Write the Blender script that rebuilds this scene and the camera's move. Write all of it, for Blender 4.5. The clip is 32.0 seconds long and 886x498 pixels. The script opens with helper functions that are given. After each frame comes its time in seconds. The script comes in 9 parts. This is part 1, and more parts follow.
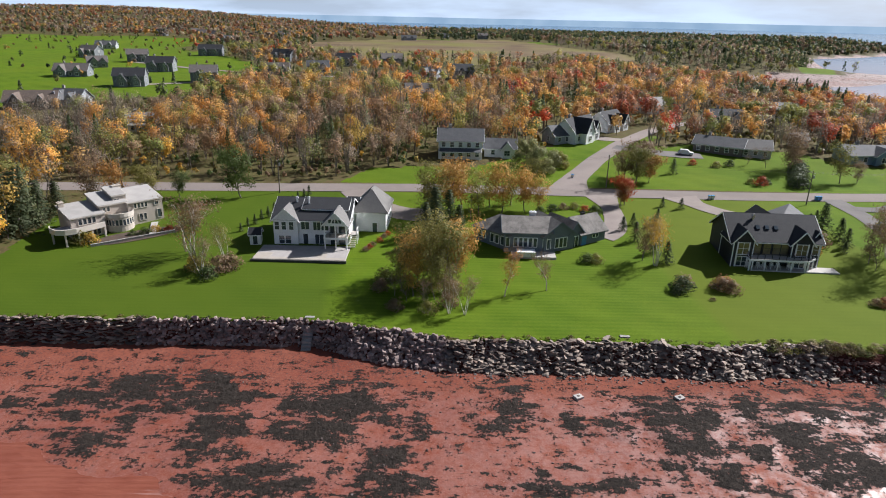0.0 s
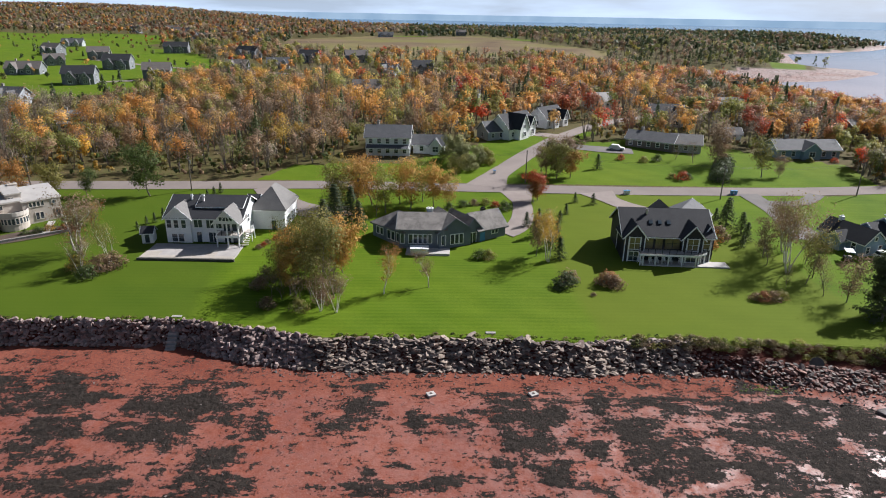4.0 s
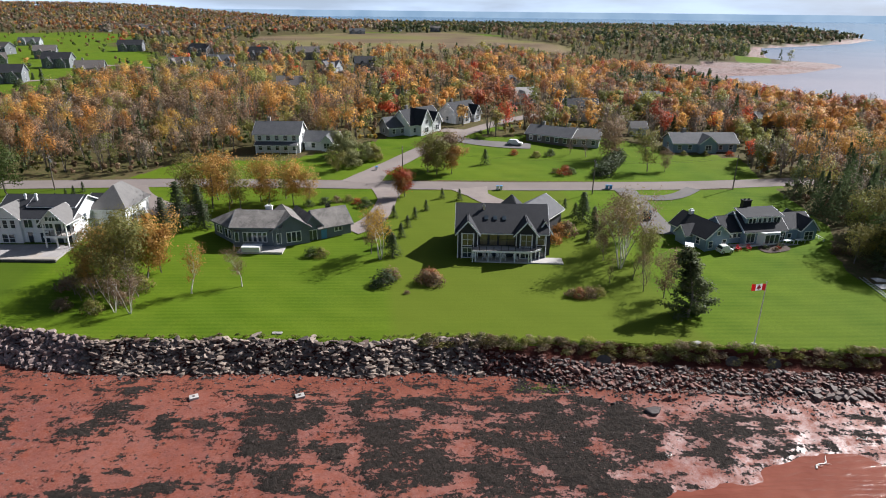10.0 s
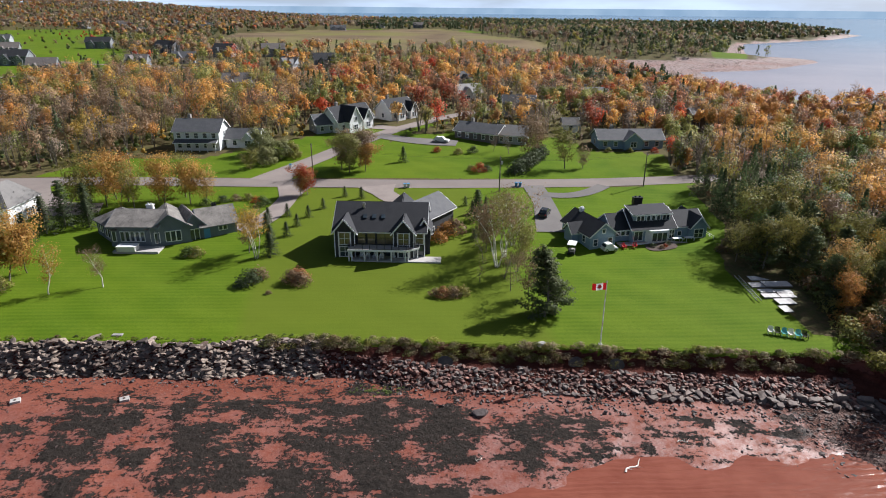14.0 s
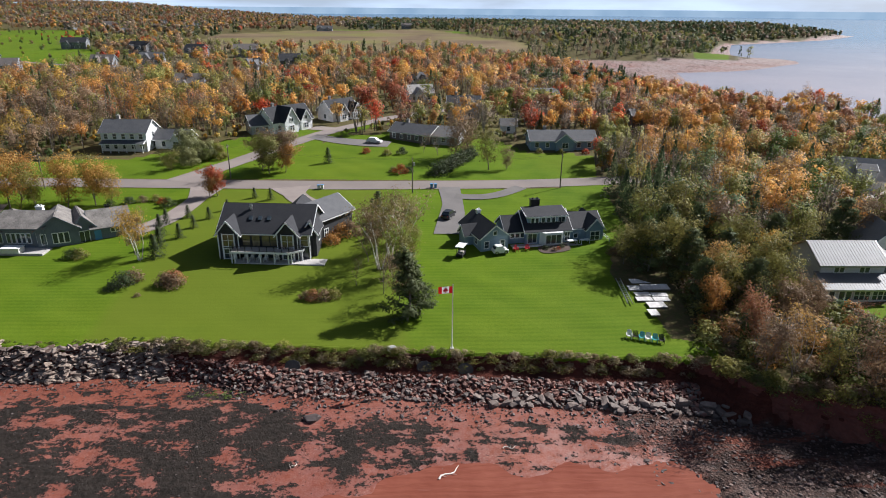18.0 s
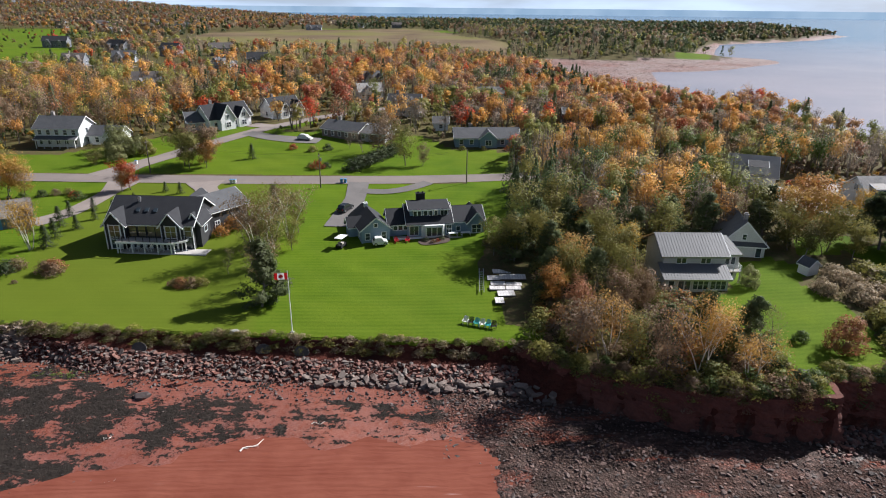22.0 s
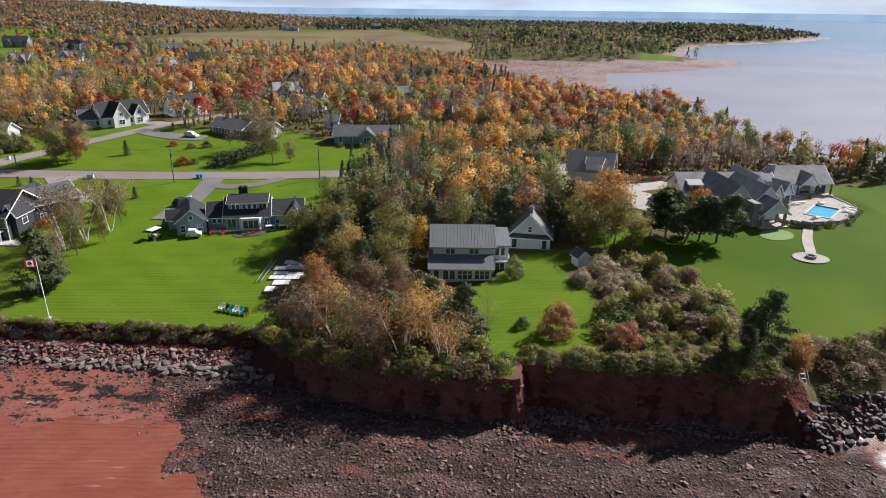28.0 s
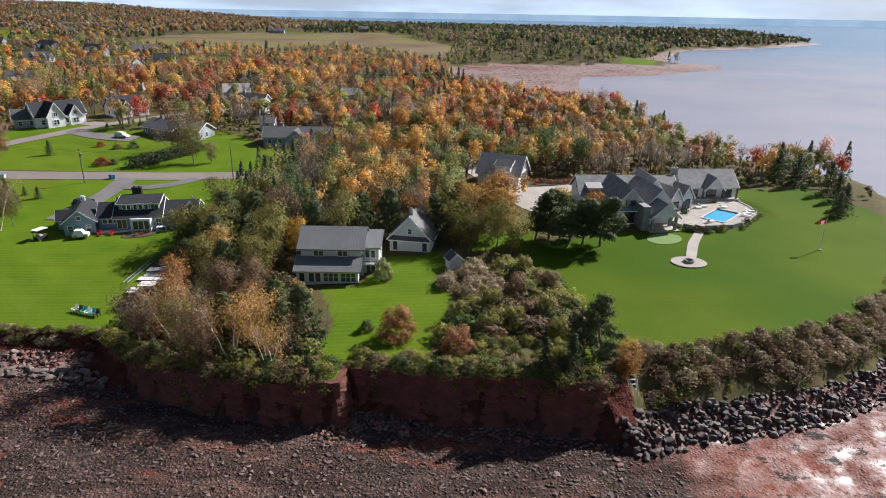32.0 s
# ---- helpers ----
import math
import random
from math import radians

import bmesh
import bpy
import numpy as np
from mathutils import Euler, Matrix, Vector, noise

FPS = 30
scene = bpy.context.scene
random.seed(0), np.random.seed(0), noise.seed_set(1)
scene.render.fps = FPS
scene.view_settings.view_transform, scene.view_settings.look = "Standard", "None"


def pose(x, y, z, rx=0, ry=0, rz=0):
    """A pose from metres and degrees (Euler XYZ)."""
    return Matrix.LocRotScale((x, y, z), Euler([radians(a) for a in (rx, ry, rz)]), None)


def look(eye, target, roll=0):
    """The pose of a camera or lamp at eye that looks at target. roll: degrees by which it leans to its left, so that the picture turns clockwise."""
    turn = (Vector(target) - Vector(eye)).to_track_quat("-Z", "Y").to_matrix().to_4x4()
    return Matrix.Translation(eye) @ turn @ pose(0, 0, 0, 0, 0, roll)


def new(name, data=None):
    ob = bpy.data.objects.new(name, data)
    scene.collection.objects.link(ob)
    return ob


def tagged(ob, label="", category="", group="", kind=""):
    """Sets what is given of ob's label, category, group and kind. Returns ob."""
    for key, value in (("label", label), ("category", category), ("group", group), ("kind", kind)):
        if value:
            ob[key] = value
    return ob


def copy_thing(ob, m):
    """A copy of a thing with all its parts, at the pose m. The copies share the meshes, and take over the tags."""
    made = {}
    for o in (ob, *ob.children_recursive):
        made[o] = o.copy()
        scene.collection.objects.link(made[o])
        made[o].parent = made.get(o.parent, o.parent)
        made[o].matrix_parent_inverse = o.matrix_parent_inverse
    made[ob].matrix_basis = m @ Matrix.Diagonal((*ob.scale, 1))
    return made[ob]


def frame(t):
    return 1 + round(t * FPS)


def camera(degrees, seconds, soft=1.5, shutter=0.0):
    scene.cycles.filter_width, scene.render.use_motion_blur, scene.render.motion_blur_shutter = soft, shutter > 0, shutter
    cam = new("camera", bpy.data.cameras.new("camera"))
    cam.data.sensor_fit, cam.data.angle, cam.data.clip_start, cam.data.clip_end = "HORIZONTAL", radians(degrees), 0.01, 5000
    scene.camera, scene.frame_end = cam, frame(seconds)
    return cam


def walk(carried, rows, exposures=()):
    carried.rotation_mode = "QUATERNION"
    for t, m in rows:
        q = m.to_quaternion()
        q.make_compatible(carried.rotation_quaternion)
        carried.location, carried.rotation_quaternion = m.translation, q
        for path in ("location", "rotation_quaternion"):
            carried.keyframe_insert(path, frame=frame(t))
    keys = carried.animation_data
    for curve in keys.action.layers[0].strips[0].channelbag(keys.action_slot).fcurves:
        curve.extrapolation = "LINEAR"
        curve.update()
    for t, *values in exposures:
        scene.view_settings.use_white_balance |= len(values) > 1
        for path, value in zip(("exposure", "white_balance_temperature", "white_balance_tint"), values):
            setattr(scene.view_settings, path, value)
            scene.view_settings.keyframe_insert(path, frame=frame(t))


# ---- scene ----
cam = camera(70.0, 32.0, soft=1.0)
PATH = [
    (0, (0.521, 0.006, 40.813), (0.512, 1.883, 40.123), 1.2),
    (0.5, (2.659, 0.125, 40.797), (2.653, 2.002, 40.106), 1.1),
    (1, (4.882, 0.252, 40.792), (4.881, 2.129, 40.1), 1.2),
    (1.5, (7.116, 0.345, 40.793), (7.118, 2.221, 40.1), 1.2),
    (2, (9.32, 0.439, 40.791), (9.325, 2.315, 40.098), 1.1),
    (2.5, (11.635, 0.557, 40.788), (11.643, 2.432, 40.093), 1.1),
    (3, (14.004, 0.675, 40.784), (14.013, 2.55, 40.09), 1.2),
    (3.5, (16.3, 0.795, 40.791), (16.313, 2.67, 40.094), 1.1),
    (5.5, (25.563, 1.297, 40.595), (25.583, 3.17, 39.896), 1.0),
    (6, (27.9, 1.458, 40.557), (27.921, 3.331, 39.857), 1.0),
    (6.5, (30.214, 1.604, 40.526), (30.237, 3.477, 39.826), 0.9),
    (7, (32.512, 1.711, 40.505), (32.537, 3.584, 39.803), 0.9),
    (7.5, (34.894, 1.811, 40.511), (34.919, 3.683, 39.808), 0.8),
    (8, (37.401, 1.898, 40.528), (37.427, 3.77, 39.824), 0.8),
    (8.5, (39.936, 2.068, 40.533), (39.963, 3.939, 39.828), 0.7),
    (9, (42.475, 2.302, 40.516), (42.504, 4.173, 39.81), 0.7),
    (9.5, (45.056, 2.514, 40.506), (45.086, 4.385, 39.799), 0.6),
    (10, (47.72, 2.698, 40.506), (47.749, 4.569, 39.799), 0.6),
    (10.5, (50.328, 2.803, 40.517), (50.359, 4.673, 39.808), 0.6),
    (11, (52.967, 2.934, 40.517), (52.998, 4.804, 39.808), 0.5),
    (11.5, (55.612, 3.073, 40.51), (55.643, 4.943, 39.799), 0.5),
    (12, (58.256, 3.246, 40.508), (58.287, 5.115, 39.796), 0.4),
    (12.5, (60.915, 3.399, 40.525), (60.949, 5.267, 39.812), 0.4),
    (13, (63.524, 3.558, 40.532), (63.558, 5.426, 39.818), 0.4),
    (13.5, (66.092, 3.719, 40.533), (66.127, 5.587, 39.818), 0.4),
    (14, (68.672, 3.931, 40.485), (68.708, 5.798, 39.769), 0.5),
    (14.5, (71.162, 4.116, 40.444), (71.198, 5.983, 39.729), 0.5),
    (16.5, (81.125, 4.613, 40.405), (81.161, 6.481, 39.69), 0.5),
    (17, (83.629, 4.642, 40.432), (83.663, 6.509, 39.717), 0.5),
    (17.5, (86.177, 4.693, 40.484), (86.211, 6.561, 39.769), 0.5),
    (18, (88.695, 4.724, 40.514), (88.726, 6.592, 39.8), 0.5),
    (18.5, (91.264, 4.54, 40.514), (91.292, 6.409, 39.801), 0.5),
    (19, (93.905, 4.208, 40.539), (93.931, 6.076, 39.827), 0.5),
    (19.5, (96.675, 3.637, 40.599), (96.699, 5.505, 39.886), 0.5),
    (20, (99.501, 2.881, 40.663), (99.523, 4.75, 39.95), 0.5),
    (20.5, (102.339, 2.141, 40.718), (102.359, 4.009, 40.004), 0.5),
    (21, (105.266, 1.447, 40.761), (105.284, 3.315, 40.045), 0.5),
    (21.5, (108.251, 0.728, 40.833), (108.269, 2.596, 40.118), 0.5),
    (22, (111.251, 0.018, 40.932), (111.268, 1.885, 40.216), 0.6),
    (22.5, (114.247, -0.679, 40.942), (114.262, 1.189, 40.226), 0.6),
    (23, (117.313, -1.391, 40.905), (117.327, 0.477, 40.19), 0.6),
    (23.5, (120.421, -2.045, 40.85), (120.433, -0.177, 40.135), 0.6),
    (24, (123.572, -2.594, 40.83), (123.583, -0.726, 40.115), 0.5),
    (24.5, (126.692, -3.038, 40.854), (126.704, -1.17, 40.138), 0.4),
    (25, (129.86, -3.348, 40.876), (129.872, -1.48, 40.161), 0.5),
    (25.5, (132.941, -3.492, 40.881), (132.954, -1.625, 40.165), 0.6),
    (27.5, (144.55, -3.733, 40.904), (144.561, -1.864, 40.191), 0.7),
    (28, (147.33, -3.731, 40.86), (147.34, -1.862, 40.148), 0.7),
    (28.5, (150.077, -3.656, 40.803), (150.086, -1.786, 40.093), 0.8),
    (29, (152.831, -3.526, 40.772), (152.84, -1.656, 40.063), 0.7),
    (29.5, (155.624, -3.387, 40.709), (155.632, -1.516, 40.002), 0.8),
    (30, (158.376, -3.235, 40.674), (158.383, -1.364, 39.967), 0.9),
    (30.5, (161.066, -3.092, 40.656), (161.074, -1.221, 39.95), 0.9),
    (31, (163.628, -2.977, 40.615), (163.636, -1.105, 39.911), 1.0),
    (31.5, (165.996, -2.812, 40.579), (166.004, -0.94, 39.876), 1.0),
    (32, (168.244, -2.639, 40.562), (168.252, -0.767, 39.86), 1.0),
]
walk(cam, [(t, look(eye, target, roll)) for t, eye, target, roll in PATH], [(0, 0.54, 6000, 12)])

# ---- light and sky ----
SUN_AZ, SUN_EL = 32.0, 38.0      # degrees from +x towards +y; height
sun_data = bpy.data.lights.new("sun", "SUN")
sun_data.energy, sun_data.angle, sun_data.color = 5.6, radians(0.5), (1.0, 0.95, 0.88)
sun_way = Vector((math.cos(radians(SUN_AZ)) * math.cos(radians(SUN_EL)), math.sin(radians(SUN_AZ)) * math.cos(radians(SUN_EL)), math.sin(radians(SUN_EL))))
sun = new("sun", sun_data)
sun.matrix_world = look(sun_way * 300, (0, 0, 0))
world = bpy.data.worlds.new("world")
scene.world = world
world.use_nodes = True
wt = world.node_tree
sky = wt.nodes.new("ShaderNodeTexSky")
sky.sky_type, sky.sun_disc = "NISHITA", False
sky.sun_elevation, sky.sun_rotation = radians(SUN_EL), radians(90 - SUN_AZ)
sky.altitude, sky.air_density, sky.dust_density, sky.ozone_density = 0, 1.0, 2.2, 1.0
# thin bright cloud veil that lies over the blue
geo_w = wt.nodes.new("ShaderNodeTexCoord")
stretch = wt.nodes.new("ShaderNodeMapping")
stretch.inputs["Scale"].default_value = (1.5, 1.5, 9.0)
cloud = wt.nodes.new("ShaderNodeTexNoise")
cloud.inputs["Scale"].default_value, cloud.inputs["Detail"].default_value = 3.0, 6.0
veil = wt.nodes.new("ShaderNodeValToRGB")
veil.color_ramp.elements[0].position, veil.color_ramp.elements[0].color = 0.36, (0.55, 0.55, 0.55, 1)
veil.color_ramp.elements[1].position, veil.color_ramp.elements[1].color = 0.62, (0.92, 0.92, 0.92, 1)
blend = wt.nodes.new("ShaderNodeMix")
blend.data_type = "RGBA"
blend.inputs[7].default_value = (15.5, 18.6, 22.5, 1)
wt.links.new(geo_w.outputs["Generated"], stretch.inputs["Vector"])
wt.links.new(stretch.outputs[0], cloud.inputs["Vector"])
wt.links.new(cloud.outputs["Fac"], veil.inputs["Fac"])
up = wt.nodes.new("ShaderNodeSeparateXYZ")
wt.links.new(geo_w.outputs["Generated"], up.inputs[0])
haze = wt.nodes.new("ShaderNodeMapRange")
for i, v in enumerate((0.0, 0.0, 0.13, 1.0, 0.03)):
    haze.inputs[i].default_value = v
wt.links.new(up.outputs["Z"], haze.inputs[0])
thick = wt.nodes.new("ShaderNodeMath")
thick.operation = "MULTIPLY"
wt.links.new(veil.outputs["Color"], thick.inputs[0])
wt.links.new(haze.outputs[0], thick.inputs[1])
wt.links.new(thick.outputs[0], blend.inputs[0])
wt.links.new(sky.outputs["Color"], blend.inputs[6])
wt.links.new(blend.outputs[2], wt.nodes["Background"].inputs["Color"])
wt.nodes["Background"].inputs["Strength"].default_value = 0.038

# ---- materials ----
def node(nt, kind, **values):
    n = nt.nodes.new("ShaderNode" + kind)
    for key, v in values.items():
        key = key.replace("_", " ")
        s = n.inputs[int(key[1:])] if key[0] == "i" and key[1:].isdigit() else n.inputs[key]
        if isinstance(v, bpy.types.NodeSocket):
            nt.links.new(v, s)
        else:
            s.default_value = v
    return n


def blank(name):
    m = bpy.data.materials.new(name)
    m.use_nodes = True
    return m, m.node_tree, m.node_tree.nodes["Principled BSDF"]


def rgb(c):
    return (*c, 1.0)


def mix(nt, fac, a, b, how="MIX"):
    n = nt.nodes.new("ShaderNodeMix")
    n.data_type, n.blend_type = "RGBA", how
    for i, v in ((0, fac), (6, a), (7, b)):
        if isinstance(v, bpy.types.NodeSocket):
            nt.links.new(v, n.inputs[i])
        else:
            n.inputs[i].default_value = v if i == 0 else (rgb(v) if len(v) == 3 else v)
    return n.outputs[2]


def math_node(nt, op, a, b=0.0, clamp=False):
    n = nt.nodes.new("ShaderNodeMath")
    n.operation, n.use_clamp = op, clamp
    for i, v in enumerate((a, b)):
        if isinstance(v, bpy.types.NodeSocket):
            nt.links.new(v, n.inputs[i])
        else:
            n.inputs[i].default_value = v
    return n.outputs[0]


def noise_fac(nt, scale, detail=4.0, low=0.35, high=0.65, vector=None, rough=0.55):
    pos = vector or nt.nodes.new("ShaderNodeNewGeometry").outputs["Position"]
    n = node(nt, "TexNoise", Vector=pos, Scale=scale, Detail=detail, Roughness=rough)
    r = node(nt, "MapRange", i0=n.outputs["Fac"], i1=low, i2=high, i3=0.0, i4=1.0)
    return r.outputs[0]


def bump(nt, bsdf, height, strength=0.4, distance=0.05):
    b = node(nt, "Bump", Height=height, Strength=strength, Distance=distance)
    nt.links.new(b.outputs["Normal"], bsdf.inputs["Normal"])


def surface(name, a, b, coarse=0.5, fine=8.0, rough=0.8, relief=0.3, metal=0.0, spread=0.08):
    """Two-scale variation between two colours, with fine relief and some change from piece to piece."""
    m, nt, bs = blank(name)
    f1 = noise_fac(nt, coarse)
    f2 = noise_fac(nt, fine, 6.0, 0.3, 0.7)
    f = math_node(nt, "ADD", math_node(nt, "MULTIPLY", f1, 0.6), math_node(nt, "MULTIPLY", f2, 0.4), True)
    col = mix(nt, f, a, b)
    rnd = nt.nodes.new("ShaderNodeObjectInfo").outputs["Random"]
    v = node(nt, "MapRange", i0=rnd, i1=0.0, i2=1.0, i3=1 - spread, i4=1 + spread).outputs[0]
    hs = node(nt, "HueSaturation", Value=v, Color=col)
    nt.links.new(hs.outputs[0], bs.inputs["Base Color"])
    bs.inputs["Roughness"].default_value, bs.inputs["Metallic"].default_value = rough, metal
    bump(nt, bs, f2, relief, 0.03)
    return m


def courses(name, a, b, step, rough=0.75, depth=0.5, shingled=False):
    """Horizontal boards or shingle courses, by height."""
    m, nt, bs = blank(name)
    pos = nt.nodes.new("ShaderNodeNewGeometry").outputs["Position"]
    sep = node(nt, "SeparateXYZ", Vector=pos)
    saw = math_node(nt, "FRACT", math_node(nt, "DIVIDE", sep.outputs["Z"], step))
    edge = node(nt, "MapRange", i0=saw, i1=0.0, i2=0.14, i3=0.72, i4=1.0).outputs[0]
    f1 = noise_fac(nt, 0.7)
    squash = node(nt, "Mapping", Vector=pos, Scale=(3.0, 3.0, 1.0 / step) if shingled else (0.6, 0.6, 4.0))
    f2 = noise_fac(nt, 1.6, 3.0, 0.3, 0.7, squash.outputs[0])
    f = math_node(nt, "ADD", math_node(nt, "MULTIPLY", f1, 0.4), math_node(nt, "MULTIPLY", f2, 0.6), True)
    col = mix(nt, f, a, b)
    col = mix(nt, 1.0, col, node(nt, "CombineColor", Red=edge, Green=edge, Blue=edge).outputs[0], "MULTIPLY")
    nt.links.new(col, bs.inputs["Base Color"])
    bs.inputs["Roughness"].default_value = rough
    bump(nt, bs, math_node(nt, "ADD", math_node(nt, "MULTIPLY", saw, -1.0), math_node(nt, "MULTIPLY", f2, 0.4)), depth, 0.02)
    return m


def leafage(name, colours, rough=0.6, attribute=False):
    """Leaves: colour by object and by leaf; light passes through a little."""
    m, nt, bs = blank(name)
    geo = nt.nodes.new("ShaderNodeNewGeometry")
    island = geo.outputs["Random Per Island"]
    if attribute:
        base = node(nt, "Attribute").outputs["Color"]
        base.node.attribute_name = "tint"
    else:
        rnd = nt.nodes.new("ShaderNodeObjectInfo").outputs["Random"]
        ramp = nt.nodes.new("ShaderNodeValToRGB")
        els = ramp.color_ramp.elements
        while len(els) < len(colours):
            els.new(0.5)
        for i, c in enumerate(colours):
            els[i].position, els[i].color = i / max(1, len(colours) - 1), rgb(c)
        nt.links.new(math_node(nt, "ADD", math_node(nt, "MULTIPLY", rnd, 0.6), math_node(nt, "MULTIPLY", noise_fac(nt, 0.5), 0.4)), ramp.inputs[0])
        base = ramp.outputs[0]
    v = node(nt, "MapRange", i0=island, i1=0.0, i2=1.0, i3=0.86, i4=1.15).outputs[0]
    h = node(nt, "MapRange", i0=math_node(nt, "FRACT", math_node(nt, "MULTIPLY", island, 7.3)), i1=0.0, i2=1.0, i3=0.49, i4=0.51).outputs[0]
    col = node(nt, "HueSaturation", Hue=h, Value=v, Color=base).outputs[0]
    nt.links.new(col, bs.inputs["Base Color"])
    bs.inputs["Roughness"].default_value = rough
    bs.inputs["Specular IOR Level"].default_value = 0.25
    thin = node(nt, "BsdfTranslucent", Color=col)
    both = node(nt, "MixShader", i0=0.45, i1=bs.outputs[0], i2=thin.outputs[0])
    nt.links.new(both.outputs[0], nt.nodes["Material Output"].inputs["Surface"])
    return m


def glass_pane(name, tint, rough=0.04):
    m, nt, bs = blank(name)
    f = noise_fac(nt, 0.6)
    nt.links.new(mix(nt, f, tint, tuple(c * 1.8 for c in tint)), bs.inputs["Base Color"])
    bs.inputs["Roughness"].default_value, bs.inputs["Specular IOR Level"].default_value = rough, 0.8
    return m


M = {}
M["white_paint"] = surface("white_paint", (0.74, 0.75, 0.75), (0.82, 0.82, 0.81), 0.4, 12, 0.5, 0.05)
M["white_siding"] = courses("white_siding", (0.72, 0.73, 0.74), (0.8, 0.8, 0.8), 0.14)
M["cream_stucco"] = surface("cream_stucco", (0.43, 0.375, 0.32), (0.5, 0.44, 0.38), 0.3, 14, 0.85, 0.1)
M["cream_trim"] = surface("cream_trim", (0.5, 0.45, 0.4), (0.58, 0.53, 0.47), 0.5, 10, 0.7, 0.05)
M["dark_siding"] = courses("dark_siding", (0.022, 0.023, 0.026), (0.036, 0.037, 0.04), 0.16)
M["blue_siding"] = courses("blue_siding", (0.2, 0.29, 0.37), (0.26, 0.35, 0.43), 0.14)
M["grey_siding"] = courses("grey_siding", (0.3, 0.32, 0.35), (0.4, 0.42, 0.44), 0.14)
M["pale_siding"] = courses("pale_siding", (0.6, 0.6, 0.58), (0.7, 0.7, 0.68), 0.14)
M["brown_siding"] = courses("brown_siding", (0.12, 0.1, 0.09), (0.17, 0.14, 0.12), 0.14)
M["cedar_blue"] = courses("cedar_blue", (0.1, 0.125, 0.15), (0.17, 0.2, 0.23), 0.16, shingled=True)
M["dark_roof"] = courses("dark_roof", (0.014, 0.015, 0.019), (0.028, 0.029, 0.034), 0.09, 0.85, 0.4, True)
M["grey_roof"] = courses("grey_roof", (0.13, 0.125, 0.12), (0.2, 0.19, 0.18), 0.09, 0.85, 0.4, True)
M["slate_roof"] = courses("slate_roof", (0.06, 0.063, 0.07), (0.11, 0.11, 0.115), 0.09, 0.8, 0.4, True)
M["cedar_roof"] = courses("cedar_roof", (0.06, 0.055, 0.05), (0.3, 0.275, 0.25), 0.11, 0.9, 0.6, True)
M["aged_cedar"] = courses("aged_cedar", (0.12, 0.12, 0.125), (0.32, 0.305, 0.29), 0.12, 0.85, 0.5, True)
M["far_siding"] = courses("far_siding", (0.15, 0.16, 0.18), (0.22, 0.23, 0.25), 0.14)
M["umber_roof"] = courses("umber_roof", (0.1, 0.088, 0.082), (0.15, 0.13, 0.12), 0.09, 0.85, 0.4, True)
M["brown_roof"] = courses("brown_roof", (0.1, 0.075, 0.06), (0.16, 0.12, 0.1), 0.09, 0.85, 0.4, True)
M["pale_roof"] = surface("pale_roof", (0.28, 0.265, 0.25), (0.37, 0.35, 0.33), 0.5, 20, 0.85, 0.1)
M["metal_roof"] = surface("metal_roof", (0.13, 0.132, 0.135), (0.18, 0.18, 0.18), 0.3, 5, 0.55, 0.04, 0.0)
M["concrete"] = surface("concrete", (0.36, 0.34, 0.32), (0.5, 0.47, 0.44), 0.4, 9, 0.9, 0.2)
M["stone"] = surface("stone", (0.2, 0.19, 0.18), (0.34, 0.32, 0.3), 1.5, 7, 0.9, 0.5)
M["paver"] = surface("paver", (0.3, 0.28, 0.27), (0.4, 0.37, 0.35), 0.6, 6, 0.9, 0.2)
M["deck_wood"] = surface("deck_wood", (0.38, 0.34, 0.3), (0.48, 0.44, 0.4), 0.6, 9, 0.8, 0.2)
M["raw_wood"] = surface("raw_wood", (0.4, 0.24, 0.12), (0.5, 0.32, 0.17), 1.0, 9, 0.7, 0.2)
M["old_wood"] = surface("old_wood", (0.1, 0.08, 0.065), (0.17, 0.14, 0.12), 1.0, 9, 0.85, 0.3)
M["grey_plank"] = surface("grey_plank", (0.5, 0.48, 0.46), (0.64, 0.62, 0.6), 0.8, 9, 0.8, 0.2, 0.0, 0.15)
M["glass"] = glass_pane("window_glass", (0.03, 0.04, 0.048))
# same pane with indoor light put into its warm colour
M["warm_glass"] = glass_pane("lit_glass", (0.12, 0.1, 0.05))
M["black_metal"] = surface("black_metal", (0.015, 0.015, 0.016), (0.03, 0.03, 0.03), 2, 12, 0.45, 0.05, 0.3)
M["grey_metal"] = surface("grey_metal", (0.35, 0.36, 0.37), (0.45, 0.46, 0.47), 2, 12, 0.35, 0.05, 0.8)
M["rubber"] = surface("rubber", (0.015, 0.015, 0.015), (0.025, 0.025, 0.025), 2, 12, 0.9, 0.1)
M["red_paint"] = surface("red_paint", (0.5, 0.025, 0.03), (0.6, 0.035, 0.04), 1, 10, 0.45, 0.03)
M["teal_paint"] = surface("teal_paint", (0.02, 0.3, 0.36), (0.04, 0.4, 0.46), 1, 10, 0.5, 0.03)
M["blue_paint"] = surface("blue_paint", (0.06, 0.2, 0.42), (0.08, 0.26, 0.5), 1, 10, 0.4, 0.03)
M["silver_paint"] = surface("silver_paint", (0.45, 0.47, 0.48), (0.55, 0.57, 0.58), 1, 10, 0.3, 0.02, 0.5)
M["dark_paint"] = surface("dark_paint", (0.02, 0.022, 0.026), (0.03, 0.033, 0.04), 1, 10, 0.25, 0.02, 0.3)
M["canvas"] = surface("canvas", (0.68, 0.67, 0.64), (0.78, 0.77, 0.74), 0.8, 14, 0.9, 0.1)
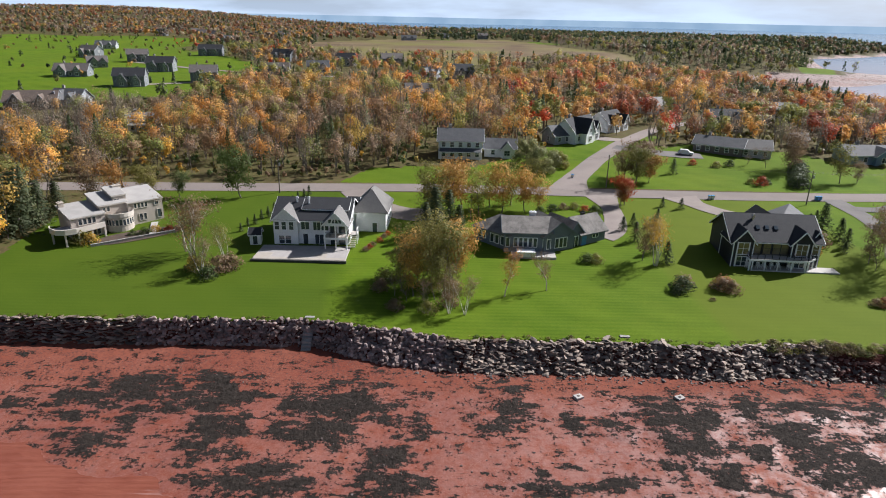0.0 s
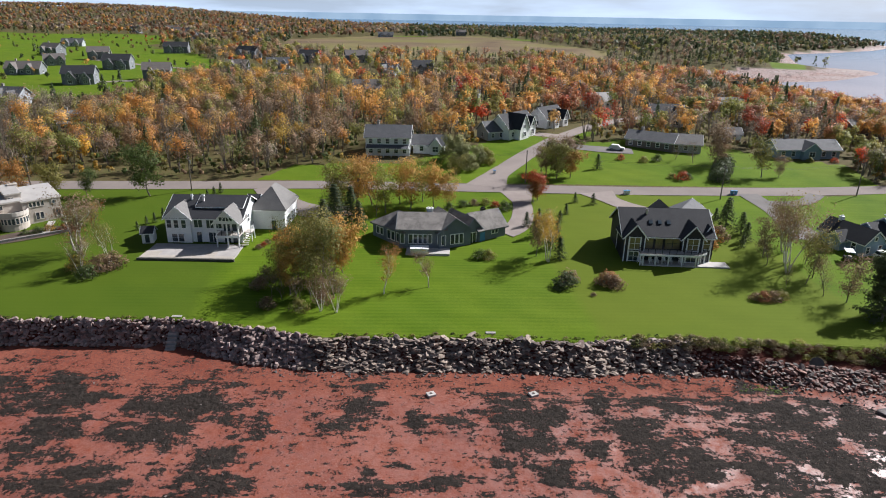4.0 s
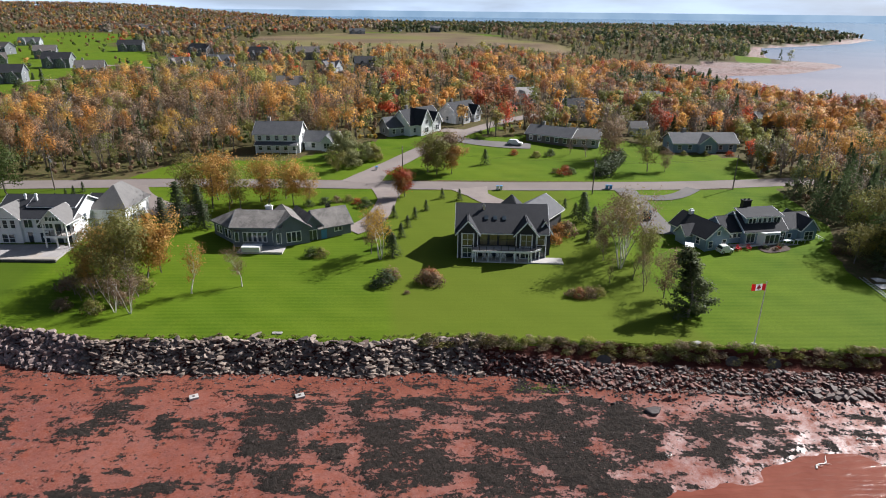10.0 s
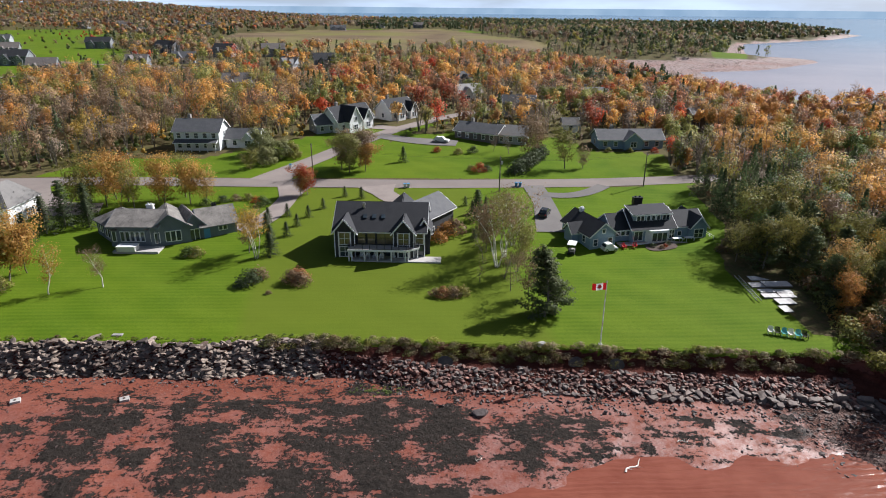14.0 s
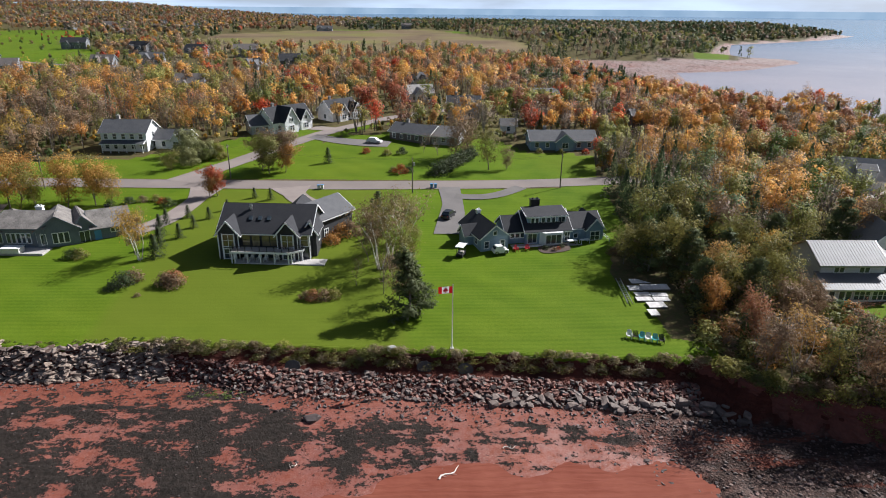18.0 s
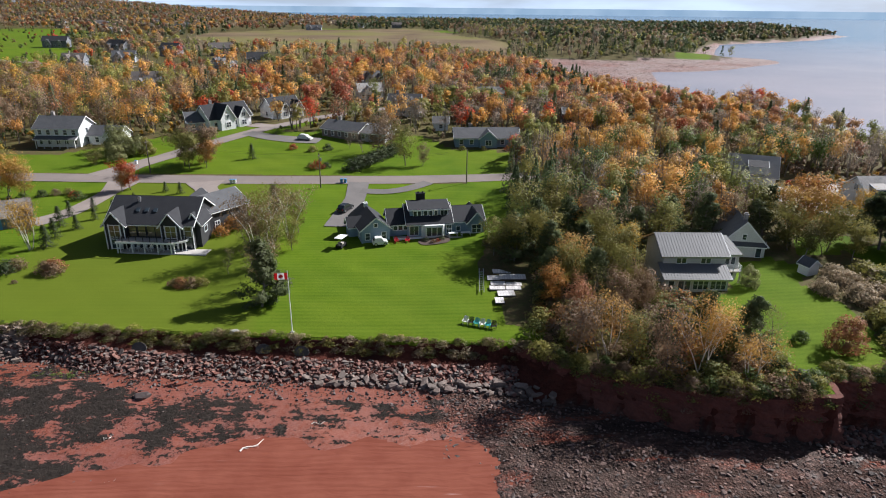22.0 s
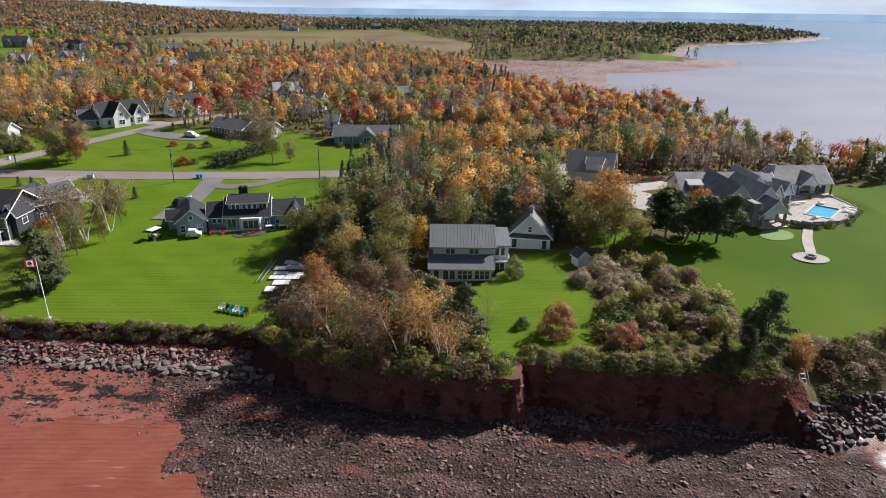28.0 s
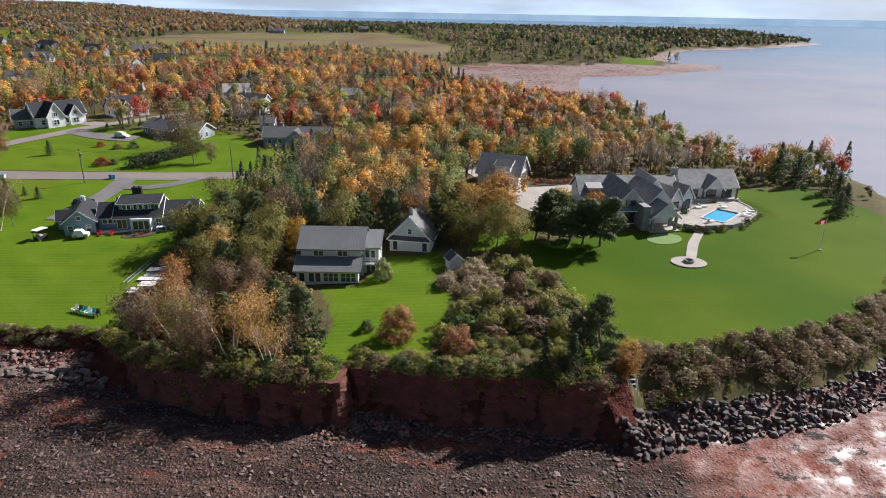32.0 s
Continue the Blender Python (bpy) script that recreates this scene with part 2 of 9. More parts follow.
M["asphalt"] = surface("asphalt", (0.18, 0.15, 0.135), (0.24, 0.2, 0.18), 0.15, 3, 0.95, 0.15)
M["drive_asphalt"] = surface("drive_asphalt", (0.12, 0.11, 0.105), (0.17, 0.155, 0.145), 0.2, 3, 0.95, 0.15)
M["gravel"] = surface("gravel", (0.19, 0.155, 0.14), (0.26, 0.22, 0.195), 0.3, 6, 0.95, 0.3)
M["sand_paving"] = surface("sand_paving", (0.31, 0.275, 0.235), (0.4, 0.355, 0.31), 0.3, 5, 0.9, 0.15)
M["mulch"] = surface("mulch", (0.05, 0.035, 0.026), (0.09, 0.06, 0.045), 0.8, 6, 0.95, 0.6)
M["putting_green"] = surface("putting_green", (0.13, 0.2, 0.05), (0.16, 0.23, 0.07), 0.4, 5, 0.9, 0.1)
M["white_bark"] = surface("white_bark", (0.52, 0.48, 0.43), (0.68, 0.64, 0.58), 0.8, 5, 0.85, 0.3, 0, 0.15)
M["grey_bark"] = surface("grey_bark", (0.12, 0.1, 0.085), (0.22, 0.19, 0.165), 0.8, 5, 0.95, 0.4, 0, 0.2)
M["driftwood"] = surface("driftwood", (0.55, 0.5, 0.45), (0.7, 0.66, 0.6), 0.8, 5, 0.85, 0.4)

ORANGE = [(0.36, 0.18, 0.05), (0.41, 0.205, 0.055), (0.31, 0.17, 0.065)]
YELLOW = [(0.44, 0.27, 0.05), (0.5, 0.31, 0.05), (0.36, 0.25, 0.06)]
RED = [(0.325, 0.056, 0.025), (0.425, 0.088, 0.031), (0.275, 0.075, 0.037)]
OLIVE = [(0.185, 0.18, 0.05), (0.24, 0.21, 0.058), (0.15, 0.162, 0.045)]
BROWN = [(0.19, 0.125, 0.07), (0.24, 0.16, 0.095), (0.21, 0.15, 0.1)]
TWIG = [(0.225, 0.18, 0.135), (0.26, 0.205, 0.155), (0.19, 0.15, 0.115)]
AMBER = [(0.45, 0.25, 0.068), (0.49, 0.29, 0.075), (0.38, 0.24, 0.085)]
STRAW = [(0.34, 0.265, 0.165), (0.4, 0.315, 0.205), (0.3, 0.24, 0.15)]
MOSS = [(0.22, 0.22, 0.05), (0.29, 0.26, 0.065), (0.18, 0.19, 0.055)]
WILLOW = [(0.2, 0.21, 0.085), (0.24, 0.24, 0.1), (0.18, 0.2, 0.09)]
PINE = [(0.085, 0.11, 0.042), (0.105, 0.13, 0.05), (0.1, 0.11, 0.05)]
RUSSET = [(0.3, 0.13, 0.062), (0.35, 0.165, 0.08), (0.26, 0.13, 0.075)]
GREEN = [(0.065, 0.098, 0.023), (0.091, 0.124, 0.033), (0.078, 0.111, 0.039)]
DARK = [(0.05, 0.072, 0.03), (0.068, 0.09, 0.038), (0.08, 0.095, 0.044)]
LEAF = {"orange": leafage("orange_leaves", ORANGE), "yellow": leafage("yellow_leaves", YELLOW), "red": leafage("red_leaves", RED),
        "olive": leafage("olive_leaves", OLIVE), "brown": leafage("brown_leaves", BROWN), "green": leafage("green_leaves", GREEN),
        "dark": leafage("conifer_needles", DARK), "amber": leafage("amber_leaves", AMBER), "straw": leafage("straw_reeds", STRAW), "moss": leafage("yellow_green_leaves", MOSS),
        "willow": leafage("pale_olive_leaves", WILLOW), "pine": leafage("pine_needles", PINE), "russet": leafage("russet_leaves", RUSSET)}
M["woods"] = leafage("woods_leaves", None, attribute=True)

# rock: red sandstone and grey boulders, one tint a stone
def rock_material(name, tones, wet=0.75):
    m, nt, bs = blank(name)
    geo = nt.nodes.new("ShaderNodeNewGeometry")
    rnd = nt.nodes.new("ShaderNodeObjectInfo").outputs["Random"]
    pick = math_node(nt, "FRACT", math_node(nt, "ADD", geo.outputs["Random Per Island"], rnd))
    ramp = nt.nodes.new("ShaderNodeValToRGB")
    ramp.color_ramp.interpolation = "LINEAR"
    els = ramp.color_ramp.elements
    while len(els) < len(tones):
        els.new(0.5)
    for i, c in enumerate(tones):
        els[i].position, els[i].color = i / (len(tones) - 1), rgb(c)
    nt.links.new(pick, ramp.inputs[0])
    f = noise_fac(nt, 3.0, 6.0, 0.3, 0.7)
    col = mix(nt, math_node(nt, "MULTIPLY", f, 0.5), ramp.outputs[0], (0.06, 0.045, 0.04))
    nt.links.new(col, bs.inputs["Base Color"])
    bs.inputs["Roughness"].default_value = wet
    bump(nt, bs, f, 0.5, 0.06)
    return m


M["boulder"] = rock_material("boulder", [(0.1, 0.075, 0.07), (0.26, 0.19, 0.17), (0.4, 0.3, 0.27), (0.14, 0.085, 0.07), (0.5, 0.39, 0.35)])
M["slab"] = rock_material("slab", [(0.06, 0.046, 0.038), (0.25, 0.185, 0.145), (0.46, 0.36, 0.28), (0.08, 0.055, 0.042), (0.34, 0.27, 0.22), (0.15, 0.09, 0.065)])
M["cobble"] = rock_material("cobble", [(0.06, 0.046, 0.041), (0.12, 0.082, 0.07), (0.19, 0.11, 0.09), (0.075, 0.057, 0.051), (0.29, 0.18, 0.147)], 0.8)
M["block_stone"] = rock_material("block_stone", [(0.09, 0.066, 0.056), (0.2, 0.15, 0.125), (0.29, 0.22, 0.185), (0.12, 0.08, 0.066)])
M["dark_stone"] = surface("dark_stone", (0.05, 0.047, 0.043), (0.1, 0.093, 0.085), 1.5, 7, 0.9, 0.5)
M["red_stone"] = rock_material("red_stone", [(0.1, 0.042, 0.033), (0.27, 0.105, 0.075), (0.07, 0.042, 0.036), (0.33, 0.15, 0.11), (0.13, 0.1, 0.088), (0.24, 0.2, 0.175), (0.055, 0.036, 0.032)])
M["black_stone"] = rock_material("black_stone", [(0.03, 0.026, 0.026), (0.055, 0.045, 0.045), (0.1, 0.065, 0.058), (0.15, 0.12, 0.11), (0.07, 0.04, 0.035)], 0.7)

# ground: lawn, woodland floor, field and shore by zone
def ground_material():
    m, nt, bs = blank("ground")
    z1 = node(nt, "Attribute")
    z1.attribute_name = "zones"
    z2 = node(nt, "Attribute")
    z2.attribute_name = "shore"
    s1, s2 = node(nt, "SeparateColor", Color=z1.outputs["Color"]), node(nt, "SeparateColor", Color=z2.outputs["Color"])
    lawn, beach, field = s1.outputs[0], s1.outputs[1], s1.outputs[2]
    weed, cliff, wet = s2.outputs[0], s2.outputs[1], s2.outputs[2]
    pos = nt.nodes.new("ShaderNodeNewGeometry").outputs["Position"]
    # grass with mowing stripes and tired patches
    g = mix(nt, noise_fac(nt, 0.09, 4), (0.06, 0.118, 0.004), (0.108, 0.17, 0.006))
    g = mix(nt, math_node(nt, "MULTIPLY", noise_fac(nt, 0.025, 5, 0.48, 0.7), 0.55), g, (0.16, 0.175, 0.012))
    g = mix(nt, math_node(nt, "MULTIPLY", noise_fac(nt, 0.011, 3, 0.42, 0.58), 0.6), g, (0.082, 0.122, 0.01))
    g = mix(nt, math_node(nt, "MULTIPLY", noise_fac(nt, 0.35, 6, 0.5, 0.75, rough=0.7), 0.3), g, (0.14, 0.165, 0.016))
    turned = node(nt, "Mapping", Vector=pos, Rotation=(0, 0, radians(-8)), Scale=(0.12, 1.0, 1.0))
    bars = node(nt, "TexWave", Vector=turned.outputs[0], Scale=0.3, Distortion=1.5)
    bars.bands_direction = "Y"
    g = mix(nt, math_node(nt, "MULTIPLY", bars.outputs["Fac"], 0.3), g, (0.145, 0.21, 0.016))
    cross = node(nt, "Mapping", Vector=pos, Rotation=(0, 0, radians(82)), Scale=(0.12, 1.0, 1.0))
    rows_b = node(nt, "TexWave", Vector=cross.outputs[0], Scale=0.24, Distortion=2.0)
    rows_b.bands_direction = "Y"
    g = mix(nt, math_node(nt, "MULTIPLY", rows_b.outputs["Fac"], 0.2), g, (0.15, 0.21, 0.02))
    streak = node(nt, "Mapping", Vector=pos, Rotation=(0, 0, radians(-8)), Scale=(0.12, 1.6, 1.0))
    g = mix(nt, math_node(nt, "MULTIPLY", noise_fac(nt, 0.5, 4, 0.4, 0.7, streak.outputs[0], 0.5), 0.25), g, (0.055, 0.1, 0.005))
    g = mix(nt, math_node(nt, "MULTIPLY", noise_fac(nt, 4.0, 6, 0.35, 0.7), 0.4), g, (0.04, 0.078, 0.003))
    # each house lot has its own turf
    px = node(nt, "SeparateXYZ", Vector=pos)
    across = math_node(nt, "ADD", px.outputs["X"], math_node(nt, "MULTIPLY", math_node(nt, "SUBTRACT", px.outputs["Y"], 90.0), 0.12))
    lot_a = node(nt, "MapRange", i0=across, i1=-15.0, i2=-19.0, i3=0.0, i4=0.7).outputs[0]
    lot_b = math_node(nt, "MULTIPLY", node(nt, "MapRange", i0=across, i1=40.0, i2=42.0, i3=0.0, i4=0.6).outputs[0], node(nt, "MapRange", i0=across, i1=85.0, i2=83.0, i3=0.0, i4=1.0).outputs[0])
    south = node(nt, "MapRange", i0=px.outputs["Y"], i1=146.0, i2=144.0, i3=0.0, i4=1.0).outputs[0]
    g = mix(nt, math_node(nt, "MULTIPLY", lot_a, south), g, (0.052, 0.082, 0.008))
    g = mix(nt, math_node(nt, "MULTIPLY", lot_b, south), g, (0.105, 0.13, 0.014))
    lot_c = node(nt, "MapRange", i0=px.outputs["X"], i1=178.0, i2=186.0, i3=0.0, i4=0.85).outputs[0]
    g = mix(nt, math_node(nt, "MULTIPLY", lot_c, south), g, mix(nt, noise_fac(nt, 0.035, 3, 0.4, 0.62), (0.042, 0.084, 0.002), (0.074, 0.108, 0.005)))
    # woodland floor
    w = mix(nt, noise_fac(nt, 0.2, 6), (0.075, 0.065, 0.028), (0.085, 0.09, 0.03))
    w = mix(nt, noise_fac(nt, 1.5, 6, 0.4, 0.7), w, (0.12, 0.085, 0.045))
    f = mix(nt, noise_fac(nt, 0.02, 6), (0.12, 0.085, 0.055), (0.19, 0.145, 0.085))
    f = mix(nt, noise_fac(nt, 0.006, 3, 0.45, 0.6), f, (0.16, 0.15, 0.05))
    soft = math_node(nt, "SUBTRACT", noise_fac(nt, 0.8, 5, 0.2, 0.8), 0.5)
    def crisp(mask, k=6.0, jitter=0.6):
        return node(nt, "MapRange", i0=math_node(nt, "ADD", mask, math_node(nt, "MULTIPLY", soft, jitter)), i1=0.5 - 0.5 / k, i2=0.5 + 0.5 / k, i3=0.0, i4=1.0).outputs[0]
    land = mix(nt, crisp(field), mix(nt, crisp(lawn), w, g), f)
    # sand, seaweed mats and bare cliff
    sand = mix(nt, noise_fac(nt, 0.09, 5), (0.2, 0.056, 0.033), (0.24, 0.08, 0.052))
    sand = mix(nt, math_node(nt, "MULTIPLY", noise_fac(nt, 1.2, 8, 0.45, 0.7), 0.45), sand, (0.13, 0.05, 0.038))
    sand = mix(nt, math_node(nt, "MULTIPLY", noise_fac(nt, 0.05, 7, 0.46, 0.64, rough=0.65), 0.5), sand, (0.15, 0.038, 0.025))
    sand = mix(nt, math_node(nt, "MULTIPLY", noise_fac(nt, 0.5, 9, 0.5, 0.75, rough=0.75), 0.4), sand, (0.27, 0.11, 0.075))
    # far flats turn paler: glare of the wet mud is put into the colour
    far_glare = node(nt, "MapRange", i0=node(nt, "SeparateXYZ", Vector=pos).outputs["Y"], i1=160.0, i2=260.0, i3=0.0, i4=0.95).outputs[0]
    sand = mix(nt, math_node(nt, "MULTIPLY", far_glare, noise_fac(nt, 0.02, 6, 0.28, 0.55)), sand, (0.27, 0.195, 0.17))
    # pebbles washed up along the foot of the bank
    dry = node(nt, "MapRange", i0=math_node(nt, "ADD", wet, math_node(nt, "MULTIPLY", noise_fac(nt, 0.25, 6), 0.5)), i1=0.25, i2=0.75, i3=1.0, i4=0.0).outputs[0]
    speck = noise_fac(nt, 3.2, 6, 0.48, 0.6, rough=0.75)
    sand = mix(nt, math_node(nt, "MULTIPLY", math_node(nt, "MULTIPLY", speck, dry), 0.8), sand, (0.085, 0.042, 0.036))
    chips = noise_fac(nt, 4.5, 5, 0.56, 0.64, rough=0.7)
    sand = mix(nt, math_node(nt, "MULTIPLY", math_node(nt, "MULTIPLY", chips, noise_fac(nt, 0.12, 5, 0.36, 0.6)), 0.65), sand, (0.31, 0.19, 0.155))
    mat_w = mix(nt, noise_fac(nt, 1.6, 10, 0.32, 0.68, rough=0.7), (0.014, 0.012, 0.011), (0.046, 0.037, 0.031))
    clump = math_node(nt, "SUBTRACT", noise_fac(nt, 0.34, 12, 0.0, 1.0, rough=0.7), 0.5)
    frond = math_node(nt, "SUBTRACT", noise_fac(nt, 2.4, 8, 0.0, 1.0, rough=0.7), 0.5)
    strike = node(nt, "Mapping", Vector=pos, Rotation=(0, 0, radians(-32)), Scale=(0.5, 1.7, 1.0))
    drag = math_node(nt, "SUBTRACT", noise_fac(nt, 0.5, 8, 0.0, 1.0, strike.outputs[0], 0.65), 0.5)
    cover = math_node(nt, "ADD", math_node(nt, "ADD", math_node(nt, "MULTIPLY", weed, 0.52), 0.2), math_node(nt, "MULTIPLY", clump, 2.3))
    cover = math_node(nt, "ADD", cover, math_node(nt, "ADD", math_node(nt, "MULTIPLY", frond, 1.3), math_node(nt, "MULTIPLY", drag, 1.9)))
    wm = node(nt, "MapRange", i0=cover, i1=0.43, i2=0.5, i3=0.0, i4=1.0).outputs[0]
    tufts = math_node(nt, "MULTIPLY", noise_fac(nt, 1.3, 6, 0.6, 0.63, rough=0.65), node(nt, "MapRange", i0=cover, i1=0.12, i2=0.3, i3=0.0, i4=0.95).outputs[0])
    wm = math_node(nt, "MAXIMUM", wm, tufts)
    shore = mix(nt, wm, sand, mat_w)
    # weedy rock platform under the point
    sep = node(nt, "SeparateXYZ", Vector=pos)
    along = math_node(nt, "ADD", sep.outputs["X"], math_node(nt, "MULTIPLY", math_node(nt, "SUBTRACT", noise_fac(nt, 0.2, 8, 0.2, 0.8, rough=0.65), 0.5), 15.0))
    along = math_node(nt, "ADD", along, math_node(nt, "MULTIPLY", math_node(nt, "SUBTRACT", sep.outputs["Y"], 60.0), 0.5))
    rocky = node(nt, "MapRange", i0=along, i1=113.0, i2=118.0, i3=0.0, i4=1.0).outputs[0]
    rocky = math_node(nt, "MULTIPLY", rocky, node(nt, "MapRange", i0=sep.outputs["Y"], i1=120.0, i2=150.0, i3=1.0, i4=0.0).outputs[0])
    # the platform gives way to wet sand past the point
    rocky = math_node(nt, "MULTIPLY", rocky, node(nt, "MapRange", i0=along, i1=186.0, i2=197.0, i3=1.0, i4=0.25).outputs[0])
    cells = node(nt, "TexVoronoi", Vector=pos, Scale=2.3, Randomness=1.0)
    tone = node(nt, "SeparateColor", Color=cells.outputs["Color"]).outputs[0]
    cob = mix(nt, tone, (0.065, 0.045, 0.037), (0.18, 0.115, 0.094))
    cob = mix(nt, noise_fac(nt, 0.1, 6, 0.48, 0.66, rough=0.65), cob, mix(nt, tone, (0.155, 0.066, 0.05), (0.28, 0.138, 0.105)))
    # pale pink flecks: sunlit bits of rock put into the colour
    shell = math_node(nt, "MULTIPLY", noise_fac(nt, 1.5, 8, 0.52, 0.6, strike.outputs[0], 0.75), noise_fac(nt, 0.14, 5, 0.4, 0.62))
    cob = mix(nt, math_node(nt, "MULTIPLY", shell, 0.75), cob, (0.34, 0.2, 0.16))
    matted = noise_fac(nt, 0.22, 11, 0.44, 0.54, strike.outputs[0], 0.74)
    cob = mix(nt, math_node(nt, "MULTIPLY", matted, 0.7), cob, mat_w)
    edge = node(nt, "MapRange", i0=cells.outputs["Distance"], i1=0.1, i2=0.5, i3=1.0, i4=0.0).outputs[0]
    cob = mix(nt, math_node(nt, "MULTIPLY", math_node(nt, "SUBTRACT", 1.0, edge), 0.5), cob, (0.04, 0.027, 0.023))
    pans = math_node(nt, "MULTIPLY", noise_fac(nt, 0.09, 10, 0.55, 0.62, strike.outputs[0], 0.72), 0.8)
    cob = mix(nt, pans, cob, sand)
    shore = mix(nt, rocky, shore, cob)
    # cliff rock kept darker than sunlit sandstone: part of its shade is in the colour
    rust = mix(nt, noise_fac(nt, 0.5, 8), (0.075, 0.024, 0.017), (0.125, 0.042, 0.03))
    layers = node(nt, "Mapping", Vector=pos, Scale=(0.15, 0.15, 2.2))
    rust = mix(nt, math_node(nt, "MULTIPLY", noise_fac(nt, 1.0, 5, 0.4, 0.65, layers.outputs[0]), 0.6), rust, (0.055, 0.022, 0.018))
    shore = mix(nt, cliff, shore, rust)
    col = mix(nt, crisp(beach, 10.0, 0.3), land, shore)
    nt.links.new(col, bs.inputs["Base Color"])
    # wet sand shines in flat patches
    bare = math_node(nt, "SUBTRACT", 1.0, math_node(nt, "MAXIMUM", math_node(nt, "MULTIPLY", wm, math_node(nt, "SUBTRACT", 1.0, rocky)), math_node(nt, "MAXIMUM", cliff, math_node(nt, "MULTIPLY", matted, rocky))))
    puddle = math_node(nt, "MULTIPLY", math_node(nt, "MULTIPLY", wet, noise_fac(nt, 0.45, 13, 0.4, 0.58, rough=0.84)), math_node(nt, "MULTIPLY", bare, math_node(nt, "SUBTRACT", 1.0, math_node(nt, "MULTIPLY", rocky, 0.8))), True)
    nt.links.new(node(nt, "MapRange", i0=math_node(nt, "MULTIPLY", puddle, beach), i1=0.0, i2=1.0, i3=0.85, i4=0.5).outputs[0], bs.inputs["Roughness"])
    nt.links.new(node(nt, "MapRange", i0=math_node(nt, "MULTIPLY", puddle, beach), i1=0.0, i2=1.0, i3=0.06, i4=0.6).outputs[0], bs.inputs["Specular IOR Level"])
    nt.links.new(math_node(nt, "MULTIPLY", math_node(nt, "MULTIPLY", puddle, beach), 0.8), bs.inputs["Coat Weight"])
    bs.inputs["Coat Roughness"].default_value, bs.inputs["Coat IOR"].default_value = 0.36, 1.45
    h = math_node(nt, "ADD", math_node(nt, "MULTIPLY", noise_fac(nt, 5.0, 8, 0.2, 0.8), 0.6), math_node(nt, "MULTIPLY", math_node(nt, "MULTIPLY", beach, math_node(nt, "MAXIMUM", wm, rocky)), math_node(nt, "MULTIPLY", noise_fac(nt, 1.1, 12, 0.2, 0.8, rough=0.74), math_node(nt, "ADD", 8.0, math_node(nt, "MULTIPLY", rocky, 9.0)))))
    h = math_node(nt, "ADD", h, math_node(nt, "MULTIPLY", math_node(nt, "MULTIPLY", rocky, beach), math_node(nt, "MULTIPLY", edge, 12.0)))
    h = math_node(nt, "ADD", h, math_node(nt, "MULTIPLY", cliff, math_node(nt, "MULTIPLY", noise_fac(nt, 1.0, 8, 0.3, 0.7, layers.outputs[0], 0.7), 9.0)))
    bump(nt, bs, h, 0.6, 0.06)
    return m


M["ground"] = ground_material()


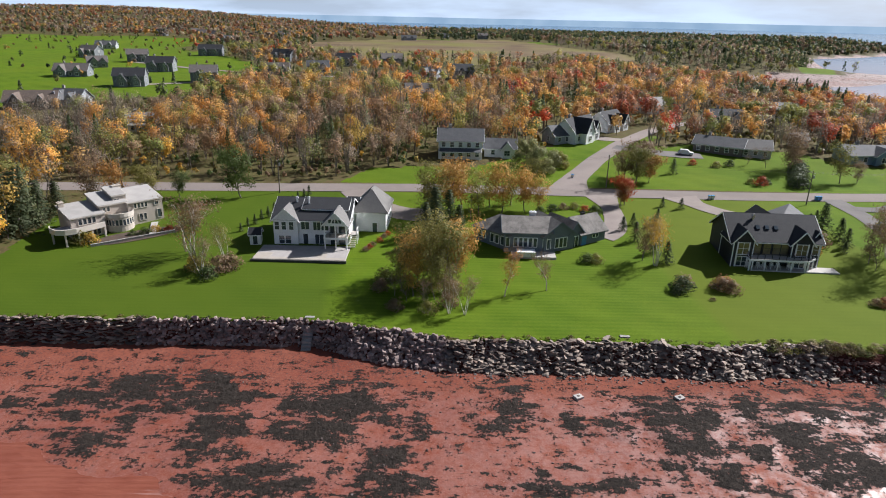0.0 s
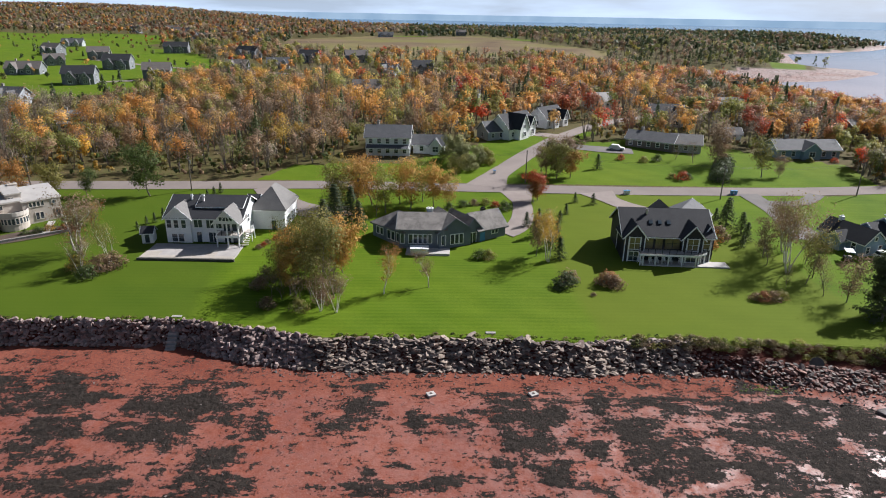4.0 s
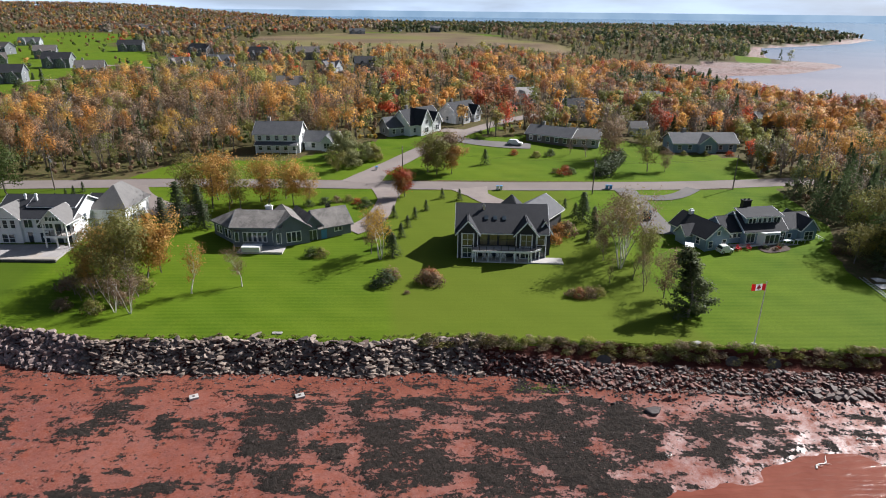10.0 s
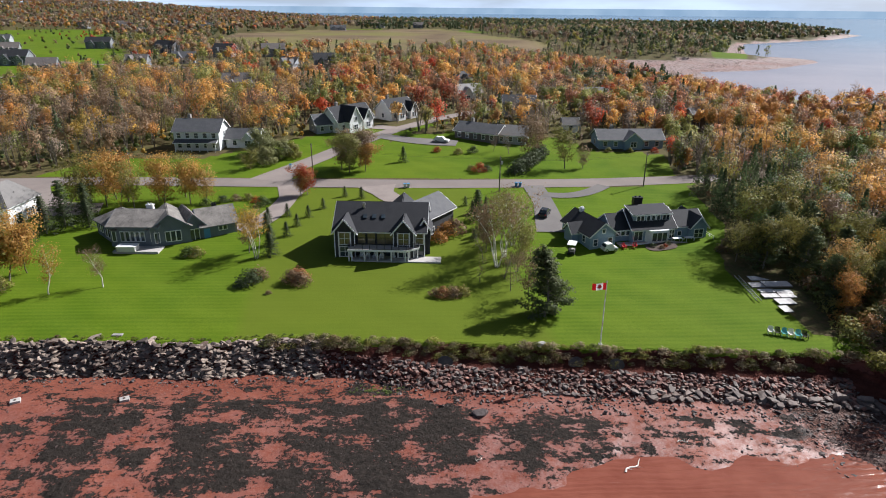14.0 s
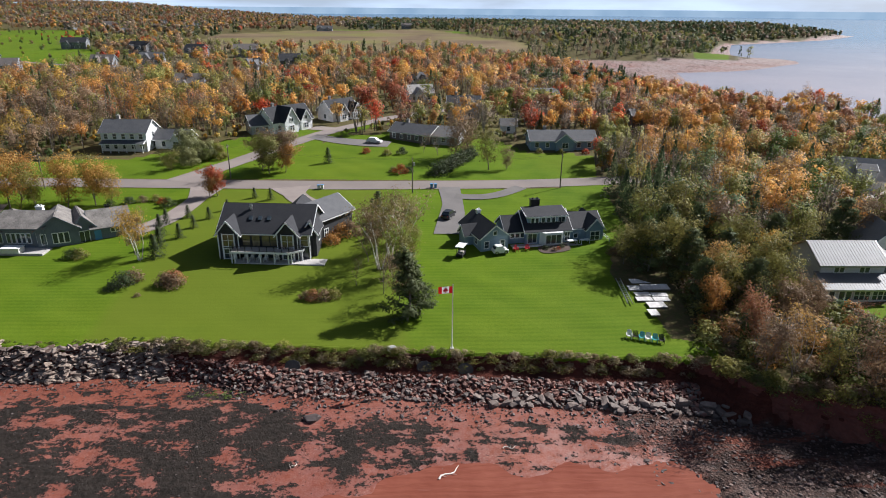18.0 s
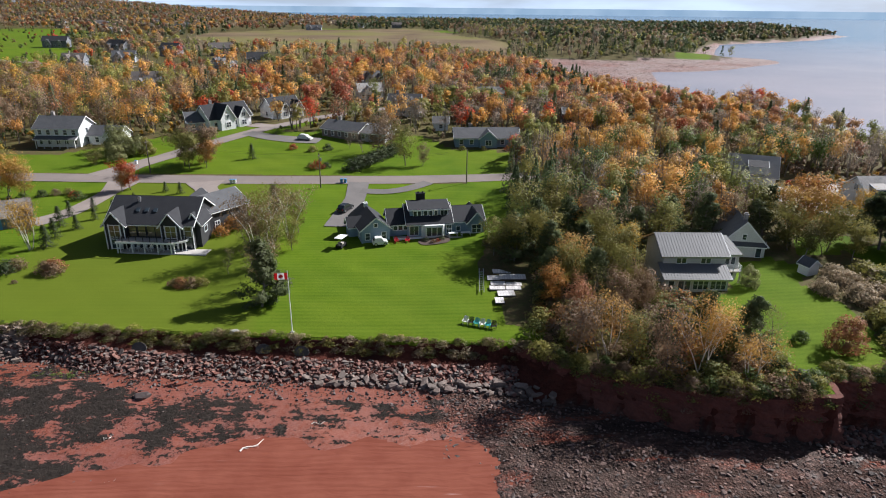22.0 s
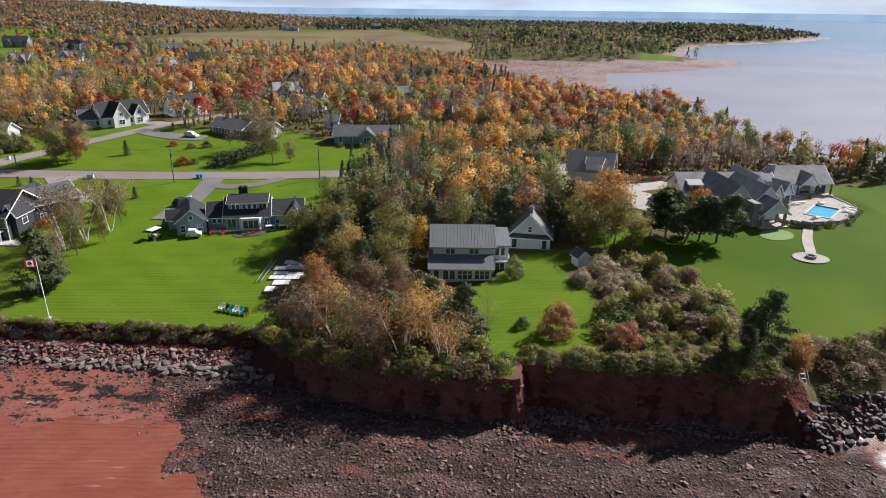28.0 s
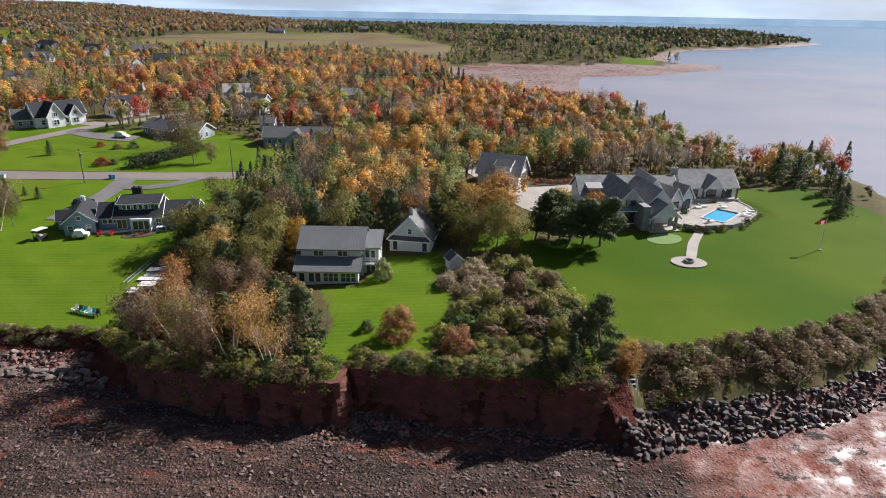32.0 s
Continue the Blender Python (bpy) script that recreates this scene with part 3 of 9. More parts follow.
def water_material(name, near_a, near_b, deep_a, deep_b, wave, height, limit, lapping=0.0):
    """Turbid water: muddy by the shore, out in the bay greyer with reflected sky put into its colour, with small waves.
    """
    m, nt, bs = blank(name)
    pos = nt.nodes.new("ShaderNodeNewGeometry").outputs["Position"]
    turned = node(nt, "Mapping", Vector=pos, Rotation=(0, 0, radians(-25)), Scale=(0.3, 1.0, 1.0))
    n1 = node(nt, "TexNoise", Vector=turned.outputs[0], Scale=wave, Detail=5.0, Distortion=0.6)
    n2 = node(nt, "TexNoise", Vector=turned.outputs[0], Scale=wave * 0.1, Detail=4.0)
    ripple = math_node(nt, "ADD", n1.outputs["Fac"], math_node(nt, "MULTIPLY", n2.outputs["Fac"], 2.0))
    lap = node(nt, "Mapping", Vector=pos, Rotation=(0, 0, radians(-10)), Scale=(0.3, 1.0, 1.0))
    rip = node(nt, "TexWave", Vector=lap.outputs[0], Scale=0.36, Distortion=9.0, Detail=4.0, Detail_Scale=0.8)
    rip.bands_direction = "Y"
    ripple = math_node(nt, "ADD", ripple, math_node(nt, "MULTIPLY", rip.outputs["Fac"], lapping))
    b = node(nt, "Bump", Height=ripple, Strength=0.6, Distance=height)
    sep = node(nt, "SeparateXYZ", Vector=pos)
    far = node(nt, "MapRange", i0=math_node(nt, "ADD", sep.outputs["Y"], math_node(nt, "MULTIPLY", n2.outputs["Fac"], 30.0)), i1=limit, i2=limit + 60, i3=0.0, i4=1.0).outputs[0]
    c = mix(nt, far, mix(nt, noise_fac(nt, 0.3, 5), near_a, near_b), mix(nt, noise_fac(nt, 0.01, 4), deep_a, deep_b))
    # broken pale lines on the shallows: foam, with wave glints put into the colour
    lines = node(nt, "Mapping", Vector=pos, Rotation=(0, 0, radians(-14)), Scale=(0.09, 1.0, 1.0))
    foam_glint = math_node(nt, "MULTIPLY", noise_fac(nt, 1.5, 5, 0.62, 0.68, lines.outputs[0], 0.6), noise_fac(nt, 0.07, 3, 0.5, 0.62))
    c = mix(nt, math_node(nt, "MULTIPLY", math_node(nt, "MULTIPLY", foam_glint, math_node(nt, "SUBTRACT", 1.0, far)), 0.55), c, tuple(min(0.6, 0.3 + v) for v in near_b))
    sea = node(nt, "MapRange", i0=math_node(nt, "ADD", sep.outputs["Y"], math_node(nt, "MULTIPLY", sep.outputs["X"], 0.6)), i1=700.0, i2=1700.0, i3=0.0, i4=1.0).outputs[0]
    c = mix(nt, math_node(nt, "MULTIPLY", sea, far), c, tuple(v * k for v, k in zip(deep_a, (0.45, 0.85, 1.1))))
    nt.links.new(c, bs.inputs["Base Color"])
    nt.links.new(b.outputs["Normal"], bs.inputs["Normal"])
    nt.links.new(node(nt, "MapRange", i0=far, i1=0.0, i2=1.0, i3=0.13, i4=0.26).outputs[0], bs.inputs["Roughness"])
    bs.inputs["IOR"].default_value = 1.33
    return m


# bay tones carry much of the reflected sky in their base colour
M["sea_water"] = water_material("sea_water", (0.18, 0.054, 0.033), (0.215, 0.07, 0.044), (0.24, 0.24, 0.29), (0.3, 0.28, 0.32), 1.1, 0.2, 95.0, 0.2)
M["pool_water"] = water_material("pool_water", (0.06, 0.33, 0.55), (0.09, 0.4, 0.62), (0.06, 0.33, 0.55), (0.09, 0.4, 0.62), 2.0, 0.01, 95.0)
M["pool_tile"] = surface("pool_tile", (0.12, 0.42, 0.62), (0.18, 0.52, 0.72), 1.0, 9, 0.4, 0.05)

# ---- the lie of the land ----
def interp(v, xs, ys):
    return np.interp(v, xs, ys)


def ease(a, b, v):
    u = np.clip((v - a) / (b - a), 0, 1)
    return u * u * (3 - 2 * u)


def land_height(x, y):
    base = interp(y, [40, 77, 95, 108, 120, 150, 170, 200, 350, 900, 3000], [-1.6, -1.5, -1.1, -0.5, 0.3, 1.6, 2.2, 4, 7, 10, 12])
    rise = 3.7 * ease(100, 205, x) * (1 - 0.85 * ease(125, 190, y))
    hills = 31 * ease(100, 900, -x) * ease(900, 1700, y)
    return base + rise + hills


def lattice(x, y, seed):
    h = np.sin(x * 127.1 + y * 311.7 + seed * 74.7) * 43758.5453
    return h - np.floor(h)


def cloudy(x, y, size, octaves=4, seed=1):
    """Smooth value noise, 0 to 1."""
    x, y = np.asarray(x, float) / size, np.asarray(y, float) / size
    total, weight, amp = 0.0, 0.0, 1.0
    for o in range(octaves):
        xi, yi = np.floor(x), np.floor(y)
        u, v = x - xi, y - yi
        u, v = u * u * (3 - 2 * u), v * v * (3 - 2 * v)
        a, b = lattice(xi, yi, seed + o), lattice(xi + 1, yi, seed + o)
        c, d = lattice(xi, yi + 1, seed + o), lattice(xi + 1, yi + 1, seed + o)
        total = total + amp * ((a * (1 - u) + b * u) * (1 - v) + (c * (1 - u) + d * u) * v)
        weight += amp
        amp *= 0.5
        x, y = x * 2.03 + 17.3, y * 2.03 + 9.1
    return total / weight


COAST = [(-3000, 80), (-64, 82.3), (-43, 82.6), (-19, 83.2), (-9, 81), (2, 78.7), (21, 79.4), (37, 78.6), (49, 80), (61, 79), (83, 77.4), (103, 76.3),
         (122, 74.4), (126.5, 69.6), (131, 66.4), (139, 62.6), (147, 61.0), (152, 60.5), (154.6, 60.2), (156.2, 60.7), (157, 64), (160.5, 63), (168, 61), (177, 60.5),
         (184.5, 58.9), (187, 58.8), (189, 61.8), (191, 65), (198, 66.5), (214, 70), (222, 74), (235, 83), (248, 99), (258, 118), (266, 133), (268, 146), (258, 162)]
BAY = [(246, 185), (240, 215), (240, 260), (238, 320), (222, 390), (205, 435), (185, 470), (165, 530), (175, 570), (215, 604), (300, 618), (401, 643), (405, 655),
       (380, 690), (430, 800), (494, 940), (600, 1010), (740, 1120), (884, 1285), (870, 1310), (780, 1330), (500, 1400), (0, 1600), (-600, 2100), (-3000, 3200)]


def inside(x, y, poly):
    x, y = np.asarray(x, float), np.asarray(y, float)
    hit = np.zeros(np.broadcast(x, y).shape, bool)
    for (ax, ay), (bx, by) in zip(poly, poly[1:] + poly[:1]):
        if ay != by:
            hit ^= ((ay > y) != (by > y)) & (x < (bx - ax) * (y - ay) / (by - ay) + ax)
    return hit


def line_distance(x, y, line, closed=False):
    best = np.full(np.broadcast(x, y).shape, 1e9)
    for (ax, ay), (bx, by) in zip(line, line[1:] + (line[:1] if closed else [])):
        dx, dy = bx - ax, by - ay
        u = np.clip(((x - ax) * dx + (y - ay) * dy) / (dx * dx + dy * dy), 0, 1)
        best = np.minimum(best, np.hypot(x - ax - u * dx, y - ay - u * dy))
    return best


def bank_width(x, y):
    w = interp(x, [-64, -20, -8, 0, 55, 68, 118, 126, 131, 186, 190, 196, 215, 230, 280], [1.3, 1.5, 3.6, 3.2, 3.6, 5.8, 6.4, 3.0, 1.0, 1.0, 5.0, 9.0, 9.0, 8.0, 8.0])
    return np.where(y > 150, 8.0, w)


WATER = -5.65


def waterline(x):
    return interp(x, [-70, -49, -27, -10, 50, 70, 77, 90, 112, 118, 121, 128, 190, 204, 209, 220, 235], [61, 58.6, 52, 41, 41, 52, 55, 59, 60.5, 58, 50, 41, 36, 41, 45, 50, 58])


# seaweed mats: middle, half width, half depth, density
WEED = [(-43, 68.7, 9, 5.6, 0.7), (-33, 70.4, 10, 5.2, 1), (-26, 61.1, 5.2, 4.2, 0.9), (-40, 59.5, 4, 3.5, 0.7), (-12, 67.5, 7, 5.5, 1), (-14, 61.5, 5.2, 3.2, 1),
        (-19, 53.6, 7, 2.4, 1), (-5, 54.2, 4.2, 3.9, 1), (-2, 63.5, 2.4, 2.2, 0.9), (8, 69.5, 3.4, 3.6, 0.7), (18, 64.4, 3.9, 2.6, 0.9), (21, 62.8, 1.6, 2, 1),
        (6, 63.4, 2.5, 3.1, 0.7), (13, 54.3, 4, 1.8, 0.8), (20, 54.6, 2.8, 1.4, 0.7), (29, 63.9, 5.1, 7.2, 1), (30, 67.6, 6.1, 2.9, 0.9), (31, 56.8, 3.5, 3.4, 0.8), (40, 67.7, 5.4, 3.4, 0.8)]
WEED += [(42, 63.4, 4, 4.1, 1), (45, 57.7, 5.4, 4, 1), (48, 68.8, 5.5, 3, 0.9), (53, 64.4, 3.3, 4.2, 0.8), (37, 60.3, 2.2, 1.4, 0.9), (60, 61.6, 7, 6, 1.1), (66, 66.6, 8.1, 4.5, 0.9),
         (69, 54.1, 4.6, 2.4, 1), (59, 68.8, 5.6, 3.5, 1), (79, 61.3, 2.5, 3.9, 0.8), (85, 56.6, 3.6, 3.5, 0.8), (64, 59, 4.7, 5.3, 1), (53, 56.2, 3.4, 3.3, 0.9), (71, 63.5, 4.4, 4, 1)]
WEED += [(82, 64.4, 4.5, 3.1, 0.8), (86, 62.6, 5.7, 4.9, 0.75), (82, 56.1, 2.9, 2, 0.7), (99, 65.3, 3.9, 2.1, 0.55), (109, 64.3, 6.5, 2.1, 0.6), (108, 57.3, 1.8, 1, 0.6), (55, 50, 14, 5, 0.9), (118, 66, 5, 4, 0.8), (30, 48, 12, 4, 0.8)]


def shore_masks(x, y):
    """Seaweed cover, 0 to 1, and how wet the sand is."""
    sx, sy = x + (cloudy(x, y, 5.0, 3, 51) - 0.5) * 5.0, y + (cloudy(x, y, 5.0, 3, 52) - 0.5) * 4.0
    w = np.zeros(np.shape(x))
    for cx, cy, rx, ry, dense in WEED:
        w = np.maximum(w, dense * ease(1.75, 0.25, np.hypot((sx - cx) / rx, (sy - cy) / ry)))
    w = np.clip(w, 0, 1.1) * ease(-0.5, 2, y - waterline(x)) * np.where(y > 72, ease(76.5, 72, y), 1)
    wet = ease(73.0, 67.5, y + (cloudy(x, y, 7.0, 3, 53) - 0.5) * 3.0) * 1.0
    return w, wet


def terrain(x, y):
    """Height and zone of the ground; d is metres inside the top of the bank."""
    x, y = np.asarray(x, float), np.asarray(y, float)
    wob = (cloudy(x, y, 3.0, 3, 21) - 0.5) * 1.6 + np.where((x > 123) & (x < 190) & (y < 80), (cloudy(x, y, 1.1, 2, 22) - 0.5) * 0.9, 0)
    d = line_distance(x, y, COAST + BAY) * np.where(inside(x, y, COAST + BAY), 1, -1) + wob * np.where(np.abs(x - 90) < 200, 1, 0.3)
    top = land_height(x, y)
    top = top + (3.35 - top) * ease(13.5, 9.5, np.hypot(x - 222, y - 118.5))
    toe_d = bank_width(x, y)
    out = -d - toe_d
    near = (y < 100) & (x < 240) & (x > -80)
    top = np.where(y > 250, np.minimum(top, -4.3 + 0.16 * np.maximum(d, 0)), top)
    wl = waterline(x + (cloudy(x, y, 3.2, 4, 43) - 0.5) * 11.0 * ease(100, 112, x)) + (cloudy(x, y, 4.5, 4, 41) - 0.5) * 6.0
    toe_y = y + out
    u = np.where(near, (y - wl) / np.maximum(toe_y - wl, 3.0), 1 - out / (24.0 - 17.0 * ease(640, 720, y) + 85 * np.exp(-((x - 285) ** 2 + (y - 560) ** 2) / 11000.0)))
    low = np.where(u > 0, WATER + 0.85 * np.clip(u, 0, 1), np.maximum(WATER + 0.85 * u, WATER - 2.5 - 0.0 * u))
    weed, wet = shore_masks(x, y)
    low = low + np.where(near, 0.16 * ease(0.45, 0.7, weed) * (0.5 + cloudy(x, y, 0.7, 2, 3)) + 0.4 * ease(116, 124, x) * (cloudy(x, y, 1.9, 3, 71) - 0.5) * ease(0.0, 0.25, u), 0)
    s = np.clip(-d / toe_d, 0, 1)
    sheer = ease(60, 72, x) * ease(126, 122, x) * (y < 90)
    s = s + (interp(s, [0, 0.13, 0.2, 1], [0, 0.45, 0.52, 1]) - s) * sheer
    z = np.where(d > 0, top, np.where(s < 1, top + (low - top) * s, low))
    return z, d, s, weed, wet


# rough places: lawns, fields, clearings
HOUSE_LAWNS = [[(-78, 82), (-64, 82), (126, 73), (126, 78), (121, 80), (121, 92), (118, 100), (120, 108), (126, 120), (128, 146), (-80, 146), (-80, 122)],
    [(154, 58), (159, 60), (166, 63), (169, 74), (170, 82), (167, 89), (172, 94), (168, 99), (157, 98), (157, 88), (150, 86), (154, 74), (152, 66)],
    [(181, 101), (183.5, 90), (187, 84), (188, 74), (189, 67), (198, 67), (214, 70.6), (222, 74), (236, 84), (257, 118), (250, 136), (231, 134), (215, 128), (205, 108)],
    [(184, 67), (188, 66), (187, 57), (184, 57)],
    [(172, 99), (184, 101), (186, 108), (176, 108)]]
NORTH_LAWNS = [[(57, 190), (78, 183), (84, 177), (104, 171), (115, 179), (108, 192), (95, 200), (74, 200), (62, 198)],
    [(35, 153), (60, 152), (52, 180), (60, 196), (74, 216), (62, 214), (40, 178)],
    [(-6, 153), (31, 153), (35, 168), (47, 190), (55, 204), (42, 206), (28, 190), (8, 171)],
    [(-26, 153), (2, 153), (28, 154), (24, 163), (4, 171), (-20, 168)],
    [(36, 166), (50, 196), (44, 196), (34, 175)],
    [(56, 152), (112, 152), (128, 153), (133, 176), (114, 180), (104, 172), (84, 178), (78, 184), (58, 190), (50, 182), (46, 172)],
    [(118, 152), (132, 153), (130, 146), (118, 146)]]
FAR_LAWNS = [[(-565, 880), (-459, 803), (-390, 850), (-296, 790), (-241, 590), (-188, 545), (-121, 430), (-108, 347), (-116, 285), (-150, 262), (-172, 240), (-230, 250), (-420, 420)],
    [(345, 628), (398, 644), (378, 672), (335, 655)],
    [(-60, 900), (120, 900), (160, 830), (-60, 960)]]
LAWNS = HOUSE_LAWNS + NORTH_LAWNS + FAR_LAWNS
FIELDS = [[(-157, 782), (-122, 545), (-30, 500), (31, 489), (113, 541), (170, 590), (185, 660), (133, 769), (78, 895), (-75, 911)], [(-11, 451), (57, 402), (54, 352), (5, 396)], [(-39, 890), (82, 977), (160, 680), (120, 690), (76, 735)]]
ROAD = [(-160, 138), (-79, 145.3), (-45, 147), (-6, 149.5), (30, 148.5), (70, 148), (98, 149), (122, 150.4), (150, 152), (190, 153)]
LANE = [(30, 150), (33, 160), (37, 168), (43, 180), (57, 203), (71, 223), (84, 236), (100, 246)]


def zones(x, y):
    lawn = np.zeros(np.shape(x))
    for poly in LAWNS:
        lawn = np.maximum(lawn, inside(x, y, poly))
    field = np.zeros(np.shape(x))
    for poly in FIELDS:
        field = np.maximum(field, inside(x, y, poly))
    return lawn.astype(float), field.astype(float)


def spaced(a, b, step):
    return list(np.arange(a, b, step))


def grown(a, b, step, ratio):
    out, v = [], a
    while v < b:
        out.append(v)
        v += step
        step *= ratio
    return out + [b]


gx = sorted([-80 - (v - 0) for v in grown(0.6, 3000, 1.0, 1.075)] + spaced(-80, 240, 0.68) + [240 + v for v in grown(0, 4400, 0.6, 1.07)])
gy = sorted([40 - v for v in grown(0.5, 800, 1.0, 1.2)] + spaced(40, 86, 0.37) + spaced(86, 150, 1.6) + [150 + v for v in grown(0, 4600, 1.8, 1.04)])
GX, GY = np.meshgrid(np.array(gx), np.array(gy))
GZ, GD, GS, GW, GWET = terrain(GX, GY)
GZ = GZ + np.where((GD > 0) & (GY < 160), (cloudy(GX, GY, 9.0, 2, 31) - 0.5) * 0.12, 0)
rows_n, cols_n = GX.shape
verts = np.stack([GX.ravel(), GY.ravel(), GZ.ravel()], 1)
idx = np.arange(rows_n * cols_n).reshape(rows_n, cols_n)
quads = np.stack([idx[:-1, :-1], idx[:-1, 1:], idx[1:, 1:], idx[1:, :-1]], -1).reshape(-1, 4)


def mesh_from(name, v, f, material=None, smooth=False):
    """A mesh from arrays; all faces have the same number of corners."""
    me = bpy.data.meshes.new(name)
    v, f = np.asarray(v, np.float32), np.asarray(f, np.int32)
    me.vertices.add(len(v))
    me.vertices.foreach_set("co", v.ravel())
    k = f.shape[1]
    me.loops.add(f.size)
    me.loops.foreach_set("vertex_index", f.ravel())
    me.polygons.add(len(f))
    me.polygons.foreach_set("loop_start", np.arange(0, f.size, k, dtype=np.int32))
    me.polygons.foreach_set("use_smooth", np.full(len(f), smooth))
    if material:
        me.materials.append(material)
    me.update(calc_edges=True)
    return me


def lay_normals(me, normals):
    """Soft shading: every leaf is shaded by the way its clump faces."""
    at = me.attributes.new("custom_normal", "FLOAT_VECTOR", "POINT")
    at.data.foreach_set("vector", np.asarray(normals, np.float32).ravel())
    me.update()


def paint(me, name, colours):
    """A colour a vertex, for a material to read."""
    at = me.attributes.new(name, "FLOAT_COLOR", "POINT")
    c = np.ones((len(colours), 4), np.float32)
    c[:, :3] = colours
    at.data.foreach_set("color", c.ravel())


ground_me = mesh_from("ground", verts, quads, M["ground"], True)
ZL, ZF = zones(GX, GY)
shore_zone = np.where((GD > 0.0) | ((GX > 191) & (GX < 275) & (GY < 150) & (GS < 0.66)), 0.0, np.where(GS >= 0.15, 1.0, 0.4))
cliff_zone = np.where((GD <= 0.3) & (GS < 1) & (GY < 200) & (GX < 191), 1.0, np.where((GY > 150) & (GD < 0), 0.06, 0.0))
paint(ground_me, "zones", np.stack([ZL.ravel(), shore_zone.ravel(), ZF.ravel()], 1))
far_flat = (GY > 150) | (GX > 262) | (GX < -90)
GW = np.where(far_flat, 0.5 * (cloudy(GX, GY, 18.0, 3, 6) - 0.4), GW)
GWET = np.where(far_flat, 0.9, GWET)
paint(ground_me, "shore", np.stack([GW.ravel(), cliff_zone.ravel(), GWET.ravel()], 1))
ground = tagged(new("ground", ground_me), "green mown lawns, woodland floor and red tidal beach", "ground", kind="structure")


def height_at(x, y):
    z = terrain(np.array([x]), np.array([y]))[0]
    return float(z[0])


# ---- water and far shore ----
def flat_sheet(name, xs, ys, z, material):
    X, Y = np.meshgrid(xs, ys)
    v = np.stack([X.ravel(), Y.ravel(), np.full(X.size, z)], 1)
    n = np.arange(X.size).reshape(X.shape)
    f = np.stack([n[:-1, :-1], n[:-1, 1:], n[1:, 1:], n[1:, :-1]], -1).reshape(-1, 4)
    return mesh_from(name, v, f, material)


tagged(new("water", flat_sheet("water", np.linspace(-3000, 4700, 12), np.linspace(-800, 4800, 12), WATER, M["sea_water"])), "calm grey-blue bay water over red mud", "sea", kind="structure")


def far_shore():
    # glowing strip up to the horizon; haze is put into its blue
    m, nt, bs = blank("far_haze_glow")
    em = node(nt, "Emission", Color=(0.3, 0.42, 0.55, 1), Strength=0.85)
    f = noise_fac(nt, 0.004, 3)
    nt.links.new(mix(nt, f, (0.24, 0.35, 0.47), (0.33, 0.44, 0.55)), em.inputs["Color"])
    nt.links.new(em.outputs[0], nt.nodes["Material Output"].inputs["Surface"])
    v, f4 = [], []
    n = 160
    for i in range(n + 1):
        a = radians(20 + 140 * i / n)
        r = 4550
        x, y = 80 + r * math.cos(a), r * math.sin(a)
        h = 31 + 6 * float(cloudy(x, y, 500, 3, 4))
        v += [(x, y, -9), (x, y, h), (x * 1.02, y * 1.02, h * 0.5)]
    for i in range(n):
        k = 3 * i
        f4 += [(k, k + 3, k + 4, k + 1), (k + 1, k + 4, k + 5, k + 2)]
    return tagged(new("backdrop", mesh_from("backdrop", v, f4, m, True)), "glowing far coast strip with horizon haze in its colour", "backdrop", kind="structure")


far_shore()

# ---- roads, drives and paths ----
def strip(name, line, width, material, label, category, lift=0.06, kind="structure"):
    """A ribbon laid on the ground along a line; width may be a list, one a point."""
    pts = [Vector((x, y)) for x, y in line]
    widths = width if isinstance(width, list) else [width] * len(pts)
    dense, wide = [], []
    for (a, b), (wa, wb) in zip(zip(pts, pts[1:]), zip(widths, widths[1:])):
        n = max(1, int((b - a).length / 1.5))
        for i in range(n):
            dense.append(a.lerp(b, i / n))
            wide.append(wa + (wb - wa) * i / n)
    dense.append(pts[-1])
    wide.append(widths[-1])
    for _ in range(6):
        dense = [dense[0]] + [(dense[i - 1] + dense[i] * 2 + dense[i + 1]) / 4 for i in range(1, len(dense) - 1)] + [dense[-1]]
    v, f = [], []
    K = 5
    for i, p in enumerate(dense):
        t = (dense[min(i + 1, len(dense) - 1)] - dense[max(i - 1, 0)]).normalized()
        side = Vector((t.y, -t.x))
        for k in range(K):
            q = p + side * wide[i] * (k / (K - 1) - 0.5)
            v.append((q.x, q.y, 0))
    v = np.array(v)
    v[:, 2] = terrain(v[:, 0], v[:, 1])[0] + lift
    for i in range(len(dense) - 1):
        for k in range(K - 1):
            a = i * K + k
            f.append((a + 1, a, a + K, a + K + 1))
    return tagged(new(name, mesh_from(name, v, f, material, True)), label, category, kind=kind)


def patch(name, cx, cy, rx, ry, turn, material, label, category, lift=0.08, power=2.0, n=40):
    """A rounded patch laid on the ground."""
    v, f = [], []
    rings = 4
    for r in range(rings + 1):
        for i in range(n):
            a = 2 * math.pi * i / n
            c, s = math.cos(a), math.sin(a)
            k = (abs(c) ** power + abs(s) ** power) ** (-1 / power) * r / rings
            x, y = rx * k * c, ry * k * s
            ct, st = math.cos(radians(turn)), math.sin(radians(turn))
            v.append((cx + x * ct - y * st, cy + x * st + y * ct, 0))
    v = np.array(v)
    v[:, 2] = terrain(v[:, 0], v[:, 1])[0] + lift
    for r in range(rings):
        for i in range(n):
            j = (i + 1) % n
            f.append((r * n + i, (r + 1) * n + i, (r + 1) * n + j, r * n + j))
    return tagged(new(name, mesh_from(name, v, f, material, True)), label, category, kind="structure")


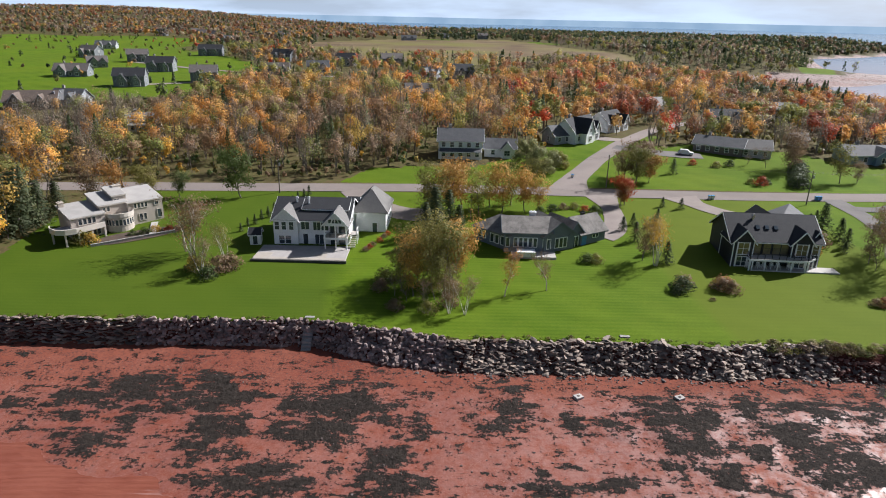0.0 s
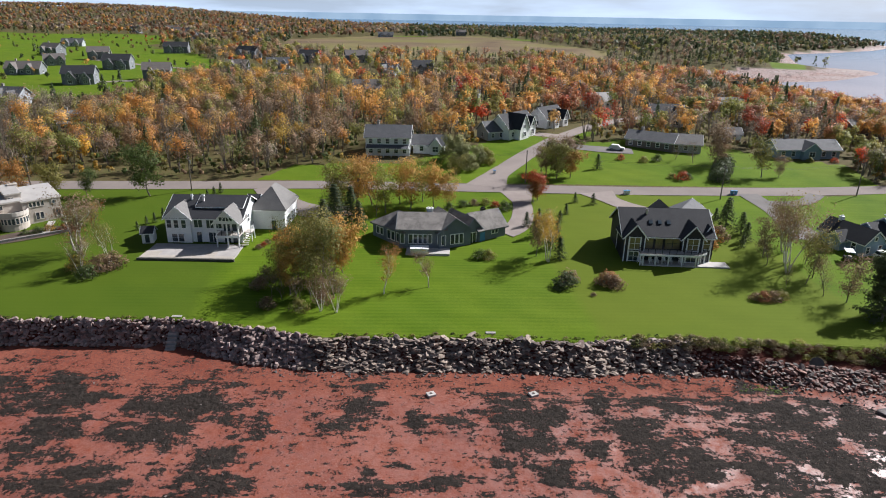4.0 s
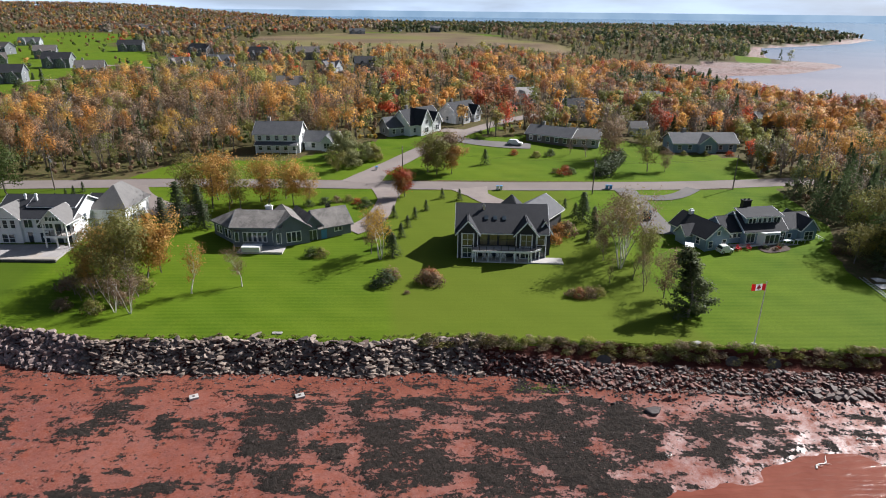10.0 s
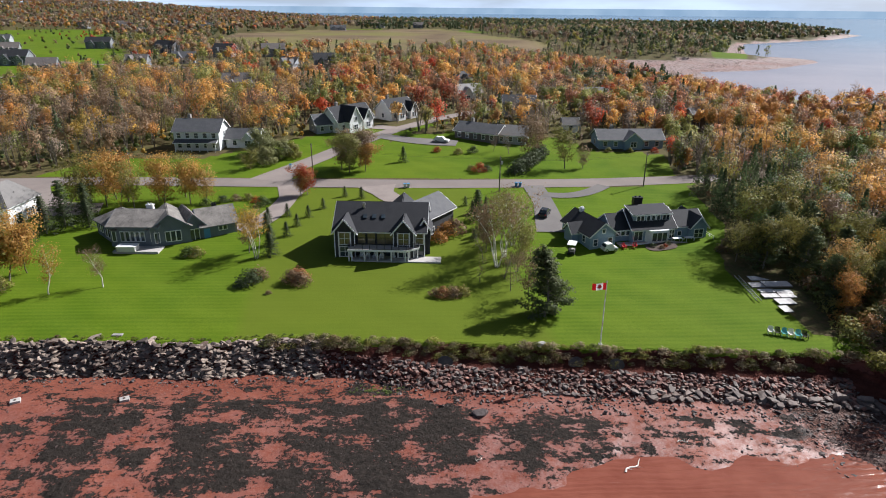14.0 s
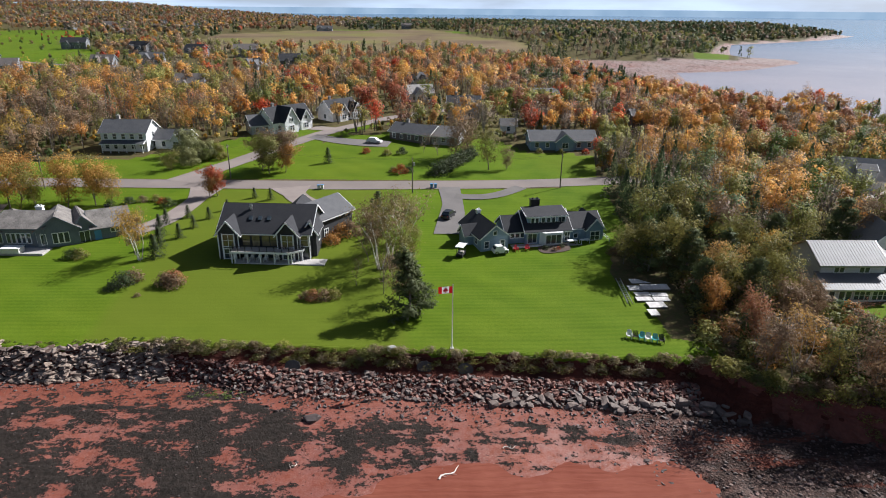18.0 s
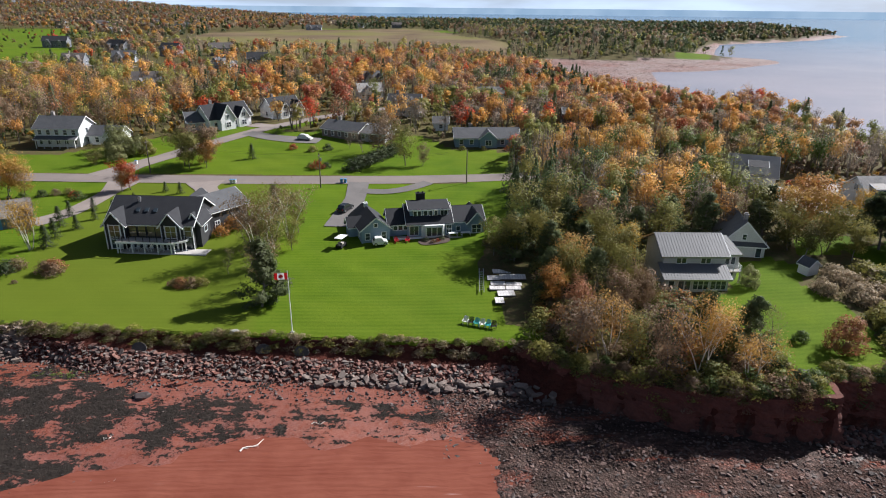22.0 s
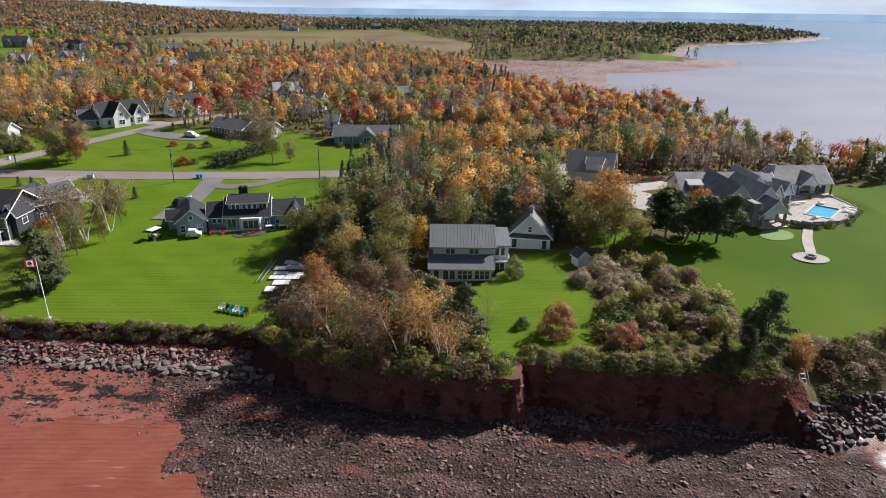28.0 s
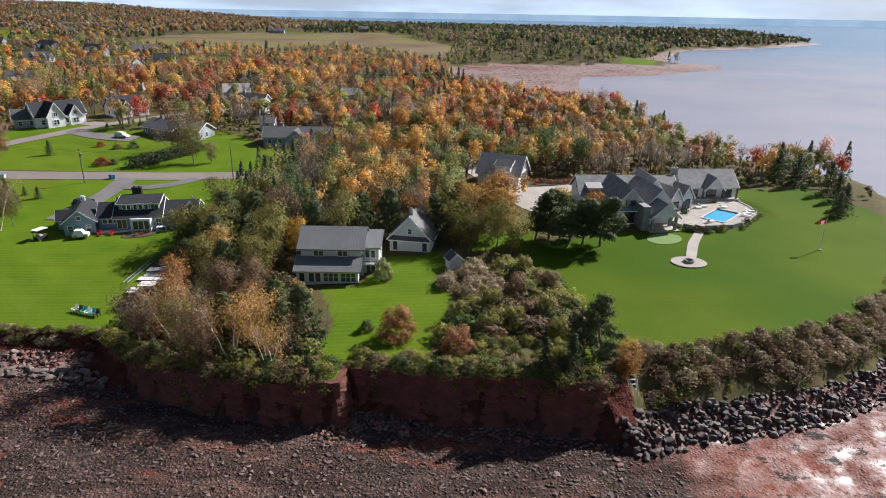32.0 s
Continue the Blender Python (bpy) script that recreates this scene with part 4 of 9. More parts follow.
strip("road", ROAD, 6.4, M["asphalt"], "sun-bleached grey asphalt coast road", "road", 0.09)
strip("road", LANE, [10, 6.5, 6, 5.6, 5.4, 5.2, 5, 5], M["asphalt"], "pale asphalt side road between lawns", "road", 0.12)
strip("driveway", [(37, 146.5), (37.5, 138), (36.5, 128), (34.5, 121), (31.5, 119)], [8, 4.2, 4.6, 5, 5], M["gravel"], "pale gravel driveway to the shingled house", "driveway", 0.1)
strip("driveway", [(56, 146.5), (57.5, 141), (61, 136), (66, 132), (70, 127)], [9, 5, 5, 5.5, 6], M["gravel"], "pale gravel driveway behind the dark house", "driveway", 0.1)
strip("driveway", [(92.3, 147), (93, 135), (92.4, 126), (92, 118)], [5, 4.5, 5.5, 6.5], M["drive_asphalt"], "dark asphalt driveway beside the blue house", "driveway", 0.1)
strip("driveway", [(93.5, 140.5), (99, 139), (104, 141.5), (109, 147)], 3.4, M["drive_asphalt"], "dark asphalt loop off the driveway", "driveway", 0.11)
strip("driveway", [(-22, 146), (-19, 140), (-12, 132), (-6, 129), (0, 131)], [6, 6, 7, 8, 6], M["gravel"], "pale gravel driveway of the white house", "driveway", 0.1)
strip("driveway", [(52, 196), (62, 190), (70, 188), (76, 187)], [5, 6, 7, 6], M["drive_asphalt"], "grey asphalt driveway to the low house", "driveway", 0.13)
strip("driveway", [(58, 206), (53, 206), (50, 208)], [4, 6, 6], M["gravel"], "pale driveway of the gabled house", "driveway", 0.13)
strip("driveway", [(176, 152), (180, 142), (186, 128), (190, 120), (193, 122)], [5, 6, 9, 11, 9], M["sand_paving"], "pale paved forecourt of the large house", "driveway", 0.1)
strip("driveway", [(188, 131), (196, 133), (204, 137), (215, 143)], [6, 5, 5, 4], M["sand_paving"], "pale paved drive round the planted island", "driveway", 0.11)
strip("driveway", [(-150, 318), (-120, 335), (-60, 345)], 5, M["gravel"], "far pale lane through the lawns", "lane", 0.2)
strip("driveway", [(-215, 445), (-150, 400), (-105, 380), (-60, 372)], 5, M["gravel"], "far pale lane through the lawns", "lane", 0.2)

# ---- plants ----
def tube(v, f, pts, radii, sides=5):
    start = len(v)
    for i, p in enumerate(pts):
        a = pts[max(i - 1, 0)]
        b = pts[min(i + 1, len(pts) - 1)]
        t = (b - a).normalized()
        u = t.orthogonal().normalized()
        w = t.cross(u)
        for k in range(sides):
            ang = 2 * math.pi * k / sides
            q = p + (u * math.cos(ang) + w * math.sin(ang)) * radii[i]
            v.append(tuple(q))
    for i in range(len(pts) - 1):
        for k in range(sides):
            a, b = start + i * sides + k, start + i * sides + (k + 1) % sides
            f.append((a, b, b + sides, a + sides))


def leaf(v, f, p, size, rng, flat=0.0, out=None):
    """One small quad that leans outwards from its clump."""
    n = Vector((rng.gauss(0, 0.45), rng.gauss(0, 0.45), rng.gauss(0, 0.45) + flat))
    n = (n + out.normalized() if out is not None and out.length > 1e-4 else n * 2).normalized()
    u = n.orthogonal().normalized()
    u.rotate(Matrix.Rotation(rng.random() * 6.28, 3, n))
    w = n.cross(u)
    s, r = size * rng.uniform(0.6, 1.25), rng.uniform(0.45, 0.9)
    k = len(v)
    face = (n * 0.32 + (out.normalized() if out is not None and out.length > 1e-4 else n)).normalized()
    for a, b in ((-1, -0.7), (1, -0.45), (-0.1, 1.25)):
        v.append(tuple(p + u * (a * s * 0.5) + w * (b * s * 0.5 * r)) + tuple(face))
    f.append((k, k + 1, k + 2))


def limb(rng, start, way, length, rise, steps=4):
    pts, p, d = [start], start.copy(), way.normalized()
    for i in range(steps):
        d = (d + Vector((rng.gauss(0, 0.16), rng.gauss(0, 0.16), rise * 0.25 + rng.gauss(0, 0.1)))).normalized()
        p = p + d * (length / steps)
        pts.append(p.copy())
    return pts


def broadleaf(seed, h=10.0, spread=3.4, leaves=1500, size=0.42, stems=1, low=0.25, bare=0.0, thick=0.16):
    """Trunk with limbs, and a crown of leaves gathered round the limbs' ends."""
    rng = random.Random(seed)
    tv, tf, cv, cf = [], [], [], []
    tips = []
    for s in range(stems):
        lean = Vector((rng.gauss(0, 0.05), rng.gauss(0, 0.05), 1)) if stems == 1 else Vector((0.35 * math.cos(6.28 * s / stems), 0.35 * math.sin(6.28 * s / stems), 1))
        trunk = limb(rng, Vector((0, 0, -0.3)) + Vector((lean.x, lean.y, 0)) * 0.6, lean, h * rng.uniform(0.8, 0.92), 0.35, 7)
        r0 = thick * (1.0 if stems == 1 else 0.7)
        tube(tv, tf, trunk, [r0 * (1 - 0.85 * i / 7) for i in range(8)], 5)
        tips.append((trunk[-1], 0.8))
        n = int(13 / stems) + 5
        for b in range(n):
            u = low + (0.97 - low) * (b + rng.random() * 0.7) / n
            k = min(6, int(u * 7))
            base = trunk[k].lerp(trunk[k + 1], u * 7 - k)
            a = b * 2.4 + rng.random()
            prof = math.sin(math.pi * min(1, 0.25 + 0.75 * (1 - (u - low) / (1 - low)))) ** 0.6
            ln = spread * (0.45 + 0.6 * prof) * rng.uniform(0.75, 1.15) / (1.25 if stems > 1 else 1)
            arm = limb(rng, base, Vector((math.cos(a), math.sin(a), rng.uniform(0.35, 0.8))), ln, 0.4)
            rb = r0 * (1 - 0.8 * u) * 0.5
            tube(tv, tf, arm, [rb, rb * 0.8, rb * 0.55, rb * 0.35, rb * 0.15], 3)
            tips += [(arm[-1], 1.0), (arm[-2], 0.8), (arm[-3], 0.5)]
            for t in range(2 + int(3 * bare)):
                twig = limb(rng, arm[rng.choice((2, 3))], Vector((rng.gauss(0, 1), rng.gauss(0, 1), 0.8)), ln * 0.45, 0.5, 3)
                tube(tv, tf, twig, [rb * 0.4, rb * 0.3, rb * 0.2, rb * 0.08], 3)
                tips.append((twig[-1], 0.8))
    weights = [w * rng.uniform(0.3, 1.4) for _, w in tips]
    for _ in range(leaves):
        tip = rng.choices(tips, weights)[0][0]
        r = spread * 0.19
        p = tip + Vector((rng.gauss(0, r), rng.gauss(0, r), rng.gauss(0, r * 0.75)))
        mid = Vector((0, 0, h * 0.55))
        leaf(cv, cf, p, size, rng, 0.35, (p - tip).normalized() * 0.7 + (p - mid).normalized() * 0.8)
    return (tv, tf), (cv, cf)


def spruce(seed, h=10.0, spread=3.4, needles=3200, size=0.36, ragged=0.3):
    rng = random.Random(seed)
    tv, tf, cv, cf = [], [], [], []
    tube(tv, tf, [Vector((0, 0, -0.3)), Vector((0, 0, h * 0.5)), Vector((0, 0, h * 0.98))], [0.17, 0.1, 0.02], 6)
    n = 15
    per = max(4, needles // (n * 8))
    for t in range(n):
        u = (t + 0.4) / n
        z = h * (0.06 + 0.92 * u)
        rad = spread * (1 - u) ** 0.85 * rng.uniform(1 - ragged, 1 + ragged * 0.5) + 0.15
        arms = 8
        for a in range(arms):
            ang = 6.28 * a / arms + t * 0.9 + rng.uniform(-0.3, 0.3)
            ln = rad * rng.uniform(0.7, 1.15)
            for k in range(per):
                q = math.sqrt((k + rng.random()) / per)
                p = Vector((math.cos(ang) * ln * q, math.sin(ang) * ln * q, z - 0.28 * ln * q + 0.12 * ln * q * q + rng.gauss(0, 0.09)))
                p += Vector((rng.gauss(0, 0.16), rng.gauss(0, 0.16), 0)) * (0.5 + q)
                leaf(cv, cf, p, size * rng.uniform(0.7, 1.2), rng, 0.6, Vector((p.x, p.y, 0.4)))
    return (tv, tf), (cv, cf)


def pine(seed, h=10.0, spread=3.9, needles=5600, size=0.36, bare=0.06):
    """Conifer with open, upswept tiers and gaps between them."""
    rng = random.Random(seed)
    tv, tf, cv, cf = [], [], [], []
    trunk = limb(rng, Vector((0, 0, -0.3)), Vector((rng.gauss(0, 0.05), rng.gauss(0, 0.05), 1)), h * 0.97, 0.4, 7)
    tube(tv, tf, trunk, [0.2 * (1 - 0.85 * i / 7) for i in range(8)], 5)
    pads = []
    n = 34
    for b in range(n):
        u = bare + (0.97 - bare) * b / n
        k = min(6, int(u * 7))
        base = trunk[k].lerp(trunk[k + 1], u * 7 - k)
        a = b * 2.4 + rng.random()
        prof = min(1.0, 0.75 + 1.4 * (u - bare)) * (1.06 - u) ** 0.9
        ln = spread * prof * rng.uniform(0.6, 1.25) + 0.15
        arm = limb(rng, base, Vector((math.cos(a), math.sin(a), rng.uniform(-0.05, 0.3))), ln, 0.35)
        tube(tv, tf, arm, [0.06, 0.05, 0.04, 0.03, 0.01], 3)
        pads += [(arm[-1], 0.8, 0.36), (arm[-2], 1.0, 0.46), (arm[-3], 0.9, 0.46)]
    pads.append((trunk[-1], 0.8, 0.25))
    weights = [w * rng.uniform(0.4, 1.4) for _, w, _ in pads]
    for _ in range(needles):
        c, w, r = rng.choices(pads, weights)[0]
        p = c + Vector((rng.gauss(0, r), rng.gauss(0, r), rng.gauss(0, 0.17)))
        leaf(cv, cf, p, size, rng, 0.3, (p - c).normalized() * 0.7 + Vector((p.x, p.y, 0)).normalized() * 0.5 + Vector((0, 0, 0.5)))
    return (tv, tf), (cv, cf)


def shrub(seed, h=2.0, spread=1.4, leaves=620, size=0.25):
    rng = random.Random(seed)
    tv, tf, cv, cf = [], [], [], []
    lumps = []
    for i in range(15):
        a = i * 2.4
        r = spread * (math.sqrt(rng.random()) * 0.6 if i < 7 else 0.72)
        top = Vector((math.cos(a) * r, math.sin(a) * r, h * (rng.uniform(0.45, 0.8) if i < 7 else rng.uniform(0.18, 0.45)) * (1 - 0.3 * (r / spread) ** 2)))
        tube(tv, tf, limb(rng, Vector((top.x * 0.2, top.y * 0.2, -0.1)), top, top.length, 0.2, 3), [0.04, 0.035, 0.025, 0.01], 4)
        lumps.append(top)
    for _ in range(leaves):
        c = rng.choice(lumps)
        d = Vector((rng.gauss(0, 1), rng.gauss(0, 1), rng.gauss(0, 1))).normalized() * min(spread, h * 0.8) * 0.4 * rng.uniform(0.55, 1.08)
        p = c + d
        p.z = max(0.03, p.z * 0.95)
        leaf(cv, cf, p, size, rng, 0.2, d.normalized() + (p - Vector((0, 0, h * 0.3))).normalized() * 0.7)
    return (tv, tf), (cv, cf)


def arrays(geo):
    return np.array(geo[0], np.float32), np.array(geo[1], np.int32)


def crown_mesh(crown, material):
    me = mesh_from("crown", crown[0][:, :3], crown[1], material, True)
    lay_normals(me, crown[0][:, 3:])
    return me


PLANTS = {}


def plant_kind(kind, makers, bark):
    """Meshes of each variant of a kind of plant; each is 10 m high, shrubs 2 m."""
    PLANTS[kind] = []
    for mk in makers:
        t, c = mk()
        PLANTS[kind].append((mesh_from("trunk", *arrays(t), bark, True), arrays(c), {}))


plant_kind("full", [lambda s=s: broadleaf(s, 10, 3.5, 3600, 0.38) for s in (1, 2, 3)], M["grey_bark"])
plant_kind("sparse", [lambda s=s: broadleaf(s, 10, 3.5, 2300, 0.37, 1, 0.2, 0.6) for s in (11, 12, 13)], M["grey_bark"])
plant_kind("birch", [lambda s=s: broadleaf(s, 10, 2.4, 1300, 0.26, 1, 0.35, 0.5, 0.15) for s in (21, 22)], M["white_bark"])
plant_kind("birch_clump", [lambda s=s: broadleaf(s, 10, 3.2, 1700, 0.3, 4, 0.5, 0.8, 0.17) for s in (31, 32)], M["white_bark"])
plant_kind("bare", [lambda s=s: broadleaf(s, 10, 3.0, 700, 0.22, 1, 0.2, 1.6, 0.13)
                      for s in (41, 42)], M["grey_bark"])
plant_kind("spruce", [lambda s=s: spruce(s) for s in (51, 52, 53)], M["grey_bark"])
plant_kind("pine", [lambda s=s: pine(s) for s in (61, 62)], M["grey_bark"])
plant_kind("round", [lambda s=s: broadleaf(s, 10, 4.4, 4200, 0.32, 3, 0.06, 0.3, 0.1) for s in (81, 82)], M["grey_bark"])
plant_kind("bush", [lambda s=s: shrub(s, 10, 4.6, 3800, 0.5) for s in (91, 92)], M["grey_bark"])
plant_kind("tall_pine", [lambda s=s: pine(s, 10, 4.3, 5200, 0.37, 0.22) for s in (63, 64, 65)], M["grey_bark"])
plant_kind("shrub", [lambda s=s: shrub(s) for s in (71, 72, 73)], M["grey_bark"])
WORDS = {"full": "broadleaf tree", "sparse": "thinning broadleaf tree", "birch": "white-barked birch", "birch_clump": "many-stemmed white birch", "bare": "nearly bare tree",
         "spruce": "dark green spruce", "pine": "dark green pine", "shrub": "rounded shrub", "round": "broad bushy tree", "bush": "dense rounded bush", "tall_pine": "pine with bare lower trunk"}
HUE = {"orange": "orange leaves", "yellow": "yellow leaves", "red": "red leaves", "olive": "olive leaves", "brown": "brown leaves", "green": "green leaves", "dark": "dense needles", "amber": "amber leaves", "straw": "straw-coloured stems", "moss": "yellow-green leaves", "willow": "pale olive leaves", "russet": "russet leaves", "pine": "grey-green needles"}
plant_rng = random.Random(5)


def plant(kind, hue, x, y, h, wide=1.0, where="on the lawn", group=""):
    """One tree or shrub standing on the ground, h metres high."""
    if hue == "dark" and kind in ("pine", "tall_pine"):
        hue = "pine"
    trunk_me, crown, by_hue = plant_rng.choice(PLANTS[kind])
    if hue not in by_hue:
        by_hue[hue] = crown_mesh(crown, LEAF[hue])
    name = {"shrub": "shrub", "bush": "bush", "tall_pine": "pine_tree", "spruce": "spruce_tree", "pine": "pine_tree", "birch": "birch_tree", "birch_clump": "birch_tree"}.get(kind, "tree")
    ob = new(name)
    ob.empty_display_size = 0.3
    s = h / (2.0 if kind == "shrub" else 10.0)
    ob.matrix_world = pose(x, y, height_at(x, y), 0, 0, plant_rng.uniform(0, 360)) @ Matrix.Diagonal((s * wide, s * wide, s, 1))
    for nm, me in (("trunk", trunk_me), ("crown", by_hue[hue])):
        new(nm, me).parent = ob
    return tagged(ob, f"{WORDS[kind]} with {HUE[hue]} {where}", {"shrub": "shrub", "bush": "bush"}.get(kind, "tree"), group)


# single trees south of the road
plant("birch_clump", "brown", -45.5, 107, 11.6)
plant("bare", "russet", -44.5, 106, 10, 1.1)
plant("bare", "russet", -47, 108, 9, 1.1)
plant("birch_clump", "olive", -38, 102.5, 8.5, 0.7, "in a shrub bed")
plant("birch_clump", "brown", -40.5, 98, 7.0, 0.7, "in a shrub bed")
for x, y, h, hue in ((-41.5, 99.5, 3.2, "olive"), (-39, 97, 2.6, "green"), (-38, 100, 3.4, "brown"), (-36.5, 101.5, 3, "brown"), (-43, 101, 2.2, "yellow")):
    plant("shrub", hue, x, y, h, 1.0, "in a bed on the lawn")
for x, y, h, kind, hue in ((-6.5, 95, 7.5, "sparse", "olive"), (-4.5, 92, 7, "sparse", "amber"), (-1, 91, 8, "sparse", "olive"), (0.5, 94, 11.5, "sparse", "olive"), (1.2, 97.5, 10.5, "full", "amber"),
                           (-5.5, 99.5, 9, "sparse", "olive"), (-2.5, 101, 10.5, "sparse", "olive"), (-0.5, 97, 11.5, "full", "olive"), (-4, 96, 9.5, "sparse", "amber"), (-5.5, 90, 5.5, "bare", "brown"),
                           (-7.5, 92, 5.5, "bare", "brown"), (2.5, 91.5, 7.5, "bare", "brown"), (-2.5, 88.5, 6, "bare", "brown"), (2.4, 100.5, 8, "sparse", "orange"), (-7, 97.5, 7, "bare", "brown"), (-3, 94, 8, "bare", "russet")):
    plant(kind, hue, x, y, h, 0.85, "in a grove on the lawn", "grove on the shore lawn")
for x, y, h, hue in ((-7, 87.5, 2, "brown"), (-2, 86.5, 2.2, "olive"), (1, 89, 2.4, "brown"), (2, 94, 2.6, "olive"), (-10, 94, 2.2, "brown"), (-9.5, 98, 2.6, "olive")):
    plant("shrub", hue, x, y, h, 1.1, "at the foot of the grove")
plant("birch_clump", "brown", 1.2, 86.4, 6.2, 0.7)
plant("birch_clump", "brown", 3.6, 86.1, 6.4, 0.7)
plant("birch", "orange", 10.1, 92.8, 8.4, 0.95)
plant("birch", "brown", 17.2, 95.3, 7.6, 0.95)
for x, y, h, hue, kind in ((1.0, 131.4, 11.5, "amber", "sparse"), (7.4, 130, 9.5, "moss", "sparse"), (12.4, 132.2, 9.5, "amber", "sparse"), (17.6, 133.5, 9, "amber", "full"), (4, 135, 10.5, "orange", "sparse"),
                           (10, 136, 9.5, "amber", "sparse"), (15, 138, 9, "moss", "sparse"), (-2, 127, 10, "olive", "sparse"), (20.5, 134, 7.5, "amber", "sparse"), (-3, 133, 10, "olive", "sparse"),
                           (-5, 129, 9, "brown", "bare"), (0.5, 137, 9.5, "amber", "sparse"), (5.5, 127.5, 8, "orange", "bare")):
    plant(kind, hue, x, y, h, 0.95, "behind the shingled house", "autumn trees by the road")
for x, y, h in ((-1.7, 120.3, 9.5), (-3.5, 117, 7.5), (1, 123.5, 8), (-4.5, 112.5, 6), (3, 120, 6)):
    plant("spruce", "dark", x, y, h, 1.1, "beside the shingled house")
for x, y, h, hue in ((26, 107.4, 1.9, "green"), (27.8, 107.2, 1.9, "olive"), (39.8, 96.6, 2.8, "dark"), (40.6, 98.6, 2.2, "brown"), (38.5, 95.2, 1.4, "dark"), (43.5, 93, 0.7, "brown"),
                     (46.4, 97, 2.4, "brown"), (48, 96.3, 2.2, "brown"), (47.2, 98, 2.4, "russet"), (26.5, 136, 1.6, "brown"), (29, 136.5, 1.7, "olive"), (31, 135, 1.5, "red"), (24, 135, 1.8, "dark"), (33, 133, 2.2, "green"),
                     (21, 133, 1.7, "green"), (69.2, 92.5, 1.4, "brown"), (70.5, 92.2, 1.7, "russet"), (72, 92.3, 1.8, "brown"), (73.5, 92.8, 1.6, "olive"), (71.3, 116.5, 3.0, "orange"), (73, 117.5, 3.2, "brown"), (70, 113.5, 2.2, "orange")):
    plant("shrub", hue, x, y, h, 1.15, "on the mown lawn")
plant("birch_clump", "yellow", 38.3, 106.3, 10.2, 0.8)
plant("sparse", "brown", 36.5, 108.5, 8, 0.8)
for x, y, h in ((40.5, 107.5, 4.5), (39.5, 112, 4), (37.5, 117.5, 4.2), (41.5, 116, 3), (42.5, 121, 2.6), (43.8, 126, 2.6), (46, 131, 2.4), (53.3, 137.8, 2.7), (49.5, 139, 2.4), (36.5, 123, 3.2), (39.5, 126.5, 2.8)):
    plant("spruce", "dark", x, y, h, 1.2, "between two lawns", "young spruces between the lawns")
plant("full", "red", 41.2, 140.2, 7.2, 1.0, "beside the road")
plant("full", "orange", 40, 138.5, 6, 1.0, "beside the road")
plant("full", "green", -46.3, 139, 12.3, 0.95)
for x, y, h, kind, hue in ((79.8, 103, 12.6, "birch_clump", "brown"), (81.5, 107, 12.4, "birch_clump", "olive"), (83.5, 112, 11.5, "birch_clump", "brown"), (80.5, 98.5, 8, "bare", "brown"), (83, 101, 8, "sparse", "olive"), (77.5, 106, 7, "bare", "brown"),
                           (84.5, 115, 8, "sparse", "olive"), (78.5, 109.5, 7, "sparse", "brown"), (76.5, 97, 5, "bare", "brown"), (85, 107, 6, "sparse", "olive")):
    plant(kind, hue, x, y, h, 0.85, "between two house lawns", "birches between the lawns")
for x, y, h, kind in ((81, 94, 6.5, "bare"), (83.6, 92, 7.5, "sparse"), (82.5, 97, 6, "bare")):
    plant(kind, "brown", x, y, h, 0.9, "between two house lawns")
for x, y, h, wide in ((85.0, 85.6, 11.0, 0.98), (86.8, 87.3, 8.6, 0.85)):
    plant("pine", "dark", x, y, h, wide, "on the shore lawn", "pines at the lawn edge")
for x, y, h in ((77.8, 124.6, 6.5), (79.1, 120.5, 4.8), (78.6, 117, 4), (77, 128, 3), (76.5, 114, 2.5), (80, 131, 2.8), (75.8, 133, 2.2)):
    plant("spruce", "dark", x, y, h, 1.2, "beside the dark house", "young spruces by the dark house")
for x, y, h in ((-82, 115.5, 12.3), (-84, 112, 12), (-81, 120.5, 9), (-86, 117, 12), (-85, 122, 11), (-80, 125, 7.5)):
    plant("spruce", "dark", x, y, h, 1.2, "beside the stucco house")
for x, y, h, kind, hue in ((-72, 134, 9, "sparse", "orange"), (-66, 137, 8, "full", "olive"), (-60, 138, 6, "full", "green"), (-78, 133, 11, "sparse", "brown"), (-48.5, 117.5, 6, "bare", "red"), (-50, 120, 5, "sparse", "olive")):
    plant(kind, hue, x, y, h, 1.0, "beside the stucco house")
for i in range(12):
    plant("spruce", "dark", -40 + 1.6 * (i % 6) + 0.5 * (i // 6), 118 + 4.2 * (i % 6) + 3 * (i // 6), 1.9 + 0.3 * (i % 3), 1.0, "on the lawn", "row of young spruces")
for x, y, h, hue in ((-67.5, 111, 3, "olive"), (-66, 110.6, 2.4, "yellow"), (-58, 116, 1.6, "green"), (-56.5, 117, 1.6, "yellow"), (-54, 117.5, 1.4, "red"), (-52.5, 118, 1.3, "brown"), (-60, 115, 1.2, "green")):
    plant("shrub", hue, x, y, h, 1.1, "beside the stucco house")

# single trees north of the road
plant("spruce", "dark", 61.2, 168, 4.3, 1.2, "on the lawn")
